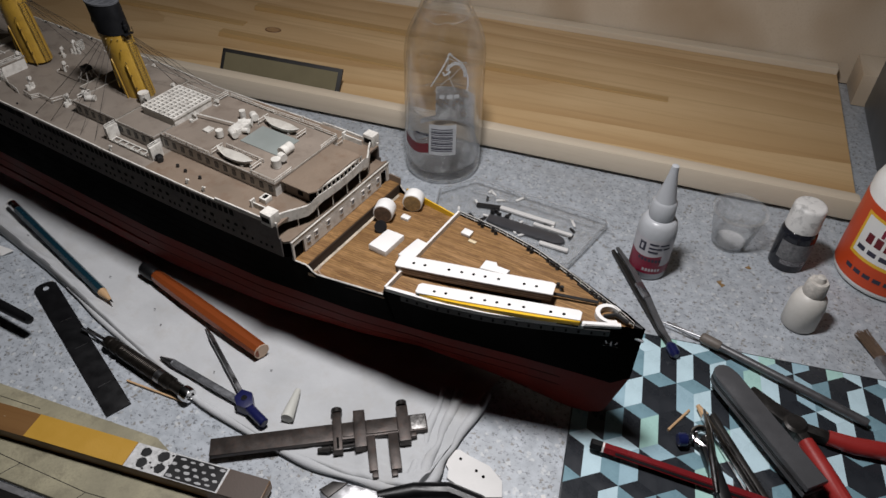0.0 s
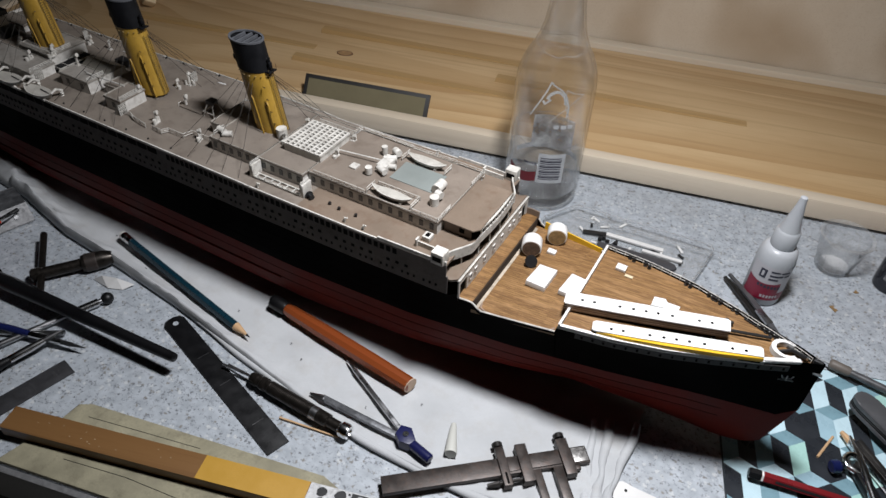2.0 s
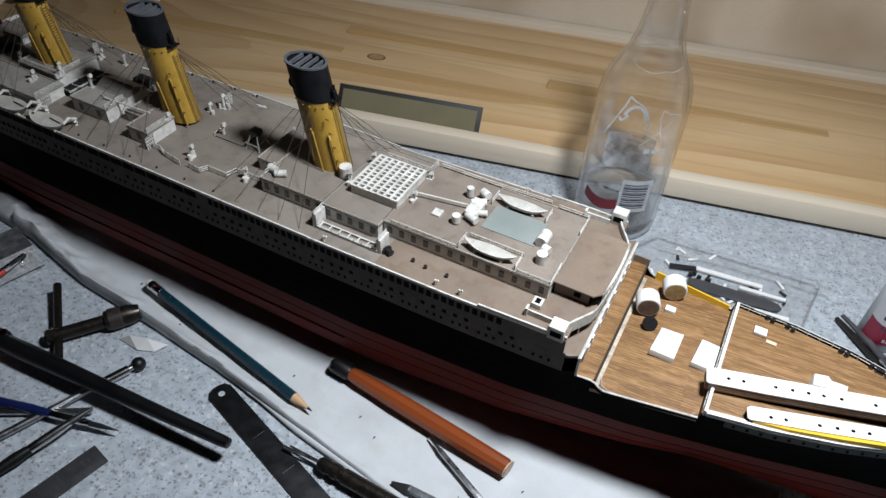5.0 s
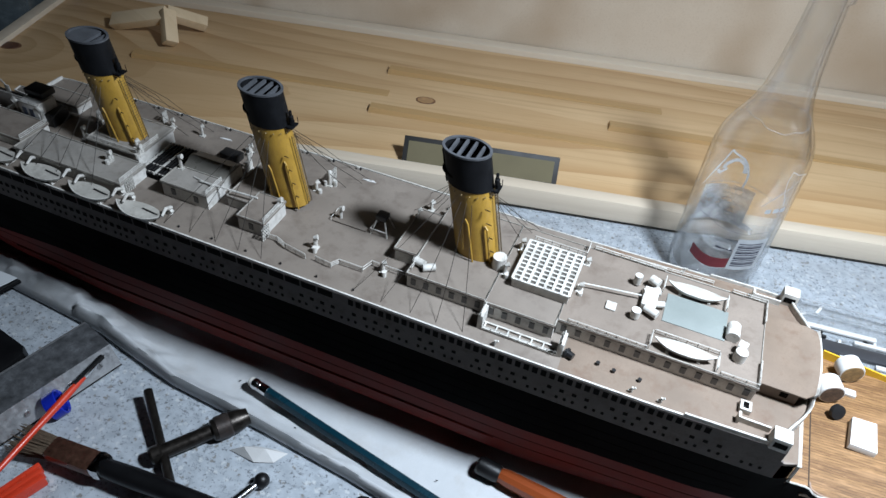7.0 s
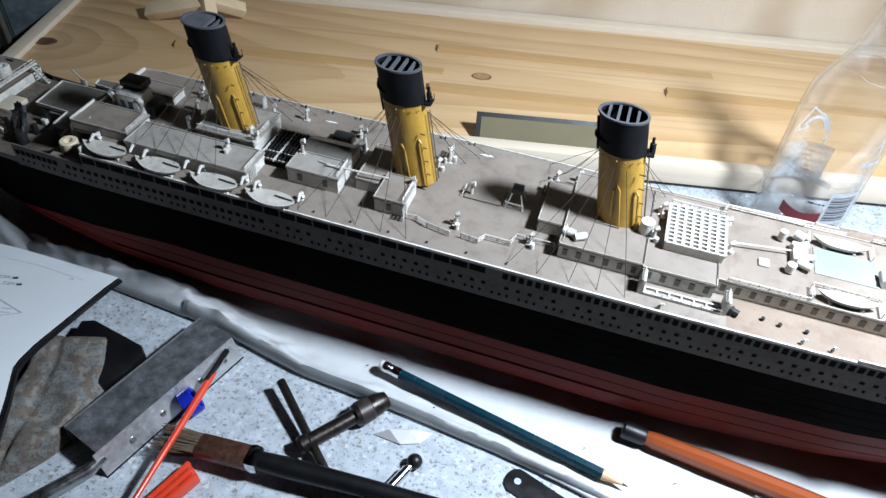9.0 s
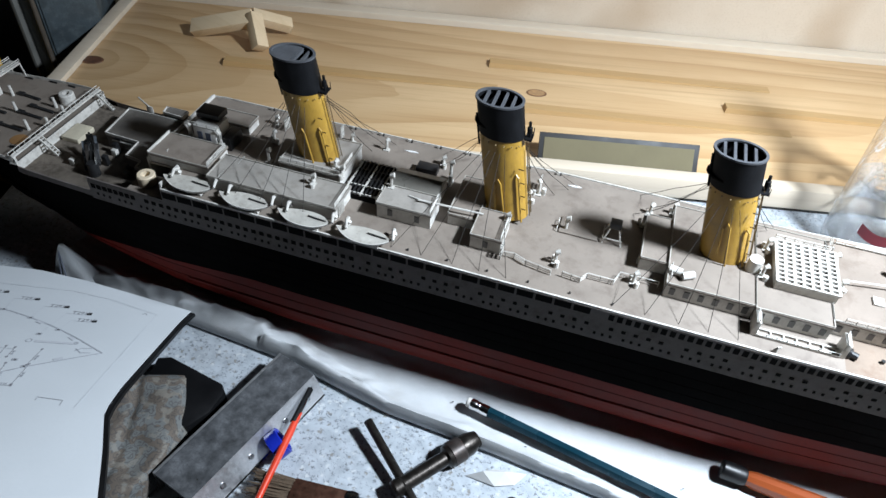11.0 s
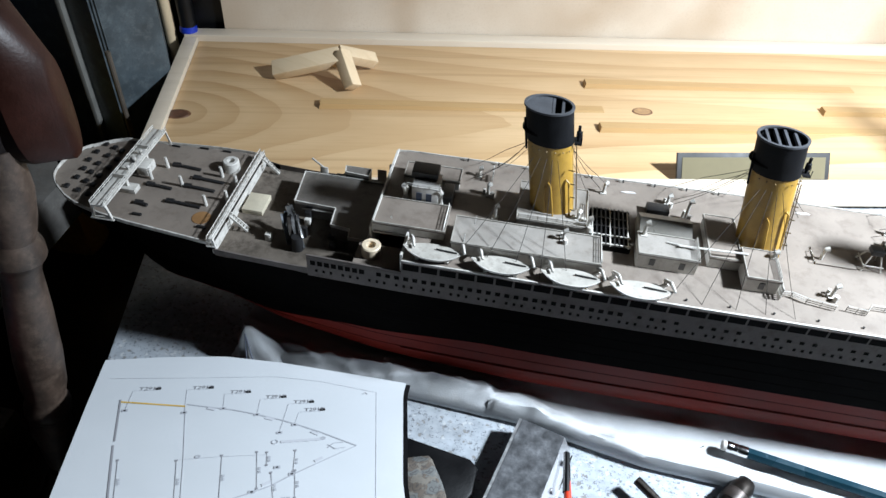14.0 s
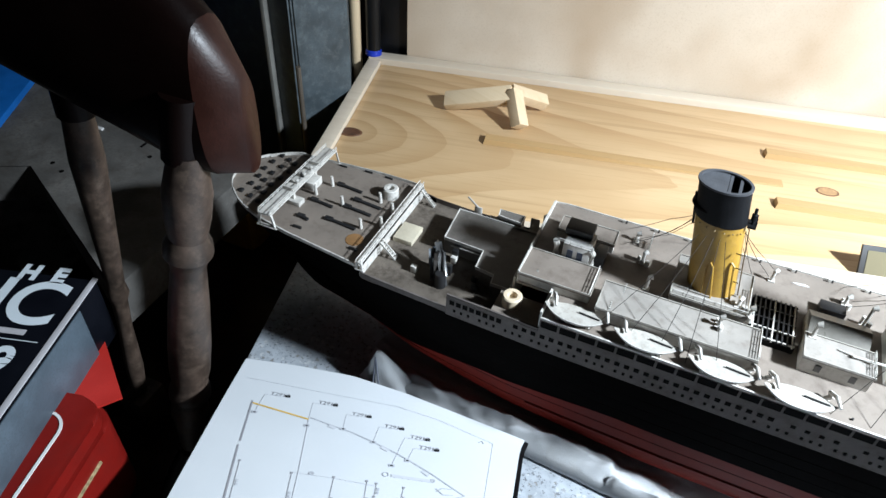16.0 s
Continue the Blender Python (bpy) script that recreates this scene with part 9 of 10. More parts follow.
rc = thing("red_clip", (-0.083, -0.158, 0.0), "small red plastic clip on the bench", "clip")
for k in range(3):
    part("clip_blade", bar(B(), (-0.0855 + 0.0032 * k, -0.1440 - 0.002 * k, 0.0035), (-0.0960 + 0.0032 * k, -0.1760, 0.0035), 0.0024, 0.0070, 0.0006), RED_LACQUER, rc)
part("clip_bridge", bar(B(), (-0.0890, -0.1560, 0.0030), (-0.0820, -0.1580, 0.0030), 0.0030, 0.0050, 0.0006), RED_LACQUER, rc)

phone = whole("black_case", slab(B(), [(-0.1850, -0.0915), (-0.1785, -0.0885), (-0.1450, -0.0945), (-0.1410, -0.0985), (-0.1420, -0.1120), (-0.1480, -0.1230), (-0.1800, -0.1220)], 0.0003, 0.0090, 0.0018), BLACK_PLASTIC, "glossy black case lying on the bench under a cloth pouch", "case")


def patterned_fabric():
    m, nt, bs = nodes_of("paisley_fabric")
    mp_ = coords(nt)
    v = nt.nodes.new("ShaderNodeTexVoronoi")
    v.inputs["Scale"].default_value = 210
    wob = noise_node(nt, mp_, 60, 3)
    add = nt.nodes.new("ShaderNodeVectorMath")
    add.operation = "MULTIPLY_ADD"
    add.inputs[1].default_value = (0.02, 0.02, 0.02)
    link(nt, wob, 1, add, 0)
    link(nt, mp_, 0, add, 2)
    link(nt, add, 0, v, "Vector")
    sep = nt.nodes.new("ShaderNodeSeparateColor")
    link(nt, v, "Color", sep, 0)
    w = nt.nodes.new("ShaderNodeMath")
    w.operation = "PINGPONG"
    w.inputs[1].default_value = 0.16
    link(nt, v, 0, w, 0)
    c = mix_node(nt, (0.098, 0.080, 0.064), (0.112, 0.115, 0.112), (ramp_node(nt, (sep, 0), 0.45, 0.55)[0], 0))
    c = mix_node(nt, c, (0.045, 0.042, 0.042), (ramp_node(nt, (w, 0), 0.09, 0.14, 0, 0.7)[0], 0))
    big = noise_node(nt, mp_, 170, 3)
    c = mix_node(nt, c, (0.18, 0.168, 0.145), (ramp_node(nt, (big, 0), 0.54, 0.6, 0, 0.6)[0], 0))
    weave = noise_node(nt, mp_, 2500, 2)
    nt.links.new(c[0].outputs[c[1]], bs.inputs["Base Color"])
    bs.inputs["Roughness"].default_value = 0.85
    bump_node(nt, bs, (weave, 0), 0.4, 0.0004)
    return m


bm = B()
nu, nv = 36, 36
corner = [Vector((-0.2000, -0.1030)), Vector((-0.1660, -0.0915)), Vector((-0.1520, -0.1650)), Vector((-0.1720, -0.2000))]
rows = []
for i in range(nu + 1):
    row = []
    for j in range(nv + 1):
        u, v = i / nu, j / nv
        p = corner[0].lerp(corner[1], u).lerp(corner[3].lerp(corner[2], u), v)
        p.x += 0.050 * v * (1 - v) * u
        edge = min(u, 1 - u, v, 1 - v)
        h = 0.0125 * min(1, edge / 0.12) ** 0.5 + 0.0035 * noise.noise(Vector((p.x * 60, p.y * 60, 2))) * min(1, edge / 0.1)
        fold = 0.0015 * math.exp(-((u - 0.35 - 0.1 * v) / 0.05) ** 2)
        row.append(bm.verts.new((p.x, p.y, max(0.0004, h - fold))))
    rows.append(row)
for a_, b_ in zip(rows, rows[1:]):
    for j in range(nv):
        bm.faces.new((a_[j], b_[j], b_[j + 1], a_[j + 1]))
pouch = thing("fabric_pouch", (-0.17, -0.138, 0.0003), "tan, grey and white patterned fabric pouch, half under the plan book", "pouch")
part("pouch_body", bm, patterned_fabric(), pouch, smooth=80)
for i0, nm in ((0, "piping"), (nu, "piping")):
    part(nm, tube(B(), [(*corner[0 if not i0 else 1].lerp(corner[3 if not i0 else 2], v), 0.0040 + 0.0012 * math.sin(7 * v)) for v in np.linspace(0.03, 0.97, 20)], 0.0009, 8), mat("dark_piping", (0.03, 0.027, 0.024), 0.8, var=0.3, scale=200), pouch, "dark piped edge")

# the plan book: a propped page that rises towards the bench front
book = thing("plan_book", (-0.255, -0.12, 0.0), "open plan book with a line drawing of the bow", "book")
PAPER = mat("white_paper", (0.55, 0.57, 0.59), 0.6, var=0.03, scale=20, fine=600, bump=0.05)
INK, PALE_INK = mat("grey_ink", (0.26, 0.26, 0.28), 0.6, var=0.1), mat("pale_ink", (0.5, 0.51, 0.54), 0.6, var=0.1)
OCHRE_INK = mat("ochre_ink", (0.55, 0.36, 0.08), 0.6, var=0.1)


def page_z(x, y):
    return 0.0125 + 0.4 * (-0.063 - y) * (1 if y < -0.063 else 0.3)


LEFT_EDGE = [(-0.0830, -0.3345), (-0.1170, -0.3215), (-0.1610, -0.3040), (-0.1980, -0.2890)]
RIGHT_EDGE = [(-0.0600, -0.1840), (-0.0680, -0.1840), (-0.1030, -0.1770), (-0.1280, -0.1720), (-0.1445, -0.1670), (-0.1640, -0.1510), (-0.1980, -0.1250)]
TOP_EDGE = [(-0.3345, -0.0828), (-0.310, -0.0725), (-0.2812, -0.0630), (-0.2500, -0.0605), (-0.2208, -0.0602), (-0.1840, -0.0600)]


def page(lift, grow, thick):
    bm = B()
    nu, nv = 30, 24
    top, low = [], []
    for i in range(nu + 1):
        u = i / nu
        rt, rl = [], []
        for j in range(nv + 1):
            v = j / nv
            xt = -0.3345 + (0.1505 + grow) * u
            yt = float(np.interp(xt, [p[0] for p in TOP_EDGE], [p[1] for p in TOP_EDGE]))
            yb = -0.198
            y = yt + (yb - yt) * v
            xl = float(np.interp(-y, [-p[0] for p in LEFT_EDGE], [p[1] for p in LEFT_EDGE]))
            xr = float(np.interp(-y, [-p[0] for p in RIGHT_EDGE], [p[1] for p in RIGHT_EDGE])) + grow
            x = xl + (xr - xl) * u
            z = page_z(x, y) + lift
            rt.append(bm.verts.new((x, y, z)))
            rl.append(bm.verts.new((x, y, z - thick)))
        top.append(rt)
        low.append(rl)
    for i in range(nu):
        for j in range(nv):
            bm.faces.new((top[i][j], top[i + 1][j], top[i + 1][j + 1], top[i][j + 1]))
            bm.faces.new((low[i][j], low[i][j + 1], low[i + 1][j + 1], low[i + 1][j]))
    for i in range(nu):
        bm.faces.new((top[i][0], low[i][0], low[i + 1][0], top[i + 1][0]))
        bm.faces.new((top[i][nv], top[i + 1][nv], low[i + 1][nv], low[i][nv]))
    for j in range(nv):
        bm.faces.new((top[0][j], top[0][j + 1], low[0][j + 1], low[0][j]))
        bm.faces.new((top[nu][j], low[nu][j], low[nu][j + 1], top[nu][j + 1]))
    return bm


part("page", page(0, 0, 0.0006), PAPER, book, "white printed page", smooth=60)
part("cover", page(-0.0012, 0.0022, 0.0022), BLACK_PLASTIC, book, "black cover", smooth=60)
part("book_foot", slab(B(), [(-0.300, -0.190), (-0.2200, -0.190), (-0.2150, -0.150), (-0.300, -0.150)], 0.0003, 0.0300), BLACK_PLASTIC, book)


def ink(pts, w, material=INK, lift=0.00025):
    """One drawn line that lies on the page."""
    run = [Vector(pts[0])]
    for a, b in zip(pts, pts[1:]):
        n = max(1, int(math.dist(a, b) / 0.004))
        run += [Vector(a).lerp(Vector(b), (k + 1) / n) for k in range(n)]
    bm = B()
    rows = []
    for k, p in enumerate(run):
        d = (run[min(k + 1, len(run) - 1)] - run[max(k - 1, 0)]).normalized()
        o = Vector((-d.y, d.x)) * w / 2
        rows.append([bm.verts.new((q.x, q.y, page_z(q.x, q.y) + lift)) for q in (p - o, p + o)])
    for a, b in zip(rows, rows[1:]):
        bm.faces.new((a[0], b[0], b[1], a[1]))
    return part("drawn_line", bm, material, book)


LOW_INK = mat("shaded_ink", (0.40, 0.41, 0.44), 0.6, var=0.1)
for pts, w, m in (([(-0.3087, -0.1107), (-0.28, -0.106)], 0.0010, OCHRE_INK),
                  ([(-0.3097, -0.1093), (-0.2962, -0.1352)], 0.0008, INK), ([(-0.2954, -0.1373), (-0.2786, -0.1674)], 0.0008, INK),
                  ([(-0.2799, -0.1044), (-0.2694, -0.1037), (-0.2584, -0.1026), (-0.2468, -0.1028), (-0.2349, -0.1036), (-0.2257, -0.1049), (-0.2149, -0.1069), (-0.2056, -0.1092), (-0.1965, -0.1114)], 0.0007, LOW_INK),
                  ([(-0.1965, -0.1114), (-0.2032, -0.1188), (-0.2105, -0.1271), (-0.2174, -0.1349), (-0.2237, -0.1431), (-0.2297, -0.1485), (-0.2357, -0.1533), (-0.2418, -0.1577), (-0.2447, -0.1609)], 0.0007, LOW_INK),
                  ([(-0.2796, -0.1066), (-0.2639, -0.1379), (-0.2524, -0.1623)], 0.0003, PALE_INK), ([(-0.266, -0.1387), (-0.2478, -0.1318), (-0.2319, -0.1267)], 0.0002, PALE_INK),
                  ([(-0.2295, -0.1177), (-0.2125, -0.1111)], 0.0017, PALE_INK), ([(-0.1971, -0.0713), (-0.1788, -0.1482)], 0.0002, PALE_INK),
                  ([(-0.3234, -0.0961), (-0.2918, -0.0864), (-0.2495, -0.0727), (-0.2271, -0.0702), (-0.1971, -0.0713)], 0.0002, PALE_INK),
                  ([(-0.2084, -0.1159), (-0.207, -0.1126), (-0.2029, -0.1107)], 0.0005, LOW_INK), ([(-0.2092, -0.1141), (-0.2051, -0.1158), (-0.2011, -0.1138)], 0.0005, LOW_INK),
                  ([(-0.1960, -0.1509), (-0.1968, -0.1490), (-0.1862, -0.1463), (-0.1850, -0.1494)], 0.0003, INK)):
    ink(pts, w, m)
# dimension lines with their arrow heads, and small grey shaded deck fittings
for a, b in (((-0.2501, -0.1314), (-0.2398, -0.1562)), ((-0.2370, -0.1258), (-0.2284, -0.1466)), ((-0.2328, -0.1249), (-0.2297, -0.1332)), ((-0.2216, -0.1207), (-0.2178, -0.1341)), ((-0.2176, -0.1322), (-0.2122, -0.1476)),
             ((-0.2267, -0.1358), (-0.2192, -0.1522)), ((-0.2198, -0.1509), (-0.2115, -0.1476)), ((-0.2888, -0.1444), (-0.2765, -0.1670)), ((-0.2664, -0.1388), (-0.2554, -0.1615))):
    ink([a, b], 0.00022, INK)
    va, vb = Vector(a), Vector(b)
    for p, q in ((va, vb), (vb, va)):
        ink([tuple(p), tuple(p.lerp(q, 0.0011 / (vb - va).length))], 0.0010, INK, 0.0003)
    mid, d = va.lerp(vb, 0.5), (vb - va).normalized()
    side = Vector((-d.y, d.x)) * 0.0011
    for k in (-1.5, -0.5, 0.7, 1.6):
        c = mid + side + d * 0.0009 * k
        ink([tuple(c), tuple(c + d * 0.0006)], 0.0011, LOW_INK, 0.0003)
for x, y, r in ((-0.2591, -0.1351, 0.0008), (-0.2319, -0.1184, 0.0013), (-0.2123, -0.1106, 0.0008)):
    ink([(x + r * math.cos(t), y + r * math.sin(t)) for t in np.linspace(0, 2 * math.pi, 13)], 0.0004 if r > 0.001 else 0.0008, LOW_INK, 0.0003)
for x, y, a in ((-0.2400, -0.1042, -0.1), (-0.2170, -0.1082, -0.3), (-0.2100, -0.1240, 0.9), (-0.2260, -0.1425, 0.8), (-0.2680, -0.1046, 0.0)):
    ink([(x - 0.002 * math.cos(a), y - 0.002 * math.sin(a)), (x + 0.002 * math.cos(a), y + 0.002 * math.sin(a))], 0.0016, PALE_INK, 0.0003)
LABELS = [(-0.3058, -0.1007), (-0.2830, -0.0932), (-0.2649, -0.0915), (-0.2473, -0.0905), (-0.2333, -0.0906), (-0.2265, -0.0949)]
MARKS = [(-0.3036, -0.1158), (-0.2782, -0.1103), (-0.2630, -0.1029), (-0.2466, -0.1030), (-0.2322, -0.1121), (-0.2276, -0.1053)]
for (x, y), (mx, my) in zip(LABELS, MARKS):
    cu = bpy.data.curves.new("code", "FONT")
    cu.body, cu.size = "T2917", 0.0036
    tmp = new("code_tmp", cu)
    bpy.context.view_layer.update()
    me = bpy.data.meshes.new_from_object(tmp)
    bpy.data.objects.remove(tmp)
    bm = B()
    bm.from_mesh(me)
    bmesh.ops.transform(bm, matrix=Matrix.Translation((x, y, page_z(x, y) + 0.0003)) @ Matrix.Rotation(radians(20), 4, "Z") @ Matrix.Rotation(radians(-21.8), 4, "X"), verts=bm.verts)
    for v in bm.verts:
        v.co.z = page_z(v.co.x, v.co.y) + 0.0003
    part("part_code", bm, INK, book, smooth=0)
    ink([(x + 0.0066, y + 0.0030), (x + 0.0088, y + 0.0040)], 0.0018, BLACK_PART, 0.0003)
    ink([(x - 0.0022, y - 0.0012), (x + 0.0072, y + 0.0024)], 0.0002, PALE_INK)
    ink([(x - 0.0022, y - 0.0012), (mx, my)], 0.0002, PALE_INK)
for x, y in MARKS + [(-0.2252, -0.1328), (-0.2180, -0.1350), (-0.2298, -0.1482), (-0.2410, -0.1575), (-0.2553, -0.1618), (-0.2771, -0.1665)]:
    ink([(x - 0.0012, y - 0.0005), (x + 0.0012, y + 0.0005)], 0.0017, LOW_INK, 0.0003)
    ink([(x - 0.0005, y - 0.0002), (x + 0.0005, y + 0.0002)], 0.0008, BLACK_PART, 0.00035)
ink([(-0.2035, -0.0745), (-0.2025, -0.0728), (-0.2012, -0.0740)], 0.0005, INK)

head = thing("cutter_head", (0.4420, 0.0120, 0.0012), "small chrome wire cutter with curved jaws, lying on the mat", "wire cutter")
part("jaw", tube(B(), [(0.4405 + 0.0046 * math.cos(g), 0.0130 + 0.0052 * math.sin(g), 0.0080) for g in np.linspace(0.6, 4.0, 12)], [0.0009 + 0.0009 * math.sin(math.pi * k / 11) for k in range(12)], 8), CHROME, head, "curved chrome jaw", smooth=60)
part("jaw", tube(B(), [(0.4365, 0.0300, 0.0080), (0.4420, 0.0190, 0.0084), (0.4475, 0.0050, 0.0080), (0.4560, -0.0140, 0.0070)], [0.0006, 0.0020, 0.0024, 0.0018], 10), CHROME, head, "chrome cutting blade", smooth=60)
part("pivot", rod(B(), (0.4425, 0.0120, 0.0012), (0.4425, 0.0120, 0.0092), 0.0022, n=16), DARK_STEEL, head)

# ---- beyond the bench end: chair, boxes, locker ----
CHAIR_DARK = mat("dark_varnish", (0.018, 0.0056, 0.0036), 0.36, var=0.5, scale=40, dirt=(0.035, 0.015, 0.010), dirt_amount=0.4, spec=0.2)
# the same varnish, near black where the rail and tenons lie in shade
CHAIR_SHADED = mat("shaded_varnish", (0.0035, 0.0014, 0.0011), 0.35, var=0.3, scale=25, dirt=(0.008, 0.004, 0.003), dirt_amount=0.15, spec=0.14)
CHAIR_WORN = mat("worn_turned_wood", (0.05, 0.034, 0.025), 0.5, var=0.7, scale=80, fine=500, dirt=(0.125, 0.092, 0.068), dirt_amount=0.6)
chair = thing("wooden_chair", (-0.45, -0.12, -0.72), "old dark varnished chair with turned spindles, leaning at the bench end", "chair")
bm = B()
sec = []
n = 22
for i in range(25):
    t = i / 24
    x = -0.309 - 0.30 * t
    rise = min(1, t / 0.4) ** 0.8
    yc = -0.079 - 0.012 * math.sin(math.pi * t)
    hz = (0.0365 + 0.001 * rise) * (1 if t > 0.1 else 0.52 + 0.48 * math.sin(math.pi / 2 * t / 0.1))
    th = 0.0125 * (1 if t > 0.05 else 0.45 + 0.55 * math.sin(math.pi / 2 * t / 0.05))
    zc = 0.1755 + 0.047 * rise - 0.005 * max(0, 1 - t / 0.1)
    ring = []
    for k in range(n):
        a = 2 * math.pi * k / n
        cy, cz = math.cos(a), math.sin(a)
        py = th * math.copysign(abs(cy) ** 0.7, cy)
        pz = hz * math.copysign(abs(cz) ** 0.75, cz)
        ring.append(bm.verts.new((x - 0.1 * pz, yc + py + 0.15 * pz, zc + pz)))
    sec.append(ring)
for a, b in zip(sec, sec[1:]):
    for k in range(n):
        bm.faces.new((a[k], a[(k + 1) % n], b[(k + 1) % n], b[k]))
bm.faces.new(list(reversed(sec[0]))); bm.faces.new(sec[-1])
# split where the shadow edge falls: lit end red-brown, shaded rest black
worn = bm.copy()
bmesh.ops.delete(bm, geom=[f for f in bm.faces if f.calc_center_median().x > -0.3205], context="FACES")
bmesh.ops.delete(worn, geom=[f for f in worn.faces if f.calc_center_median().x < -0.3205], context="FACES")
rail = part("crest_rail", bm, CHAIR_SHADED, chair, "glossy dark crest rail, shade put into its colour", smooth=70)
part("worn_end", worn, CHAIR_DARK, rail, "red-brown end of the rail, coloured as lit", smooth=70)
top, foot = Vector((-0.3305, -0.0925, 0.1600)), Vector((-0.3635, -0.1120, -0.0450))
part("turned_post", turned(B(), top, foot, [(0, 0.0070), (0.008, 0.0086), (0.020, 0.0103), (0.034, 0.0097), (0.043, 0.0083), (0.048, 0.0105), (0.053, 0.0109), (0.057, 0.0086), (0.063, 0.0078), (0.085, 0.0093), (0.115, 0.0104), (0.135, 0.0101), (0.145, 0.0086), (0.150, 0.0105), (0.155, 0.0107), (0.159, 0.0088), (0.166, 0.0097), (0.172, 0.0099), (0.177, 0.0086), (0.19, 0.0070), (0.204, 0.0050)], 22), CHAIR_WORN, chair, "worn turned post")
part("post_tenon", rod(B(), (-0.3330, -0.0925, 0.157), (-0.3290, -0.0900, 0.185), 0.0085, 0.008, 16), CHAIR_SHADED, chair)
for x, y in ((-0.408, -0.076), (-0.500, -0.085)):
    part("post_tenon", rod(B(), (x, y, 0.147), (x + 0.006, y, 0.205), 0.009, 0.0085, 16), CHAIR_SHADED, chair)
part("turned_post", turned(B(), (-0.4080, -0.0760, 0.150), (-0.4420, -0.0780, -0.080), [(0, 0.0067), (0.03, 0.0083), (0.07, 0.0067), (0.12, 0.0049), (0.128, 0.0064), (0.135, 0.0046), (0.16, 0.0041), (0.2, 0.0056), (0.232, 0.0045)], 16), CHAIR_WORN, chair, "worn turned spindle")
part("turned_post", turned(B(), (-0.500, -0.085, 0.150), (-0.545, -0.09, -0.10), [(0, 0.009), (0.03, 0.011), (0.12, 0.0065), (0.25, 0.006)], 16), CHAIR_WORN, chair, "worn turned spindle")
part("post_block", box(B(), -0.452, -0.432, -0.088, -0.066, -0.115, -0.078, 0.002), CHAIR_WORN, chair, "square post block")
part("seat_slab", box(B(), -0.62, -0.372, -0.16, 0.14, -0.150, -0.118, 0.006), CHAIR_DARK, chair, "dark seat")
for x, y in ((-0.60, -0.14), (-0.395, -0.14), (-0.60, 0.12), (-0.395, 0.12)):
    part("leg", turned(B(), (x, y, -0.15), (x, y, -0.72), [(0, 0.016), (0.1, 0.02), (0.3, 0.016), (0.57, 0.012)], 14), CHAIR_DARK, chair)
part("post_foot", turned(B(), foot, (-0.395, -0.13, -0.14), [(0, 0.006), (0.03, 0.009), (0.102, 0.009)], 12), CHAIR_DARK, chair)

stool = thing("work_stool", (-0.50, -0.24, -0.72), "dark square stool that carries the boxes", "stool")
ST = Matrix.Translation((-0.380, -0.125, 0)) @ Matrix.Rotation(radians(18), 4, "Z")
part("stool_top", box(B(), -0.30, -0.012, -0.30, -0.045, -0.02, 0.0, 0.004, ST), BLACK_PLASTIC, stool)
for u, v in ((-0.28, -0.28), (-0.04, -0.28), (-0.28, -0.07), (-0.04, -0.07)):
    part("leg", box(B(), u - 0.015, u + 0.015, v - 0.015, v + 0.015, -0.72, -0.0202, 0, ST), BLACK_PLASTIC, stool)

kit = thing("model_kit_box", (-0.46, -0.2, 0.045), "black model kit box with large pale lettering on a stool", "box")
KB = Matrix.Translation((-0.3855, -0.1125, 0)) @ Matrix.Rotation(radians(17), 4, "Z")
part("box_body", box(B(), -0.24, 0.0, -0.20, 0.0, 0.046, 0.083, 0.0012, KB), mat("box_black", (0.003, 0.0036, 0.006), 0.45, var=0.3, spec=0.12), kit)
part("box_edge", box(B(), -0.0022, 0.0006, -0.20, 0.0006, 0.0830, 0.0836, 0.0002, KB), LABEL_GREY, kit, "worn pale edge")
LETTER = mat("pale_letter", (0.62, 0.68, 0.72), 0.4, var=0.04)
def letters(text, size, u, v, mt, dz=0.0002, turn=0.0):
    cu = bpy.data.curves.new("lettering", "FONT")
    cu.body, cu.size, cu.offset = text, size, 0.0007
    tmp = new("lettering_tmp", cu)
    bpy.context.view_layer.update()
    me = bpy.data.meshes.new_from_object(tmp)
    bpy.data.objects.remove(tmp)
    bm = B()
    bm.from_mesh(me)
    bmesh.ops.transform(bm, matrix=KB @ Matrix.Translation((u, v, 0.0831 + dz)) @ Matrix.Rotation(radians(turn), 4, "Z"), verts=bm.verts)
    return part("lettering", bm, mt, kit, smooth=0)
letters("H  E", 0.0125, -0.0365, -0.0045, LETTER)
letters("IC", 0.036, -0.0410, -0.0300, LETTER)
letters("9", 0.021, -0.0215, -0.0580, LETTER)
part("side_sheet", box(B(), 0.0004, 0.0012, -0.125, -0.018, 0.0475, 0.0815, 0.0003, KB), mat("pale_blue_print", (0.06, 0.08, 0.10), 0.5, var=0.4, scale=40), kit, "pale blue printed side")
part("print_rule", box(B(), -0.24, -0.006, -0.0395, -0.0391, 0.0831, 0.0832, 0, KB), LETTER, kit)
part("print_bar", box(B(), -0.040, -0.014, -0.0365, -0.0335, 0.0831, 0.0832, 0, KB), LABEL_GREY, kit)

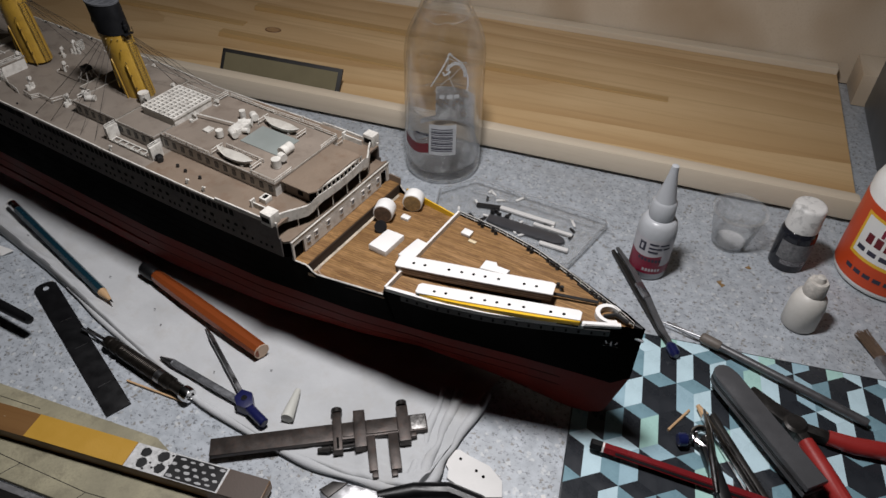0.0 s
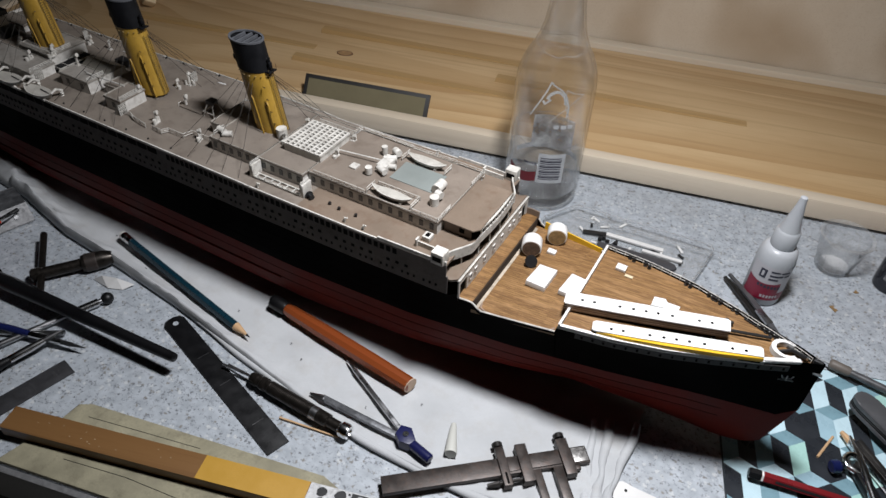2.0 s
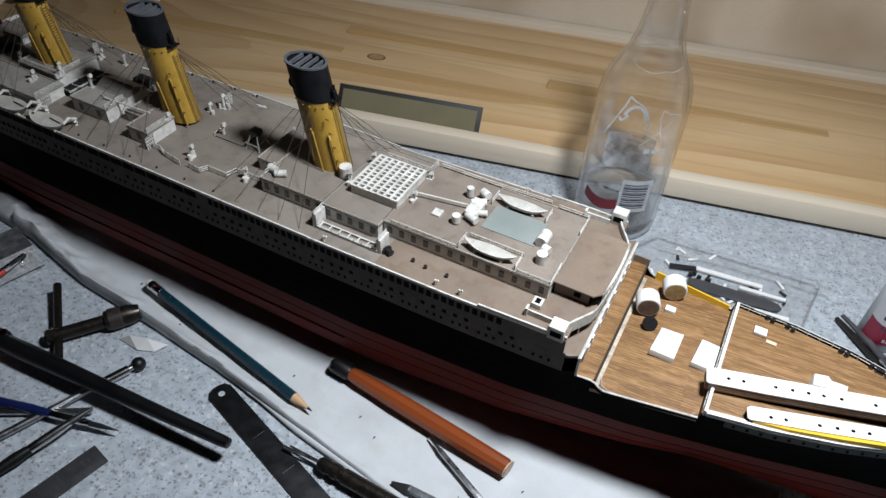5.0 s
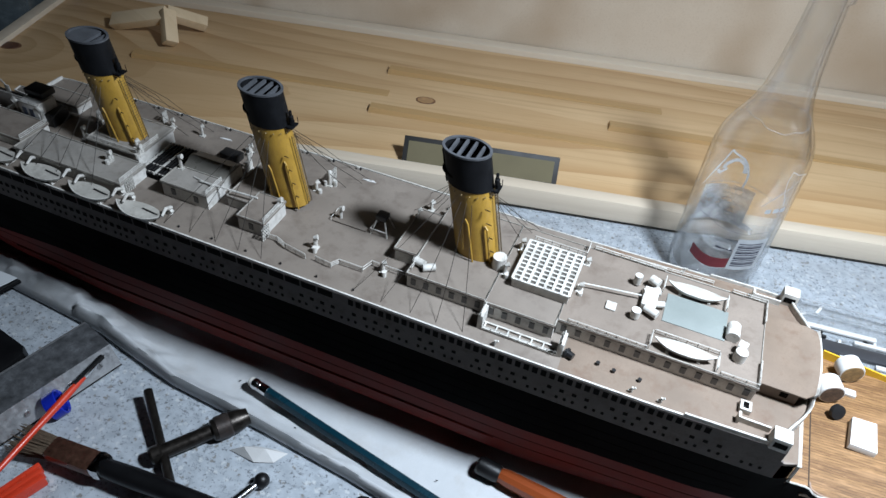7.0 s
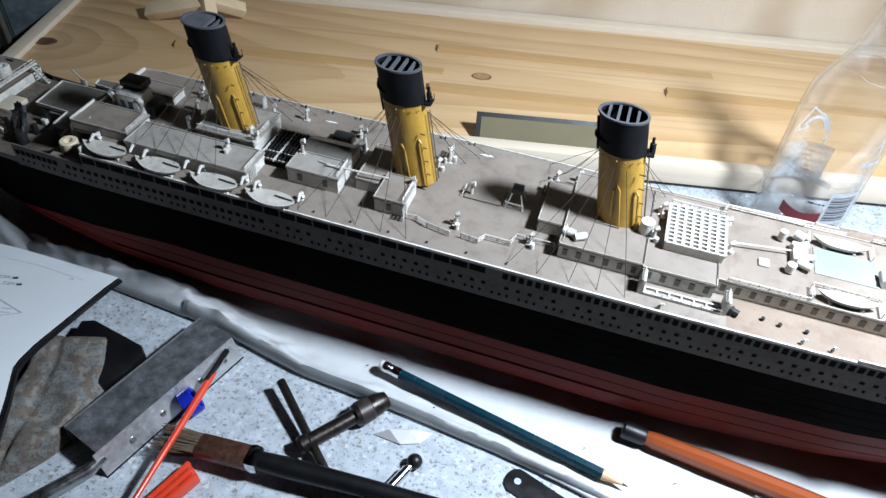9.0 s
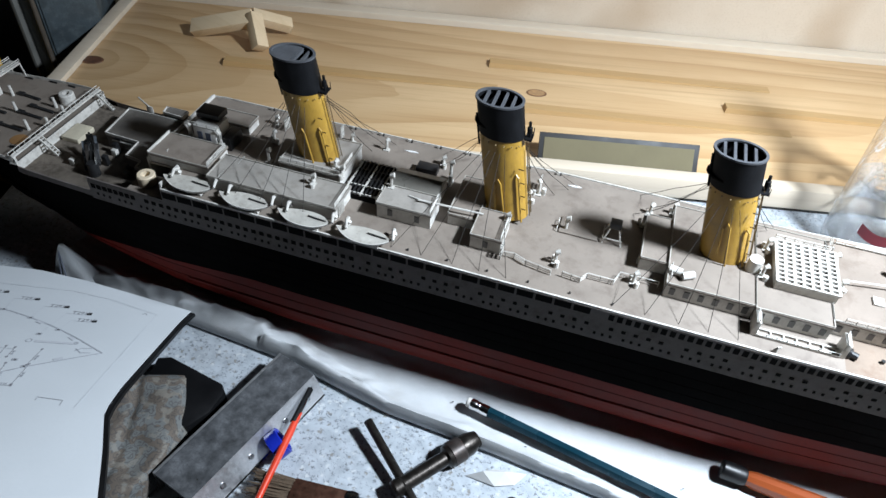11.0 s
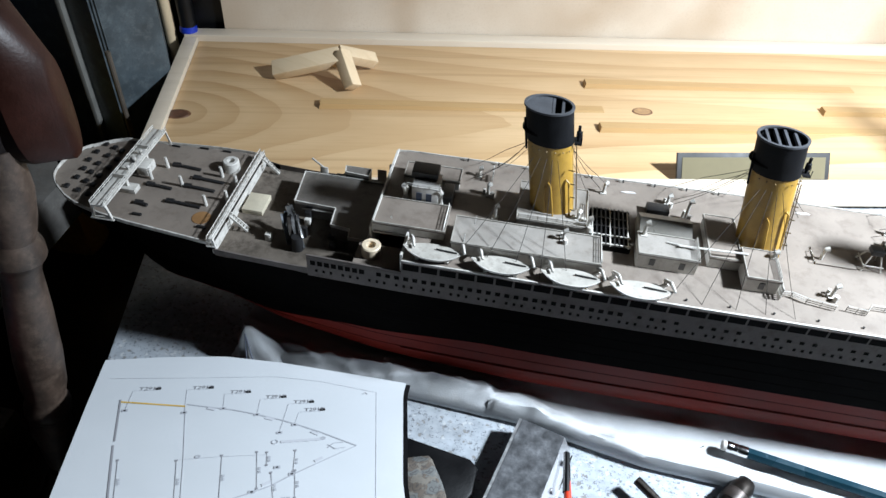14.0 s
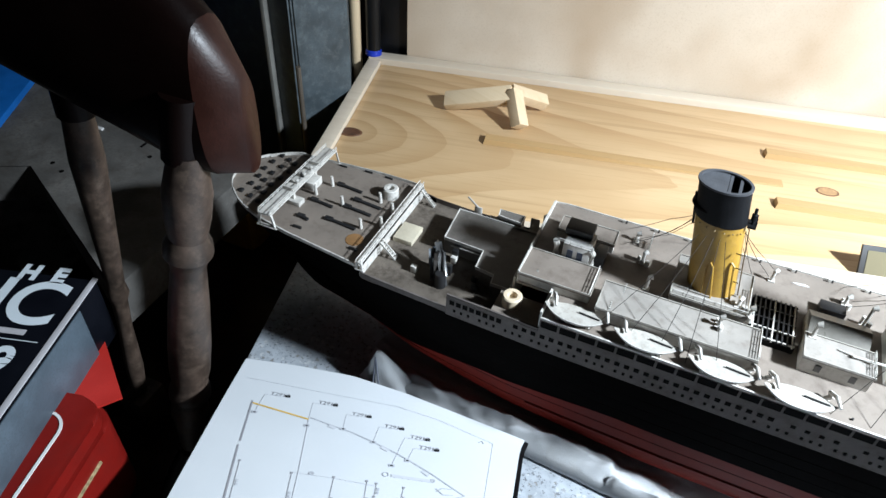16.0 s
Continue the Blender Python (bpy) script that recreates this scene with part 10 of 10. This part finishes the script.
tin = thing("red_tin", (-0.40, -0.2, 0.0), "red tin box with rounded white-lined lid on a stool", "tin box")
TN = Matrix.Translation((-0.3535, -0.1505, 0)) @ Matrix.Rotation(radians(14), 4, "Z")
TIN_RED = mat("red_tin_paint", (0.15, 0.007, 0.005), 0.4, var=0.2, scale=30, dirt=(0.1, 0.01, 0.008), dirt_amount=0.5, spec=0.2)
def rounded(u0, u1, v0, v1, r):
    pts = []
    for cx, cy, a0 in ((u1 - r, v1 - r, 0), (u0 + r, v1 - r, 90), (u0 + r, v0 + r, 180), (u1 - r, v0 + r, 270)):
        for k in range(7):
            a = radians(a0 + 15 * k)
            p = TN @ Vector((cx + r * math.cos(a), cy + r * math.sin(a), 0))
            pts.append((p.x, p.y))
    return pts
part("tin_body", slab(B(), rounded(-0.16, 0.004, -0.12, 0.002, 0.014), 0.0002, 0.050, 0.002), TIN_RED, tin)
part("tin_lid", slab(B(), rounded(-0.158, 0.002, -0.118, 0.0, 0.013), 0.0502, 0.0570, 0.002), TIN_RED, tin)
o1, o2 = rounded(-0.148, -0.010, -0.108, -0.011, 0.009), rounded(-0.146, -0.012, -0.106, -0.013, 0.008)
part("lid_line", wall_ribbon(B(), o1 + [o1[0]], 0.0570, 0.0575, 0.0012), BRIGHT_WHITE, tin, "white lined border")
part("lid_panel", slab(B(), rounded(-0.140, -0.019, -0.100, -0.020, 0.008), 0.0570, 0.0573), mat("lid_picture_grey", (0.2, 0.2, 0.21), 0.5, var=0.4, scale=80), tin, "grey picture panel")
part("lid_edge_wear", tube(B(), [(TN @ Vector((0.004, v, 0.040)))[:] for v in np.linspace(-0.1, -0.02, 12)], 0.0010, 5), mat("worn_gold_edge", (0.3, 0.22, 0.12), 0.5, var=0.4, scale=600), tin, "worn gold edge")
whole("red_card", slab(B(), [(-0.3960, -0.1130), (-0.3520, -0.1440), (-0.3600, -0.1555), (-0.4060, -0.1570), (-0.4200, -0.1300)], 0.0502, 0.0515), mat("bright_red_card", (0.4, 0.02, 0.014), 0.5, var=0.1), "bright red card lying behind the red tin", "card")

# grey locker, stick and brush behind the board's end
STEEL_BLUE = mat("mottled_blue_grey_paint", (0.062, 0.078, 0.088), 0.5, var=0.35, scale=60, fine=700, bump=0.3, dirt=(0.22, 0.25, 0.26), dirt_amount=0.3)
locker = thing("steel_locker", (-0.55, 0.33, -0.72), "tall mottled blue-grey steel locker beside the bench end", "locker")
pts = [(-0.4300, 0.1960), (-0.4600, 0.1640), (-0.6500, 0.2200), (-0.7200, 0.3200), (-0.5600, 0.4200)]
part("locker_body", slab(B(), pts, -0.72, 0.75), STEEL_BLUE, locker)
for (x0, y0), (x1, y1), nm in ((pts[0], pts[1], "narrow_panel"), (pts[1], pts[2], "wide_panel")):
    along = (Vector((x1, y1)) - Vector((x0, y0))).normalized()
    out = Vector((-along.y, along.x)) * 0.0015
    p, q = Vector((x0, y0)) + along * 0.002, Vector((x1, y1)) - along * 0.002
    part(nm, slab(B(), [tuple(p), tuple(q), tuple(q + out), tuple(p + out)], -0.70, 0.735), STEEL_BLUE, locker, "sheet steel panel with chipped paint")
whole("door_jamb", box(B(), -0.4890, -0.4850, 0.1640, 0.1760, -0.72, 0.75, 0.001), mat("cream_post", (0.17, 0.165, 0.15), 0.5, var=0.2), "narrow pale upright post beside the grey locker", "post")
whole("pencil_rod", rod(B(), (-0.4480, 0.1490, -0.72), (-0.4480, 0.1490, 0.055), 0.0020, n=10), mat("rusty_rod", (0.08, 0.065, 0.05), 0.6, var=0.3), "thin rusty rod standing before the locker", "rod")
whole("wooden_dowel", rod(B(), (-0.4570, 0.2530, -0.72), (-0.4600, 0.2600, 0.45), 0.0048, n=14), PALE_PINE, "pale wooden dowel standing behind the board", "dowel")
sb = thing("stick_with_blue_band", (-0.4425, 0.2605, 0.0178), "black handled stick with a blue band, standing on the board", "stick")
part("blue_band", turned(B(), (-0.4425, 0.2590, 0.0180), (-0.4425, 0.2600, 0.0280), [(0, 0.0068), (0.0008, 0.0076), (0.0045, 0.0074), (0.0060, 0.0062)], 18), mat("blue_band", (0.01, 0.03, 0.35), 0.35), sb, "bright blue band")
part("shaft", rod(B(), (-0.4425, 0.2595, 0.0235), (-0.4445, 0.2680, 0.40), 0.0066, n=16), BLACK_PLASTIC, sb)
bench_box("dark_curtain", -0.60, -0.344, 0.365, 0.375, -0.72, 0.9, BLACK_PLASTIC, "dark hanging behind the plywood's end", "curtain")
GREY_BOARD = mat("weathered_grey_board", (0.088, 0.083, 0.076), 0.8, var=0.45, scale=30, fine=400, bump=0.4, dirt=(0.045, 0.036, 0.028), dirt_amount=0.65)
side_table = thing("side_table", (-0.72, 0.05, -0.72), "weathered grey plank table beyond the bench end", "table")
part("table_top", slab(B(), [(-0.599, 0.012), (-0.452, -0.0640), (-0.452, 0.100), (-0.610, 0.100), (-0.640, 0.160), (-0.980, 0.160), (-0.980, -0.195)], -0.034, 0.0, 0.002), GREY_BOARD, side_table, "stained grey table top")
for x, y in ((-0.685, 0.115), (-0.685, -0.010), (-0.950, 0.125), (-0.950, -0.150)):
    part("leg", box(B(), x - 0.016, x + 0.016, y - 0.016, y + 0.016, -0.72, -0.0342), GREY_BOARD, side_table)
for x, y in ((-0.588, 0.0200), (-0.574, 0.0150), (-0.530, 0.0590), (-0.545, 0.0290)):
    part("bolt_hole", rod(B(), (x, y, -0.0005), (x, y, 0.0003), 0.0017, n=12), DARK_HOLE, side_table, "dark bolt hole")
part("gap", box(B(), -0.5460, -0.5440, 0.0660, 0.0980, -0.0004, 0.0003), DARK_HOLE, side_table, "dark gap between two planks")
whole("blue_plastic_sheet", slab(B(), [(-0.700, 0.115), (-0.660, 0.036), (-0.930, -0.050), (-0.930, 0.130)], 0.0004, 0.0060, 0.002), mat("blue_tarp", (0.015, 0.12, 0.42), 0.45, var=0.15), "bright blue plastic sheet lying on the grey table", "plastic sheet")
whole("paper_scrap", box(B(), -0.5930, -0.5870, 0.0690, 0.0720, 0.0004, 0.0022, 0.0006), BRIGHT_WHITE, "small torn white scrap on the grey table", "paper scrap")
YEL = thing("yellow_power_strip", (-0.507, 0.120, -0.72), "yellow socket block standing beside the locker", "socket block")
part("socket_body", box(B(), -0.528, -0.486, 0.104, 0.136, -0.72, 0.034, 0.009), YELLOW, YEL)
for z in (0.018, -0.003, -0.03):
    part("socket", rod(B(), (-0.501, 0.1045, z), (-0.501, 0.1030, z), 0.0062, n=16), BLACK_PLASTIC, YEL)
    part("socket", rod(B(), (-0.4865, 0.120, z), (-0.4850, 0.120, z), 0.0062, n=16), BLACK_PLASTIC, YEL)
